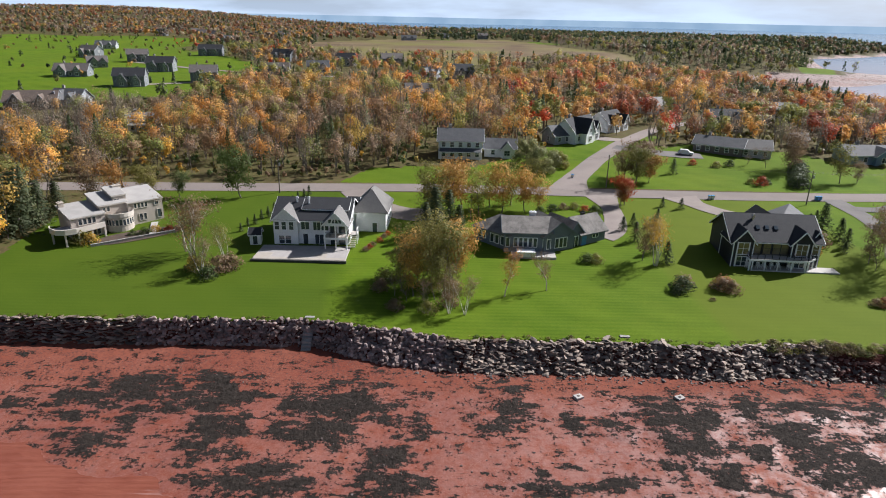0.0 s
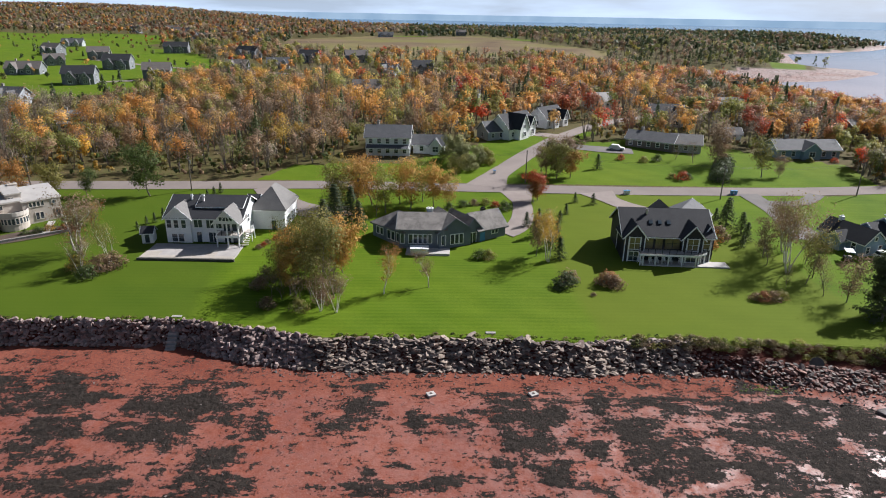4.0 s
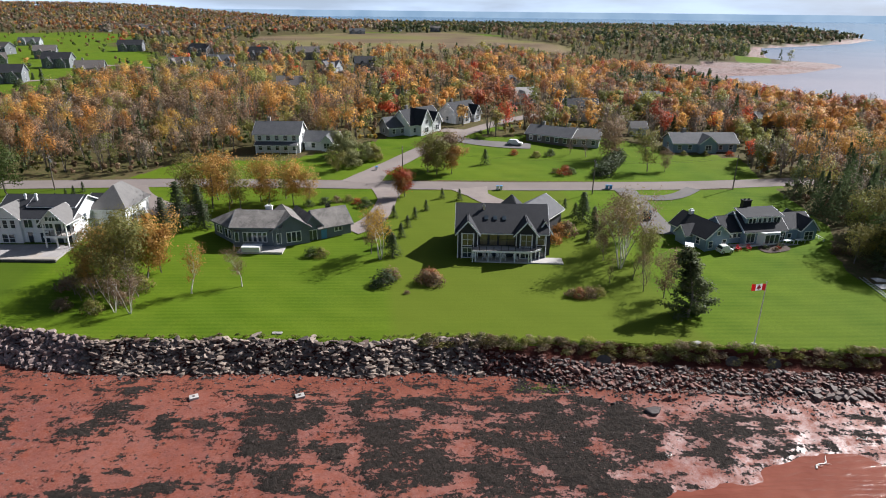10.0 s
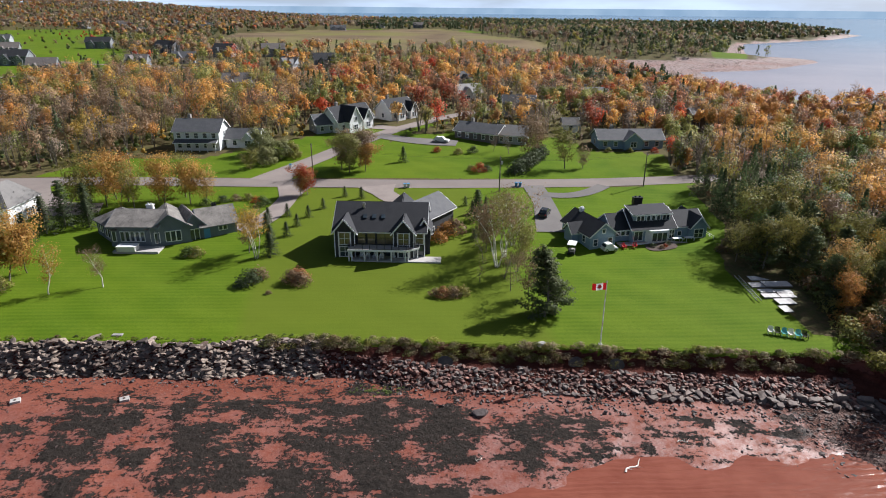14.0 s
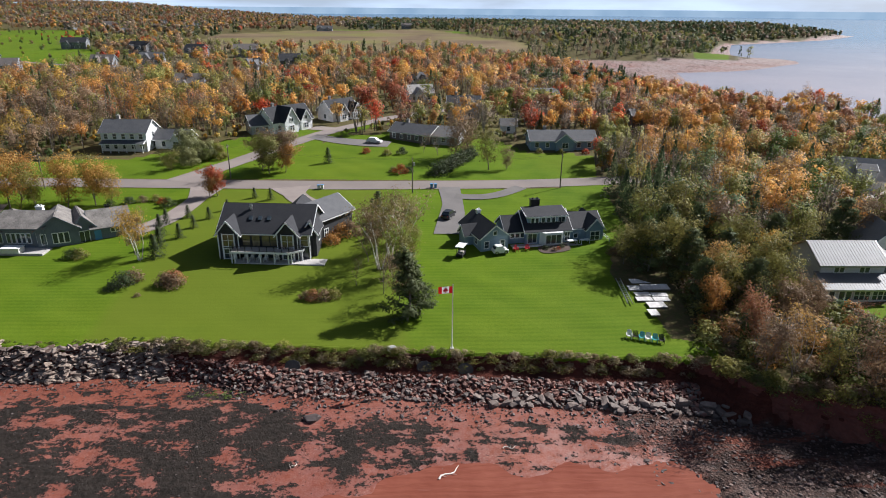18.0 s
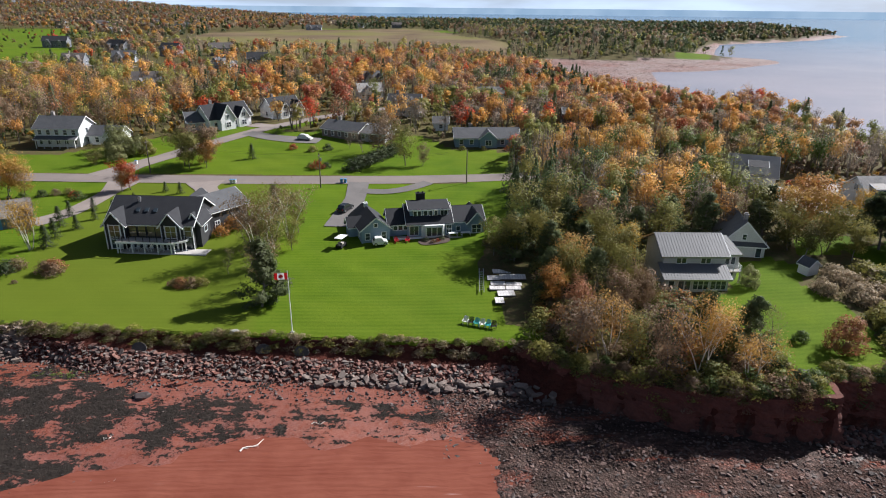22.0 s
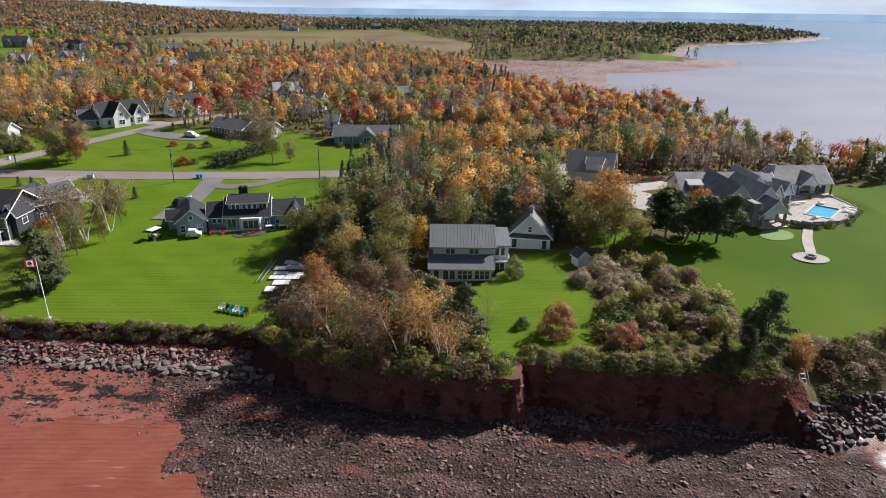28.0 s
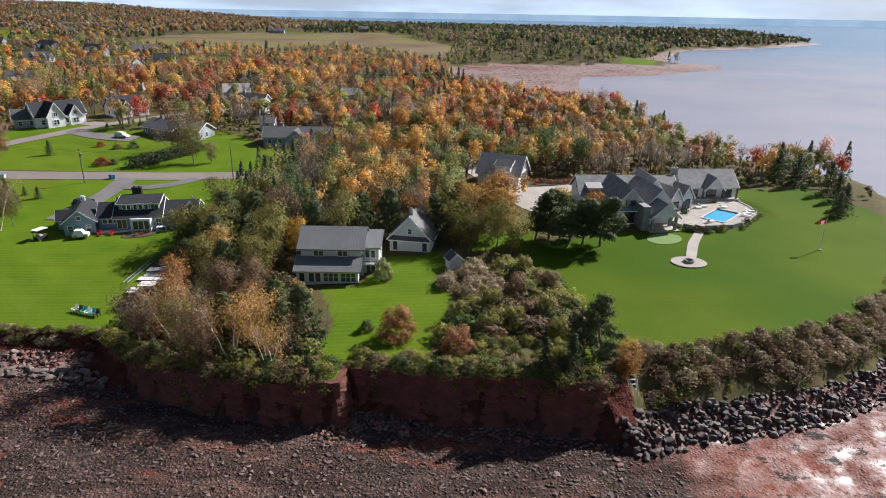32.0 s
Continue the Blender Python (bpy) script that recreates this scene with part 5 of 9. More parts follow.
for x, y, h, kind, hue in ((102.7, 162, 10, "sparse", "olive"), (107.1, 162, 5.5, "sparse", "brown"), (48.3, 157.6, 10.6, "full", "olive"), (46, 160, 9.5, "sparse", "brown"), (50, 163, 10.5, "full", "brown"), (45.5, 164, 6, "sparse", "brown"),
                           (52, 158.5, 7.5, "full", "orange"), (22.3, 175.1, 8.4, "bush", "willow"), (25, 170, 7.6, "bush", "willow"), (29, 170.5, 6.2, "bush", "willow"), (31.5, 171.5, 5.2, "bush", "olive"), (26.5, 164.5, 5.6, "bush", "willow"),
                           (23, 160.5, 5.5, "round", "olive"), (94, 172, 11, "sparse", "brown"), (98, 176, 10, "sparse", "brown"), (90, 176, 7, "bare", "brown"), (86, 179, 6, "bare", "brown")):
    plant(kind, hue, x, y, h, 1.0, "beside the side road")
for i in range(9):
    plant("shrub", "dark", 89.5 + 1.15 * i, 157 + 2.3 * i, 3.4, 1.15, "clipped in a long hedge", "dark hedge on the lawn")
for x, y, h, hue in ((80.5, 158.5, 2.6, "red"), (82.5, 159.5, 1.8, "dark"), (78.5, 160, 1.6, "olive"), (76, 176, 2, "olive"), (80, 177, 2.2, "dark"), (70, 178, 1.8, "red"), (118, 178.5, 1.5, "olive"), (124, 178, 1.5, "olive"), (131, 178, 1.6, "red")):
    plant("shrub", hue, x, y, h, 1.1, "on the lawn north of the road")

# trees and thicket on the point
SHORE_TREES = [(133.2, 71.2, 8.8, "birch_clump", "amber"), (142.8, 65.5, 9.4, "birch_clump", "amber"), (147.9, 63.4, 7.4, "birch_clump", "amber"), (145, 68.7, 8.6, "birch_clump", "amber"),
    (151.3, 71.3, 8.8, "pine", "dark"), (153.5, 70, 6.5, "bare", "brown"), (149.5, 67, 6.5, "bare", "brown"), (138.5, 67.5, 6.5, "bare", "brown"),
    (129, 73, 6.5, "bare", "brown"), (129, 70.6, 8, "sparse", "brown"), (131.6, 69.4, 7.5, "bare", "brown"), (138.6, 65.2, 8.2, "sparse", "brown"), (140.6, 65, 7.6, "bare", "russet"), (135, 68.4, 7, "sparse", "olive"), (136, 74, 7, "bare", "brown"), (140, 72.5, 7.5, "pine", "dark"), (131, 77, 7, "full", "russet"),
    (128.5, 79, 5.5, "bare", "brown"), (147, 74, 8, "pine", "dark"), (143, 76, 8, "bare", "russet"), (137, 80, 7, "full", "brown"),
    (141.5, 82, 6.5, "full", "brown"), (133, 82.5, 8, "bare", "olive"), (128, 84, 6.5, "full", "orange"), (131, 88, 8, "full", "olive"),
    (136, 88, 8.5, "pine", "dark"), (140.5, 88, 8, "full", "olive")]
MIDDLE_TREES = [(129.5, 89.5, 8, "pine", "dark"), (131, 94, 8, "full", "amber"), (130.5, 101, 9.5, "full", "olive"), (135, 97, 9, "pine", "dark"),
    (139, 95, 9, "full", "olive"), (143.5, 99.6, 7, "full", "yellow"), (139, 103, 9, "full", "olive"), (129, 98.5, 9, "pine", "dark"),
    (124.5, 101.5, 9.5, "pine", "dark"), (121.2, 104.5, 7, "sparse", "olive"), (124, 103, 9, "full", "olive"), (128.5, 107, 10, "pine", "dark"),
    (134, 107, 10, "pine", "dark"), (140, 109, 10, "full", "brown"), (146, 105, 9, "pine", "dark"), (150, 103, 8, "sparse", "olive"),
    (127, 113, 10, "sparse", "olive"), (133, 115, 11, "sparse", "olive"), (153, 108, 9, "pine", "dark"), (158, 107, 10, "pine", "dark"),
    (163, 107, 9, "sparse", "brown"), (168, 104, 9, "pine", "dark")]
INNER_TREES = [(172, 102, 9, "full", "olive"), (177.4, 109.7, 11.5, "full", "orange"), (175, 105, 10, "full", "amber"), 
    (178, 101, 9, "full", "olive"), (173, 98.5, 6.5, "full", "olive"),
    (179.5, 106, 10.5, "full", "amber"), (176, 99, 7, "bare", "brown"), (180, 97, 6.5, "full", "moss"),
    (170, 111, 10, "pine", "dark"), (188, 64.8, 9.0, "pine", "dark"), (185.5, 63, 7, "pine", "dark"),
    (180.5, 61, 4.8, "spruce", "dark"), (183.5, 60.5, 5.5, "spruce", "dark"), (191, 62.5, 5.0, "full", "amber"), (189.8, 61.2, 4.2, "full", "orange"),
    (193, 64.5, 3.6, "full", "brown")]
for x, y, h, kind, hue in SHORE_TREES + MIDDLE_TREES + INNER_TREES:
    plant(kind, hue, x, y, h, 0.95, "on the wooded point", "trees on the point")
for x, y, h in ((187, 101, 9.2), (190, 100.4, 9), (193, 101.5, 8.6), (196, 100.8, 9.4), (191.5, 104, 8.8), (185, 103.5, 8)):
    plant("tall_pine", "dark", x, y, h + 1.0, 1.1, "beside the large house", "pines by the large house")
plant("sparse", "yellow", 190.5, 113.5, 6.5, 0.9, "on the paved forecourt")
plant("full", "orange", 197, 113.8, 6.2, 0.85, "beside the large house")
plant("bush", "russet", 162.8, 70.0, 5.2, 1.05, "on the small lawn")
plant("bush", "willow", 159.3, 89.0, 4.0, 0.85, "beside the grey house")
plant("bush", "green", 158.6, 72.5, 1.8, 1.3, "on the small lawn")
for x, y, h, hue in ((246.4, 116.8, 5.5, "dark"), (249, 119, 6, "dark"), (251, 122.5, 5.5, "dark"), (252, 127, 6.5, "dark"), (253, 132, 7.5, "dark"), (249, 138, 8, "dark"), (246, 141, 8, "dark")):
    plant("spruce", hue, x, y, h, 1.1, "at the far lawn edge")
rng = random.Random(9)
THICKET = [(167, 60.5), (178, 60), (183, 64), (187, 74), (186, 84), (181, 92), (172, 92), (168, 87), (172, 79), (169, 70)]
plant("bush", "russet", 170.6, 65.6, 4.2, 1.1, "in the dense thicket")
for x, y, h, hue, wide in ((175, 76, 5.0, "olive", 0.9), (179, 79, 5.6, "brown", 0.8), (182.5, 74, 4.6, "olive", 0.9), (170.5, 74, 3.6, "olive", 0.9), (184, 82, 4.6, "brown", 0.9), (178, 72, 3.8, "moss", 0.9), (181, 87, 5, "olive", 0.8),
                           (183.5, 69, 3.6, "moss", 0.9), (174.5, 70.5, 3.2, "olive", 1.0)):
    plant("bush", hue, x, y, h, wide, "in the dense thicket", "thicket on the point")
n = 0
while n < 170:
    x, y = rng.uniform(165, 188), rng.uniform(59, 93)
    if inside(x, y, THICKET):
        reed = y > 79 and x < 178
        low = y < 69
        hue = "straw" if reed else rng.choice(("moss", "moss", "green", "moss", "olive")) if low else rng.choice(("olive", "moss", "moss", "brown", "green"))
        plant("shrub", hue, x, y, rng.uniform(1.8, 2.5) if reed else rng.uniform(0.8, 1.5) if low else rng.uniform(1.8, 3.0), 1.3 if not reed else 1.0, "in the dense thicket", "thicket on the point")
        n += 1
for i in range(84):
    u = i / 83
    k = u * 8
    x, y = 125 + 62 * u + rng.gauss(0, 0.5), 0
    y = float(interp(x, [125, 131, 139, 147, 154, 158, 168, 177, 185, 190], [71.4, 67.2, 63.4, 61.8, 61.0, 64.8, 61.8, 61.2, 59.8, 63.4])) + rng.uniform(-0.6, 1.3)
    if 155.6 < x < 157.8:
        continue
    plant("shrub", rng.choice(("moss", "olive", "moss", "green", "brown")), x, y, rng.uniform(0.9, 2.0), 1.25, "overhanging the red cliff", "shrubs on the cliff edge")
def scrub(name, spots, label, share_kept=0.5):
    """Low growth that nobody could count, as one thing."""
    V, T, N = [], [], []
    srs = np.random.RandomState(len(spots))
    for x, y, h, wide, hue in spots:
        _, crown, _ = plant_rng.choice(PLANTS["shrub"])
        leaves = crown[0].reshape(-1, 3, 6)
        leaves = leaves[srs.rand(len(leaves)) < share_kept]
        mid = leaves[:, :, :3].mean(1, keepdims=True)
        v = (mid + (leaves[:, :, :3] - mid) * 1.25).reshape(-1, 3)
        V.append(v * np.array([h / 2 * wide, h / 2 * wide, h / 2]) + np.array([x, y, height_at(x, y)]))
        N.append(leaves[:, :, 3:].reshape(-1, 3))
        T.append(np.repeat(np.array(plant_rng.choice(hue))[None] * plant_rng.uniform(0.8, 1.2), len(v), 0))
    V = np.concatenate(V)
    me = mesh_from(name, V, np.arange(len(V)).reshape(-1, 3), M["woods"], True)
    paint(me, "tint", np.concatenate(T))
    lay_normals(me, np.concatenate(N))
    return tagged(new(name, me), label, "scrub", kind="stuff")


spots = []
for i in range(290):
    x = rng.uniform(192, 244)
    y = float(interp(x, [192, 198, 214, 222, 235, 242], [65.5, 67, 70.5, 74.5, 83, 92])) - rng.uniform(0.0, 5.4)
    spots.append((x, y, rng.uniform(0.6, 1.7), 1.3, rng.choice((STRAW, BROWN, OLIVE, STRAW, BROWN))))
scrub("bank_scrub", spots, "brown and olive scrub on the bank above boulders")
spots = []
for i in range(190):
    x = rng.uniform(-64, 50)
    y = float(interp(x, [-64, -43, -19, -9, 2, 21, 37, 50], [82.3, 82.6, 83.2, 81, 78.7, 79.4, 78.6, 80])) + rng.uniform(0.1, 0.7)
    spots.append((x, y, rng.uniform(0.12, 0.4), 1.6, rng.choice((OLIVE, BROWN, OLIVE, GREEN))))
for i in range(420):
    x = rng.uniform(46, 124)
    y = float(interp(x, [46, 49, 61, 83, 103, 124], [80, 80, 79, 77.4, 76.3, 74.4])) - rng.uniform(-0.2, 1.3)
    spots.append((x, y, rng.uniform(0.25, 0.85), 1.9, rng.choice((STRAW, OLIVE, MOSS, MOSS, STRAW, BROWN))))
for i in range(260):
    x = rng.uniform(124, 190)
    y = float(interp(x, [124, 126.5, 131, 139, 147, 154.6, 156.2, 157, 160.5, 168, 177, 184.5, 187, 190], [72.2, 69.6, 66.4, 62.6, 61, 60.2, 60.7, 64, 63, 61, 60.5, 58.9, 58.8, 63])) - rng.uniform(-0.6, 0.55)
    if 155.9 < x < 157.6:
        continue
    spots.append((x, y, rng.uniform(0.5, 1.3), 1.4, rng.choice((OLIVE, MOSS, BROWN, GREEN, OLIVE))))
scrub("bank_tufts", spots, "dry grass and scrub overhanging the eroding banks", 0.35)

spots = []
POINT_SCRUB = [(124.5, 76), (127, 72.5), (133, 68.5), (141, 63.8), (148, 60), (154, 60), (153, 68), (151, 76), (146, 86), (143, 97), (132, 100), (127, 96), (126, 86)]
while len(spots) < 260:
    x, y = rng.uniform(122, 155), rng.uniform(59, 100)
    if inside(x, y, POINT_SCRUB):
        spots.append((x, y, rng.uniform(0.8, 3.0), 1.15, rng.choice((BROWN, OLIVE, BROWN, GREEN, DARK, OLIVE, ORANGE))))
scrub("undergrowth", spots, "tangled brown and olive undergrowth on the point")

# ---- woods ----
CLEAR = [(-32, 117, 16), (-14, 124, 9), (4, 177, 13), (16, 182, 8), (37, 200, 8), (44, 207, 12), (57, 226, 10), (85, 189, 13), (125, 183, 13), (-97, 204, 8), (-88, 237, 7), (151, 94, 10), (163, 103, 8), (181, 138, 9),
         (205, 122, 16), (222, 128, 14), (150, 94, 9), (196, 131, 9), (-150, 240, 10), (99, 226, 8), (112, 204, 7), (131, 250, 7), (-128, 332, 11), (160, 150, 8), (-99, 372, 10), (-80, 394, 10), (-72, 443, 10), (-39, 449, 11), (-123, 472, 12), (9, 366, 8), (-12, 363, 8), (81, 293, 10), (-12, 268, 9), (84, 262, 8), (-55, 878, 16), (49, 975, 14)]


def woods(name, seed, count, box, hues, quads_n, size, tall, label, keep=None, gap=0.0, trunks=True, shore_gap=3.0, on_lawn=False):
    """Many trees as one thing: crowns and trunks, set by chance outside lawns, roads and clearings."""
    rs = np.random.RandomState(seed)
    x, y = rs.uniform(box[0], box[1], count), rs.uniform(box[2], box[3], count)
    lawn, field = zones(x, y)
    ok = ((lawn > 0.5) if on_lawn else (lawn < 0.5)) & (field < 0.5) & (line_distance(x, y, ROAD) > 5.5) & (line_distance(x, y, LANE) > 6)
    ok &= inside(x, y, COAST + BAY) & (line_distance(x, y, COAST + BAY) > shore_gap)
    for cx, cy, r in CLEAR:
        ok &= np.hypot(x - cx, y - cy) > r
    if keep is not None:
        ok &= keep(x, y)
    x, y = x[ok], y[ok]
    if gap:
        taken, cells = [], set()
        for i in range(len(x)):
            c = (int(x[i] / gap), int(y[i] / gap))
            if c not in cells:
                cells.add(c)
                taken.append(i)
        x, y = x[taken], y[taken]
    z = terrain(x, y)[0]
    n = len(x)
    prob = np.array([h[1] for h in hues], float)
    # neighbouring trees often share a hue
    pull = np.stack([prob[k] * np.exp(7.0 * (cloudy(x, y, 26.0, 2, seed * 31 + k) - 0.5)) for k in range(len(hues))], 1)
    which = [rs.choice(len(hues), p=w / w.sum()) for w in pull]
    flow = cloudy(x, y, 28.0, 2, seed)
    CV, TV, TINT, NORM = [], [], [], []
    for i in range(n):
        hue, _, form = hues[which[i]]
        h = rs.uniform(*tall) * (0.85 + 0.3 * flow[i])
        near = y[i] < 205 and quads_n > 200
        q = int((quads_n if form != "thin" else quads_n * 0.6) * (1.5 if near else 0.85))
        if form == "cone":
            u = rs.rand(q) ** 1.25
            a = rs.rand(q) * 6.28
            tier = 0.75 + 0.25 * np.abs(np.sin(u * 22 + a))
            r = h * 0.26 * (1 - u) * np.sqrt(rs.uniform(0.3, 1, q)) * tier + 0.1
            c = np.stack([r * np.cos(a), r * np.sin(a), h * (0.06 + 0.94 * u)], 1)
            lie = np.stack([np.cos(a), np.sin(a), np.full(q, 0.45)], 1)
        else:
            k = 8
            d0 = rs.normal(0, 1, (k, 3))
            d0 /= np.linalg.norm(d0, axis=1, keepdims=True)
            wide = h * rs.uniform(0.17, 0.29)
            lump = d0 * np.array([wide, wide, 0.28 * h]) * rs.uniform(0.35, 1.0, (k, 1)) + np.array([0, 0, 0.62 * h])
            w = rs.randint(0, k, q)
            d = rs.normal(0, 1, (q, 3))
            d /= np.linalg.norm(d, axis=1, keepdims=True)
            d[:, 2] = np.abs(d[:, 2]) * np.where(rs.rand(q) < 0.7, 1, -1)
            puff = h * rs.uniform(0.11, 0.19, k)[w][:, None]
            c = lump[w] + d * puff * rs.uniform(0.35, 1.15, (q, 1)) * (1.3 if form == "thin" else 1.0)
            lie = d * 0.6 + 1.1 * (c - (0, 0, 0.5 * h)) / (0.35 * h)
        lie /= np.linalg.norm(lie, axis=1, keepdims=True)
        nrm = rs.normal(0, 0.42, (q, 3)) + (0, 0, 0.2) + lie
        nrm /= np.linalg.norm(nrm, axis=1, keepdims=True)
        face = nrm * 0.28 + lie
        face /= np.linalg.norm(face, axis=1, keepdims=True)
        e1 = np.cross(nrm, rs.normal(0, 1, (q, 3)))
        e1 /= np.linalg.norm(e1, axis=1, keepdims=True)
        e2 = np.cross(nrm, e1)
        s = size * rs.uniform(0.55, 1.2, (q, 1)) * (0.6 if form == "thin" else 1.0) * (0.78 if near else 1.08)
        b = c + (x[i], y[i], z[i])
        CV.append(np.stack([b - e1 * s * 0.55 - e2 * s * 0.4, b + e1 * s * 0.55 - e2 * s * 0.25, b - e1 * s * 0.05 + e2 * s * 0.65], 1).reshape(-1, 3))
        NORM.append(np.repeat(face, 3, 0))
        base = np.array(random.Random(seed * 9999 + i).choice(hue)) * rs.uniform(*((1.1, 1.7) if quads_n > 80 else (0.85, 1.3)))
        TINT.append(np.repeat(base[None], q * 3, 0))
        if trunks and form != "cone":
            for b0 in range(3 if form == "thin" else 2):
                lean = rs.normal(0, 0.09, 2) * h
                t = 0.1 + 0.08 * rs.rand()
                p0, p1 = np.array([x[i], y[i], z[i] - 0.2]), np.array([x[i] + lean[0], y[i] + lean[1], z[i] + h * rs.uniform(0.75, 0.98)])
                for ax in ((t, 0, 0), (0, t, 0)):
                    ax = np.array(ax)
                    TV.append(np.stack([p0 - ax, p0 + ax, p1 + ax * 0.3, p1 - ax * 0.3]))
                for k in range(7 if form == "thin" else 2):
                    f0 = rs.uniform(0.3, 0.85)
                    s0 = p0 + (p1 - p0) * f0
                    s1 = s0 + np.array([rs.normal(0, 0.17), rs.normal(0, 0.17), rs.uniform(0.1, 0.3)]) * h * (1.1 - 0.5 * f0)
                    ax = np.array([0.045, -0.02, 0])
                    TV.append(np.stack([s0 - ax, s0 + ax, s1 + ax * 0.25, s1 - ax * 0.25]))
    top = tagged(new(name), label, "woods", kind="stuff")
    cv = np.concatenate(CV)
    me = mesh_from("crowns", cv, np.arange(len(cv)).reshape(-1, 3), M["woods"], True)
    paint(me, "tint", np.concatenate(TINT))
    lay_normals(me, np.concatenate(NORM))
    crown_ob = new("crowns", me)
    crown_ob.parent = top
    tagged(crown_ob, kind="stuff")
    if TV:
        tv = np.concatenate(TV)
        t_ob = new("trunks", mesh_from("trunks", tv, np.arange(len(tv)).reshape(-1, 4), M["pale_bark"]))
        t_ob.parent = top
        tagged(t_ob, kind="stuff")
    return n


M["pale_bark"] = rock_material("pale_bark", [(0.14, 0.115, 0.095), (0.36, 0.31, 0.26), (0.22, 0.19, 0.155), (0.58, 0.53, 0.46)], 0.9)
MIXED = [(AMBER, 2.2, "round"), (ORANGE, 1.8, "round"), (TWIG, 5.5, "thin"), (OLIVE, 3.0, "round"), (BROWN, 2.6, "round"), (RUSSET, 1.2, "thin"), (YELLOW, 0.5, "round"), (DARK, 0.8, "cone")]
FIRE = [(ORANGE, 2.4, "round"), (RED, 1.1, "round"), (AMBER, 2.2, "round"), (TWIG, 4.0, "thin"), (OLIVE, 3.6, "round"), (RUSSET, 2.4, "round"), (BROWN, 1.5, "thin"), (DARK, 0.7, "cone")]
POINT = [(OLIVE, 3.0, "round"), (TWIG, 1.8, "thin"), (AMBER, 1.2, "round"), (DARK, 2.6, "cone"), (GREEN, 2.6, "round"), (BROWN, 1.2, "thin")]
FARW = [(DARK, 3.5, "cone"), (DARK, 2, "round"), (BROWN, 3, "round"), (OLIVE, 2.5, "round"), (AMBER, 1.2, "round"), (RED, 0.3, "round")]
EDGE = [(DARK, 6, "cone"), (DARK, 3, "round"), (BROWN, 1, "round")]
# rusty hill woods; the pale twig and straw tones put distance haze into the colour
RUSTY = [(RUSSET, 3, "round"), (BROWN, 3, "round"), (AMBER, 2, "round"), (TWIG, 4, "round"), (STRAW, 2, "round"), (DARK, 1.0, "cone"), (OLIVE, 1.5, "round")]
COVE = [(OLIVE, 3.2, "round"), (BROWN, 2.6, "round"), (TWIG, 2.4, "thin"), (MOSS, 0.8, "round"), (DARK, 0.9, "cone")]
GLOOM = [(DARK, 5, "round"), (DARK, 2.5, "cone"), (BROWN, 2.2, "round"), (OLIVE, 1.2, "round")]
W = []
W.append(woods("woods", 1, 1500, (-135, 24, 157, 300), MIXED, 340, 0.51, (8.5, 13), "mixed autumn woods north of the road", gap=4.6, keep=lambda x, y: (x > -100) | (y < 222)))
W.append(woods("woods", 2, 300, (-150, -76, 86, 157), MIXED, 340, 0.55, (8, 13), "mixed autumn woods west of the houses", keep=lambda x, y: x < -80, gap=4.6))
W.append(woods("woods", 3, 1600, (22, 170, 185, 420), FIRE, 290, 0.6, (7.5, 11.0), "fiery autumn woods beyond the side road", gap=5.0))
W.append(woods("woods", 4, 1700, (118, 285, 141, 330), FIRE, 310, 0.565, (6.5, 9.3), "orange autumn woods above the bay", gap=4.7))
W.append(woods("woods", 5, 900, (120, 205, 84, 166), POINT, 370, 0.5, (8, 12), "dense woods between two houses", keep=lambda x, y: (x > 126) & (y > 106) & ((x < 172) | (y > 144)), gap=3.6))
W.append(woods("woods", 6, 1700, (-330, 170, 300, 560), FIRE + COVE, 120, 0.82, (7, 11), "distant mixed woods and hedgerows", keep=lambda x, y: (x > -112) | (y > 420), gap=5.6))
W.append(woods("woods", 7, 3600, (-190, 520, 480, 900), COVE, 84, 1.15, (7, 12), "distant woods round the brown field", gap=6.5, keep=lambda x, y: (y < 600) | (x > 130)))
W.append(woods("woods", 8, 8000, (-1100, -40, 640, 1900), RUSTY, 32, 2.55, (7, 11), "far rust-coloured woods on the hill", gap=9.0, trunks=False, shore_gap=4))
W.append(woods("woods", 17, 6000, (-40, 900, 880, 1500), GLOOM, 32, 2.45, (7, 11), "far dark woods along the horizon", gap=8.5, trunks=False, shore_gap=4))
W.append(woods("woods", 9, 800, (-700, -100, 240, 900), FARW, 100, 1.1, (7, 12), "scattered trees among far houses", gap=14.0, keep=lambda x, y: x < -100, trunks=False))
W.append(woods("woods", 18, 60, (128, 178, 284, 312), EDGE, 220, 0.7, (8, 11), "row of dark conifers above the bay", gap=4.0))
UNDER = [(OLIVE, 3, "round"), (BROWN, 4, "round"), (GREEN, 2, "round"), (YELLOW, 0.8, "round"), (DARK, 0.7, "round")]
W.append(woods("woods", 12, 3000, (-135, 30, 153, 270), UNDER, 60, 0.5, (1.6, 3.6), "brown and green undergrowth of the woods", gap=3.2, trunks=False))
W.append(woods("woods", 13, 2600, (60, 260, 152, 270), UNDER, 54, 0.52, (1.6, 3.4), "brown and green undergrowth by the bay", gap=3.4, trunks=False))
W.append(woods("woods", 16, 600, (184, 262, 128, 160), UNDER, 80, 0.42, (1.4, 3.0), "brown undergrowth behind the large house", gap=2.4, trunks=False))
W.append(woods("woods", 14, 700, (124, 205, 100, 160), UNDER, 80, 0.42, (1.4, 3.2), "olive undergrowth between the houses", gap=2.6, trunks=False, keep=lambda x, y: (x < 174) | (y > 144)))
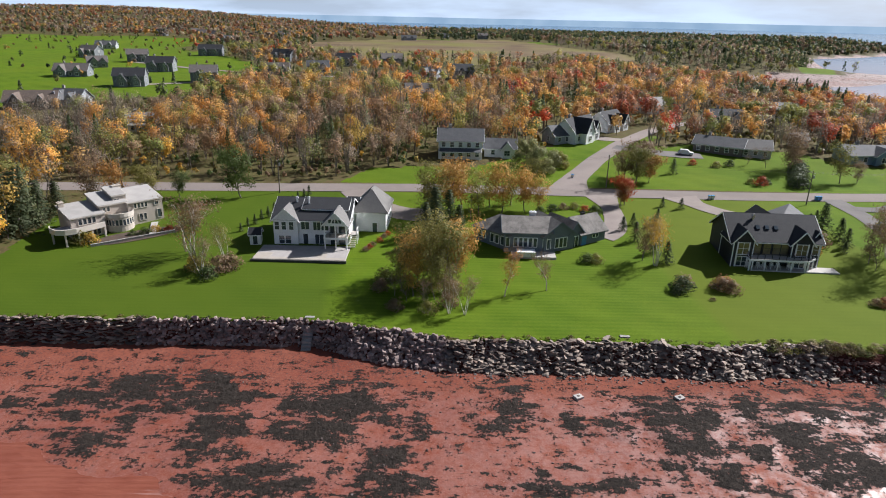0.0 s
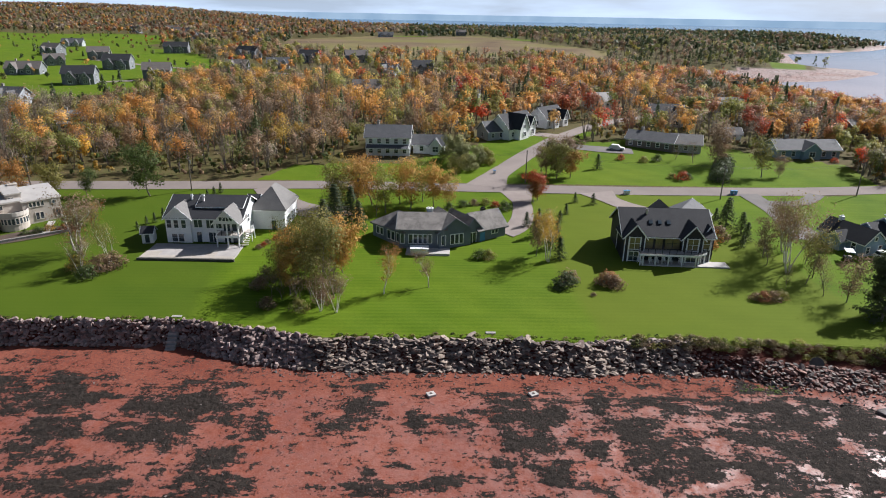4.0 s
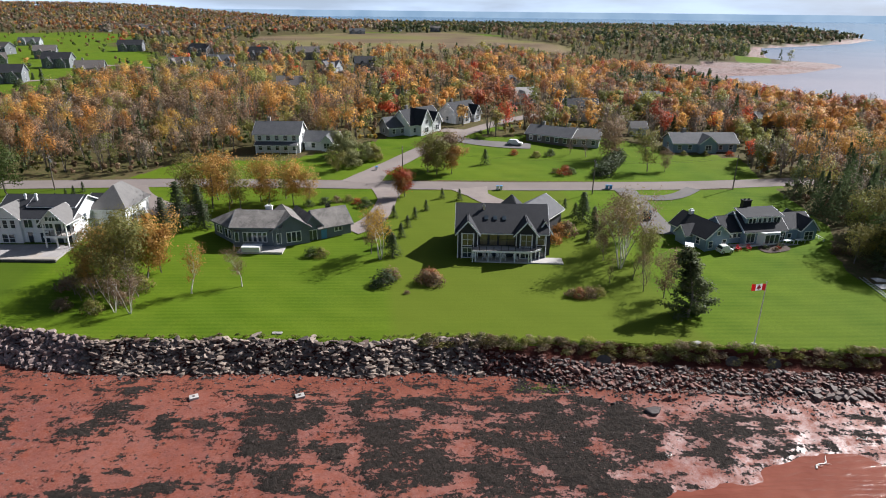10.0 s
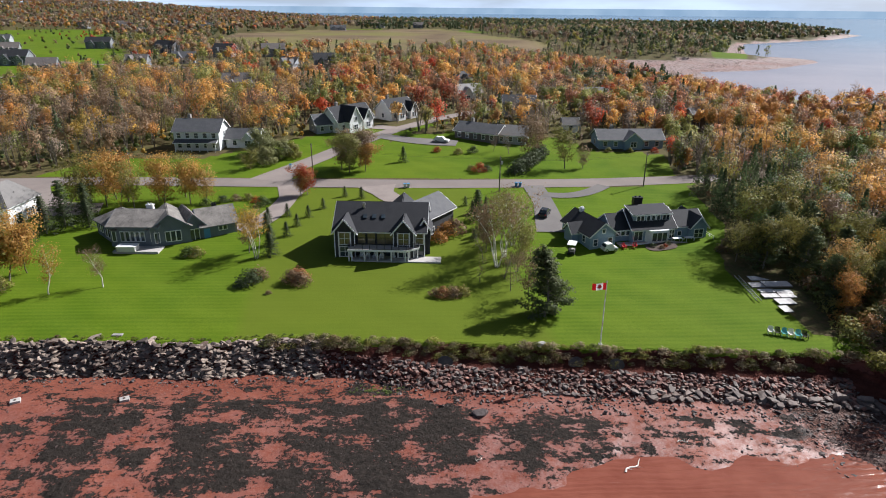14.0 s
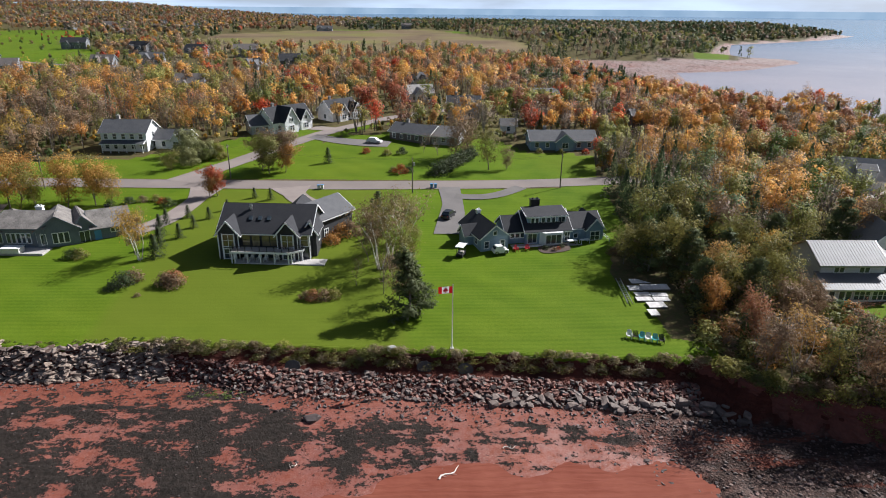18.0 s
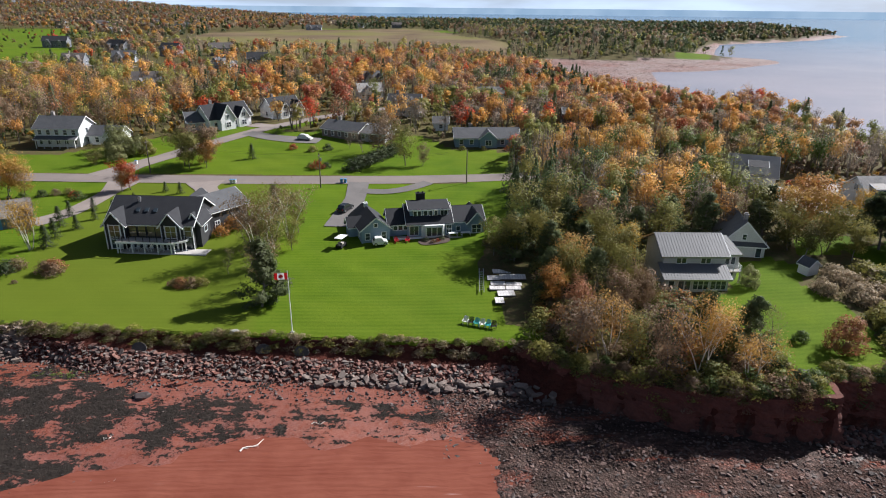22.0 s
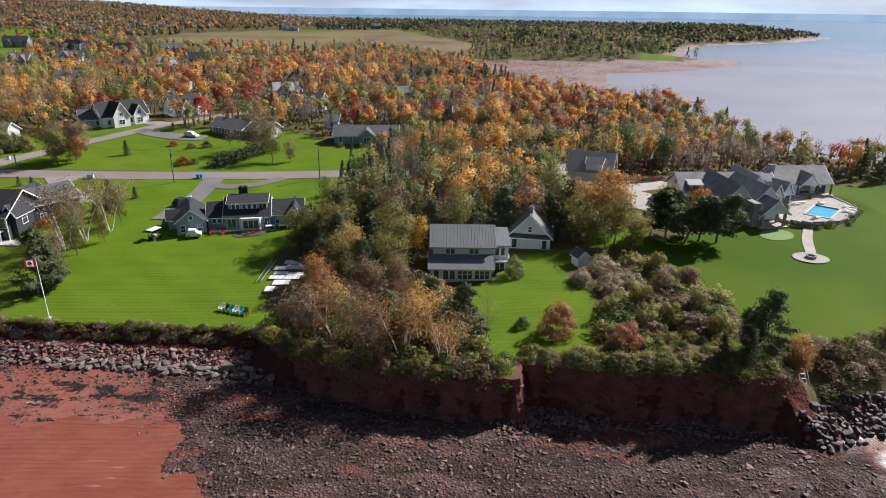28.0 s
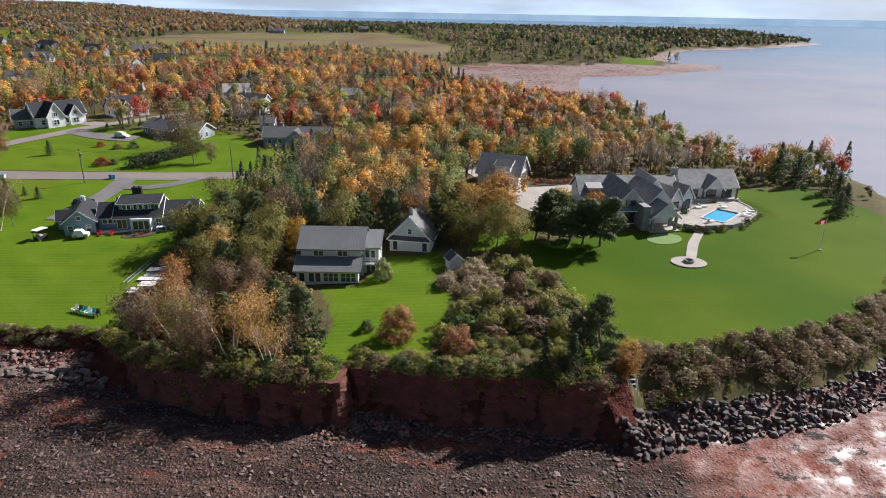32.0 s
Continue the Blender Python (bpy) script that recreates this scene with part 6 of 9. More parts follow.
W.append(woods("woods", 11, 420, (-560, -110, 240, 900), FARW, 60, 0.9, (2.5, 7), "garden trees on the far lawns", gap=12.0, trunks=False, on_lawn=True))
W.append(woods("woods", 15, 2600, (170, 900, 690, 1340), [(DARK, 6, "round"), (BROWN, 2.5, "round"), (DARK, 1.5, "cone")], 24, 3.4, (7, 11), "dark conifers along the far headland", gap=8.0, trunks=False))
W.append(woods("woods", 10, 260, (120, 420, 560, 720), EDGE, 70, 1.3, (9, 13), "dark conifers round the far cove", gap=7.0))
print("woods", W)

# ---- building kit ----
def part(name, bm, material, parent, label="", at=None):
    """Links a bmesh as one mesh under a thing or a part."""
    me = bpy.data.meshes.new(name)
    bm.to_mesh(me)
    bm.free()
    me.materials.append(material)
    ob = new(name, me)
    ob.parent = parent
    if at is not None:
        ob.matrix_local = at
    return tagged(ob, label) if label else ob


def share(name, me, parent, at, label=""):
    ob = new(name, me)
    ob.parent = parent
    ob.matrix_local = at
    return tagged(ob, label) if label else ob


def box(bm, x0, x1, y0, y1, z0, z1):
    vs = [bm.verts.new(p) for p in ((x0, y0, z0), (x1, y0, z0), (x1, y1, z0), (x0, y1, z0), (x0, y0, z1), (x1, y0, z1), (x1, y1, z1), (x0, y1, z1))]
    for f in ((0, 3, 2, 1), (4, 5, 6, 7), (0, 1, 5, 4), (1, 2, 6, 5), (2, 3, 7, 6), (3, 0, 4, 7)):
        bm.faces.new([vs[i] for i in f])


def beam(bm, a, b, w, h):
    """A bar from a to b, w wide and h high."""
    a, b = Vector(a), Vector(b)
    d = (b - a).normalized()
    side = Vector((0, 0, 1)).cross(d)
    side = side.normalized() if side.length > 1e-4 else Vector((1, 0, 0))
    up = d.cross(side).normalized()
    c = []
    for p in (a, b):
        for s, u in ((-1, -1), (1, -1), (1, 1), (-1, 1)):
            c.append(bm.verts.new(p + side * (s * w / 2) + up * (u * h / 2)))
    for f in ((0, 1, 2, 3), (7, 6, 5, 4), (0, 4, 5, 1), (1, 5, 6, 2), (2, 6, 7, 3), (3, 7, 4, 0)):
        bm.faces.new([c[i] for i in f])


def slab(bm, pts, thick):
    """A plate with its underside on the points, raised along its normal."""
    pts = [Vector(p) for p in pts]
    n = (pts[1] - pts[0]).cross(pts[-1] - pts[0]).normalized()
    if n.z < 0:
        pts.reverse()
        n = -n
    lo = [bm.verts.new(p) for p in pts]
    hi = [bm.verts.new(p + n * thick) for p in pts]
    bm.faces.new(hi)
    bm.faces.new(lo[::-1])
    k = len(pts)
    for i in range(k):
        j = (i + 1) % k
        bm.faces.new((lo[i], lo[j], hi[j], hi[i]))


def prism(bm, ring, z0, z1):
    lo = [bm.verts.new((x, y, z0)) for x, y in ring]
    hi = [bm.verts.new((x, y, z1)) for x, y in ring]
    bm.faces.new(hi)
    bm.faces.new(lo[::-1])
    k = len(ring)
    for i in range(k):
        j = (i + 1) % k
        bm.faces.new((lo[i], lo[j], hi[j], hi[i]))


def building(name, x, y, label, category="house", z=None, group=""):
    ob = new(name)
    ob.empty_display_size = 1
    ob.matrix_world = pose(x, y, height_at(x, y) if z is None else z)
    return tagged(ob, label, category, group)


def local(h, x, y, yaw, z=0.0):
    """A plan place in the frame of the house."""
    return pose(x - h.matrix_basis.translation.x, y - h.matrix_basis.translation.y, z, 0, 0, yaw)


def wing(h, at, L, D, eave, ridge, wall, roof, trim, style="x", over=0.45, low=-1.2, thick=0.16, seams=0.0):
    """One block of a house: walls from the ground up, roof plates and white edge boards. style: ridge along x or y, hip or shed."""
    bm = bmesh.new()
    if style == "x":
        ring = [(0, low), (D, low), (D, eave), (D / 2, ridge), (0, eave)]
        a = [bm.verts.new((0, p, q)) for p, q in ring]
        b = [bm.verts.new((L, p, q)) for p, q in ring]
    elif style == "y":
        ring = [(0, low), (L, low), (L, eave), (L / 2, ridge), (0, eave)]
        a = [bm.verts.new((p, 0, q)) for p, q in ring]
        b = [bm.verts.new((p, D, q)) for p, q in ring]
    elif style == "shed":
        ring = [(0, low), (D, low), (D, ridge), (0, eave)]
        a = [bm.verts.new((0, p, q)) for p, q in ring]
        b = [bm.verts.new((L, p, q)) for p, q in ring]
    else:
        ring = [(0, low), (D, low), (D, eave), (0, eave)]
        a = [bm.verts.new((0, p, q)) for p, q in ring]
        b = [bm.verts.new((L, p, q)) for p, q in ring]
    bm.faces.new(a)
    bm.faces.new(b[::-1])
    k = len(a)
    for i in range(k):
        j = (i + 1) % k
        bm.faces.new((a[i], b[i], b[j], a[j]))
    bmesh.ops.recalc_face_normals(bm, faces=bm.faces)
    part("wall", bm, wall, h, "", at)
    o = over
    def slab_part(pts):
        bm = bmesh.new()
        slab(bm, pts, thick)
        part("roof_slope", bm, roof, h, "", at)
    def board(p, q, w, t):
        bm = bmesh.new()
        beam(bm, p, q, w * 0.7, t * 0.75)
        part("fascia", bm, trim, h, "", at)
    e = 0.02
    if style == "x":
        m = (ridge - eave) / (D / 2)
        for y0, s in ((0, 1), (D, -1)):
            c = [(-o, y0 - s * o, eave - m * o + e), (L + o, y0 - s * o, eave - m * o + e), (L + o, D / 2, ridge + e), (-o, D / 2, ridge + e)]
            slab_part(c)
            q = [Vector(p) for p in c]
            board(q[0] + Vector((-0.03, -s * 0.05, -0.02)), q[1] + Vector((0.03, -s * 0.05, -0.02)), 0.1, 0.24)
            for i, j, dx in ((0, 3, -0.05), (1, 2, 0.05)):
                board(q[i] + Vector((dx, 0, 0.03)), q[j] + Vector((dx, 0, 0.03)), 0.1, 0.3)
    elif style == "y":
        m = (ridge - eave) / (L / 2)
        for x0, s in ((0, 1), (L, -1)):
            c = [(x0 - s * o, -o, eave - m * o + e), (x0 - s * o, D + o, eave - m * o + e), (L / 2, D + o, ridge + e), (L / 2, -o, ridge + e)]
            slab_part(c)
            q = [Vector(p) for p in c]
            board(q[0] + Vector((-s * 0.05, -0.03, -0.02)), q[1] + Vector((-s * 0.05, 0.03, -0.02)), 0.1, 0.24)
            for i, j, dy in ((0, 3, -0.05), (1, 2, 0.05)):
                board(q[i] + Vector((0, dy, 0.03)), q[j] + Vector((0, dy, 0.03)), 0.1, 0.3)
    elif style == "shed":
        m = (ridge - eave) / D
        c = [(-o, -o, eave - m * o + e), (L + o, -o, eave - m * o + e), (L + o, D + o, ridge + m * o + e), (-o, D + o, ridge + m * o + e)]
        slab_part(c)
        q = [Vector(p) for p in c]
        board(q[0] + Vector((0, -0.05, 0)), q[1] + Vector((0, -0.05, 0)), 0.1, 0.26)
        for i, j, dx in ((0, 3, -0.05), (1, 2, 0.05)):
            board(q[i] + Vector((dx, 0, 0.03)), q[j] + Vector((dx, 0, 0.03)), 0.1, 0.3)
    else:
        r = min(L, D) / 2
        if L >= D:
            p0, p1 = Vector((r, D / 2, ridge)), Vector((L - r, D / 2, ridge))
        else:
            p0, p1 = Vector((L / 2, r, ridge)), Vector((L / 2, D - r, ridge))
        m = (ridge - eave) / r
        c = [Vector((-o, -o, eave - m * o)), Vector((L + o, -o, eave - m * o)), Vector((L + o, D + o, eave - m * o)), Vector((-o, D + o, eave - m * o))]
        if L >= D:
            plates = ((c[0], c[1], p1, p0), (c[2], c[3], p0, p1), (c[1], c[2], p1), (c[3], c[0], p0))
        else:
            plates = ((c[1], c[2], p1, p0), (c[3], c[0], p0, p1), (c[0], c[1], p0), (c[2], c[3], p1))
        for pl in plates:
            slab_part(pl)
        for i in range(4):
            board(c[i] - Vector((0, 0, 0.05)), c[(i + 1) % 4] - Vector((0, 0, 0.05)), 0.1, 0.22)
    if seams:
        span, d0 = L + 2 * o, (D / 2 if style == "x" else D)
        for s in range(int(span / seams) + 1):
            x = -o + 0.03 + s * seams
            for y0, sg in (((0, 1), (D, -1)) if style == "x" else ((0, 1),)):
                m = (ridge - eave) / d0
                n = Vector((0, -m * sg, 1)).normalized() * (thick + 0.02)
                bm = bmesh.new()
                beam(bm, Vector((x, y0 - sg * o, eave - m * o)) + n, Vector((x, y0 + sg * d0, ridge)) + n, 0.05, 0.06)
                part("seam", bm, roof, h, "", at)
    return at


FRAMES = {}


def window(h, at, x, y, z, w, t, facing=0, cols=1, rows=1, trim="white_paint", glass="glass", name="window"):
    """A window on a wall: frame with bars, and its pane. z: the sill's height; facing: 0 south, 90 east, 180 north, 270 west, in the block's frame."""
    key = (w, t, cols, rows, trim, glass)
    if key not in FRAMES:
        b = 0.11
        xs, zs = [-w / 2 - b, -w / 2], [-b, 0.0]
        for c in range(1, cols):
            xs += [-w / 2 + w * c / cols - 0.04, -w / 2 + w * c / cols + 0.04]
        for r in range(1, rows):
            zs += [t * r / rows - 0.025, t * r / rows + 0.025]
        xs, zs = xs + [w / 2, w / 2 + b], zs + [t, t + b]
        bm = bmesh.new()
        g = [[bm.verts.new((u, -0.085, v)) for v in zs] for u in xs]
        for i in range(len(xs) - 1):
            for k in range(len(zs) - 1):
                if i % 2 == 0 or k % 2 == 0:
                    bm.faces.new((g[i][k], g[i + 1][k], g[i + 1][k + 1], g[i][k + 1]))
        made = bmesh.ops.extrude_face_region(bm, geom=bm.faces[:])
        bmesh.ops.translate(bm, vec=(0, 0.085, 0), verts=[q for q in made["geom"] if isinstance(q, bmesh.types.BMVert)])
        bmesh.ops.recalc_face_normals(bm, faces=bm.faces)
        fm = bpy.data.meshes.new("window")
        bm.to_mesh(fm)
        bm.free()
        fm.materials.append(M[trim])
        bm = bmesh.new()
        box(bm, -w / 2, w / 2, -0.035, -0.005, 0, t)
        pm = bpy.data.meshes.new("pane")
        bm.to_mesh(pm)
        bm.free()
        pm.materials.append(M[glass])
        FRAMES[key] = (fm, pm)
    fm, pm = FRAMES[key]
    ob = share(name, fm, h, at @ pose(x, y, z, 0, 0, facing))
    share("pane", pm, ob, Matrix())
    return ob


def row_of_windows(h, at, xs, y, z, w, t, facing=0, **kw):
    for x in xs:
        if facing in (0, 180):
            window(h, at, x, y, z, w, t, facing, **kw)
        else:
            window(h, at, y, x, z, w, t, facing, **kw)


def block(name, h, at, x0, x1, y0, y1, z0, z1, material, label=""):
    bm = bmesh.new()
    box(bm, x0, x1, y0, y1, z0, z1)
    bmesh.ops.bevel(bm, geom=bm.edges, offset=min(0.02, (x1 - x0) / 5, (y1 - y0) / 5, (z1 - z0) / 5), segments=1, affect="EDGES")
    return part(name, bm, material, h, label, at)


def chimney(h, at, x, y, z0, z1, w, d, material):
    bm = bmesh.new()
    box(bm, x - w / 2, x + w / 2, y - d / 2, y + d / 2, z0, z1)
    box(bm, x - w / 2 - 0.08, x + w / 2 + 0.08, y - d / 2 - 0.08, y + d / 2 + 0.08, z1, z1 + 0.14)
    for dx in (-w / 4, w / 4):
        box(bm, x + dx - 0.12, x + dx + 0.12, y - 0.12, y + 0.12, z1 + 0.14, z1 + 0.4)
    return part("chimney", bm, material, h, "", at)


def columns(h, at, places, z0, z1, w=0.22, material=None):
    for x, y in places:
        block("column", h, at, x - w / 2, x + w / 2, y - w / 2, y + w / 2, z0, z1, material or M["white_paint"])


def railing(h, at, pts, z, high=1.0, material=None, gap=1.4, glass=False):
    """Rails along a line of points; the posts are pieces of their own."""
    material = material or M["white_paint"]
    bm = bmesh.new()
    for a, b in zip(pts, pts[1:]):
        a, b = Vector((*a, z)), Vector((*b, z))
        beam(bm, a + Vector((0, 0, high)), b + Vector((0, 0, high)), 0.06, 0.06)
    top = part("railing", bm, material, h, "", at)
    for a, b in zip(pts, pts[1:]):
        a, b = Vector((*a, z)), Vector((*b, z))
        for zz in ((0.12,) if glass else (high * 0.66, high * 0.33, 0.1)):
            bm = bmesh.new()
            beam(bm, a + Vector((0, 0, zz)), b + Vector((0, 0, zz)), 0.05, 0.05)
            part("rail", bm, material, top)
        n = max(1, round((b - a).length / gap))
        for i in range(n + 1):
            p = a.lerp(b, i / n)
            bm = bmesh.new()
            box(bm, p.x - 0.05, p.x + 0.05, p.y - 0.05, p.y + 0.05, z, z + high + 0.05)
            part("post", bm, material, top)
    return top


def gable_trim(h, at, L, eave, ridge, y=-0.03):
    """Crossed timbers in a gable."""
    bm = bmesh.new()
    beam(bm, (L * 0.5, y, ridge - 0.5), (L * 0.5, y, eave + 0.15), 0.14, 0.1)
    beam(bm, (L * 0.22, y, eave + 0.2), (L * 0.78, y, eave + 0.2), 0.1, 0.16)
    beam(bm, (L * 0.3, y, eave + 0.2), (L * 0.5, y, ridge - 0.6), 0.1, 0.12)
    beam(bm, (L * 0.7, y, eave + 0.2), (L * 0.5, y, ridge - 0.6), 0.1, 0.12)
    return part("gable_timber", bm, M["white_paint"], h, "", at)


WHITE = M["white_paint"]

# ---- dark house ----
h = building("house", 52, 107.4, "black-clad two-storey house with white trim and a glazed deck", z=-0.5)
a = local(h, 51.9, 107.8, -3)
wing(h, a, 15.6, 10.5, 4.75, 8.2, M["dark_siding"], M["dark_roof"], WHITE)
for x0 in (0.0, 10.2):
    g = a @ pose(x0, -0.9, 0)
    wing(h, g, 3.6, 5.2, 4.75, 6.9, M["dark_siding"], M["dark_roof"], WHITE, "y", 0.4)
    columns(h, g, ((0.06, -0.06), (0.75, -0.06), (2.85, -0.06), (3.54, -0.06)), -0.3, 4.7, 0.16)
    window(h, g, 1.8, -0.02, 2.4, 1.8, 2.1, 0, 2, 2, "white_paint", "warm_glass")
    window(h, g, 1.8, -0.02, 0.2, 1.7, 1.7, 0, 2, 2)
row_of_windows(h, a, (4.6, 6.3, 8.0, 9.4), -0.02, 2.3, 1.3, 2.1, cols=1, rows=2, trim="black_metal", glass="warm_glass")
row_of_windows(h, a, (4.6, 6.3, 8.0, 9.4, 14.6), -0.02, 0.05, 1.3, 2.0, cols=1, trim="black_metal")
window(h, a, 14.7, -0.02, 2.4, 1.2, 2.0, 0, 1, 2, "white_paint", "warm_glass")
columns(h, a, ((13.9, -0.06), (15.55, -0.06), (15.62, 3.0), (0.02, 5)), -0.3, 4.7, 0.16)
bm = bmesh.new()
prism(bm, [(2.6, -2.6), (12.6, -2.6), (14.6, -1.0), (14.6, 0), (2.6, 0)], 1.85, 2.08)
part("deck", bm, M["deck_wood"], h, "", a)
bm = bmesh.new()
for p, q in zip([(2.55, -0.1), (2.55, -2.66), (12.64, -2.66), (14.66, -1.04)], [(2.55, -2.66), (12.64, -2.66), (14.66, -1.04), (14.66, 0)]):
    beam(bm, (*p, 1.95), (*q, 1.95), 0.1, 0.34)
part("deck_edge", bm, WHITE, h, "", a)
columns(h, a, ((2.7, -2.5), (3.2, -2.5), (5.4, -2.5), (7.6, -2.5), (10.0, -2.5), (12.4, -2.5), (12.9, -2.3), (14.4, -0.9)), -0.3, 1.85, 0.2)
railing(h, a, [(2.6, -0.2), (2.6, -2.6), (12.6, -2.6), (14.6, -1.0)], 2.08, 0.95, M["black_metal"], 1.2, True)
block("terrace", h, a, 3.0, 18.5, -2.6, -0.02, -0.8, 0.06, M["concrete"])
for x0, y0 in ((5.0, 1.9), (6.6, 1.9), (8.2, 1.9)):
    g = a @ pose(x0, 2.0, 6.12, math.degrees(math.atan2(3.45, 5.25)))
    block("skylight", h, g, -0.35, 0.35, 0, 0.9, 0.14, 0.3, M["glass"])
chimney(h, a, 4.6, 4.0, 7.0, 8.1, 0.35, 0.35, M["grey_metal"])
w2 = local(h, 67.2, 113.2, 57)
wing(h, w2, 10.5, 7.5, 4.6, 6.9, M["dark_siding"], M["slate_roof"], WHITE, "x", 0.45)
window(h, w2, 3.0, -0.02, 1.2, 1.0, 1.3, 0, 2, 2)
w3 = local(h, 66.2, 108.2, 0)
wing(h, w3, 2.2, 5.0, 4.6, 6.4, M["dark_siding"], M["dark_roof"], WHITE, "y", 0.35)
window(h, w3, 2.22, 2.5, 2.3, 1.4, 2.0, 90, 1, 2)
wing(h, local(h, 60.5, 116.5, 0), 5.5, 7.5, 4.2, 6.6, M["dark_siding"], M["dark_roof"], WHITE, "y", 0.4)

def armchair(material):
    """Slatted garden chair with a raked back."""
    ob = new("garden_chair")
    tilt = Matrix.Rotation(radians(-8), 4, "X")
    for i in range(5):
        bm = bmesh.new()
        x = -0.24 + 0.12 * i
        beam(bm, (x, 0.22, 0.36), (x * 1.15, 0.5, 0.98 + 0.05 * (2 - abs(i - 2))), 0.1, 0.025)
        part("back_slat", bm, material, ob)
    bm = bmesh.new()
    slab(bm, [(-0.28, -0.3, 0.4), (0.28, -0.3, 0.4), (0.28, 0.28, 0.3), (-0.28, 0.28, 0.3)], 0.03)
    part("seat", bm, material, ob)
    for s in (-1, 1):
        bm = bmesh.new()
        box(bm, s * 0.36 - 0.07, s * 0.36 + 0.07, -0.36, 0.4, 0.56, 0.59)
        part("armrest", bm, material, ob)
        for y in (-0.3, 0.3):
            bm = bmesh.new()
            box(bm, s * 0.33 - 0.03, s * 0.33 + 0.03, y - 0.05, y + 0.05, 0, 0.56)
            part("leg", bm, material, ob)
    return ob


white_chair = tagged(armchair(WHITE), "white slatted garden chair under the deck", "chair", "chairs under the deck")
white_chair.matrix_world = pose(54.6, 106.0, -0.44, 0, 0, 0)
for x in (56.6, 57.6, 58.9, 60.0, 62.0):
    copy_thing(white_chair, pose(x, 106.1 - (x - 54) * 0.05, -0.44, 0, 0, 8 * math.sin(x * 5)))
group_name = "chairs on the shore lawn"
for i, mt in enumerate(("canvas", "rubber", "teal_paint", "canvas", "teal_paint", "rubber")):
    words = {"canvas": "white", "rubber": "black", "teal_paint": "teal"}[mt]
    ch = tagged(armchair(M[mt]), f"{words} slatted garden chair in a row on the lawn", "chair", group_name)
    x, y = 115.3 + 0.78 * i, 80.3 - 0.3 * i
    ch.matrix_world = pose(x, y, height_at(x, y), 0, 0, -15 + 7 * math.sin(i * 3))

# ---- white house ----
h = building("house", -32, 112.8, "white two-storey house with dark roof, dormer and pillared porch", z=-0.3)
a = local(h, -31.9, 112.9, -1)
wing(h, a, 14.0, 11.0, 4.9, 7.6, M["white_siding"], M["dark_roof"], WHITE)
g = a @ pose(0, -0.5, 0)
wing(h, g, 4.6, 5.0, 4.9, 7.0, M["white_siding"], M["grey_roof"], WHITE, "y", 0.4)
row_of_windows(h, g, (0.7, 2.0, 3.4), -0.02, 3.0, 0.8, 1.5, rows=2)
row_of_windows(h, g, (1.5, 2.7), -0.02, 0.3, 1.0, 1.5, rows=2)
row_of_windows(h, a, (5.9,), -0.02, 3.0, 1.5, 1.5, cols=2)
row_of_windows(h, a, (8.1, 9.6), -0.02, 2.9, 1.3, 1.7, cols=2)
row_of_windows(h, a, (8.5,), -0.02, 0.15, 1.6, 1.9, cols=2)
row_of_windows(h, a, (5.9,), -0.02, 0.1, 0.9, 2.0, cols=1, name="door")
d = a @ pose(5.2, 2.2, 0)
wing(h, d, 8.4, 3.2, 6.35, 7.55, M["white_siding"], M["dark_roof"], WHITE, "shed", 0.25, 5.2)
row_of_windows(h, d, (1.0, 2.6, 3.3, 4.0, 5.6, 7.5), -0.02, 5.75, 0.5, 0.45, trim="white_paint")
p = a @ pose(9.9, -2.6, 0)
wing(h, p, 4.3, 4.4, 4.9, 7.1, M["white_siding"], M["grey_roof"], WHITE, "y", 0.4, 4.6)
gable_trim(h, p, 4.3, 4.9, 7.0)
window(h, p, 2.15, -0.04, 5.1, 2.4, 0.8, 0, 4, 1)
columns(h, p, ((0.15, 0.15), (4.15, 0.15), (2.15, 0.15)), -0.5, 4.7, 0.22)
block("deck", h, p, 0, 4.3, 0, 2.5, 2.1, 2.32, M["deck_wood"])
block("deck_edge", h, p, -0.05, 4.35, -0.08, -0.003, 1.95, 2.36, WHITE)
railing(h, p, [(0.1, 0.1), (4.2, 0.1), (4.2, 2.4)], 2.32, 0.95, M["black_metal"], 1.0, True)
row_of_windows(h, a, (11.2, 12.8), -0.02, 2.45, 1.2, 2.0, cols=1)
row_of_windows(h, a, (11.2, 12.8), -0.02, 0.1, 1.2, 1.9, cols=1)
for i in range(7):
    block("step", h, a, 14.3, 15.5, 0.2 - 0.34 * i, 0.55 - 0.34 * i, 1.95 - 0.28 * i, 2.08 - 0.28 * i, M["deck_wood"])
railing(h, a, [(15.5, 2.2), (15.5, 0.3)], 2.1, 1.0)
block("landing", h, a, 14.05, 15.6, 0.6, 2.4, 1.9, 2.1, M["deck_wood"])
columns(h, a, ((15.5, 0.7), (15.5, 2.3)), -0.4, 1.9, 0.16)
chimney(h, a, 3.6, 4.2, 6.6, 7.8, 0.28, 0.28, WHITE)
chimney(h, a, 6.0, 3.6, 6.9, 8.0, 0.3, 0.3, WHITE)
window(h, a, 14.02, 4.0, 3.1, 0.9, 1.4, 90, 1, 2)
window(h, a, 14.02, 7.0, 0.8, 0.9, 1.4, 90, 1, 2)
gar = local(h, -17.9, 119.6, -2)
wing(h, gar, 6.4, 9.6, 4.9, 8.3, M["white_siding"], M["grey_roof"], WHITE, "hip", 0.4)
wing(h, gar @ pose(-1.6, 1.0, 0), 2.2, 6.0, 5.0, 6.4, M["white_siding"], M["dark_roof"], WHITE, "x", 0.2)
window(h, gar, 4.2, -0.02, 0.4, 0.9, 2.0, 0, 1, 1, name="door")
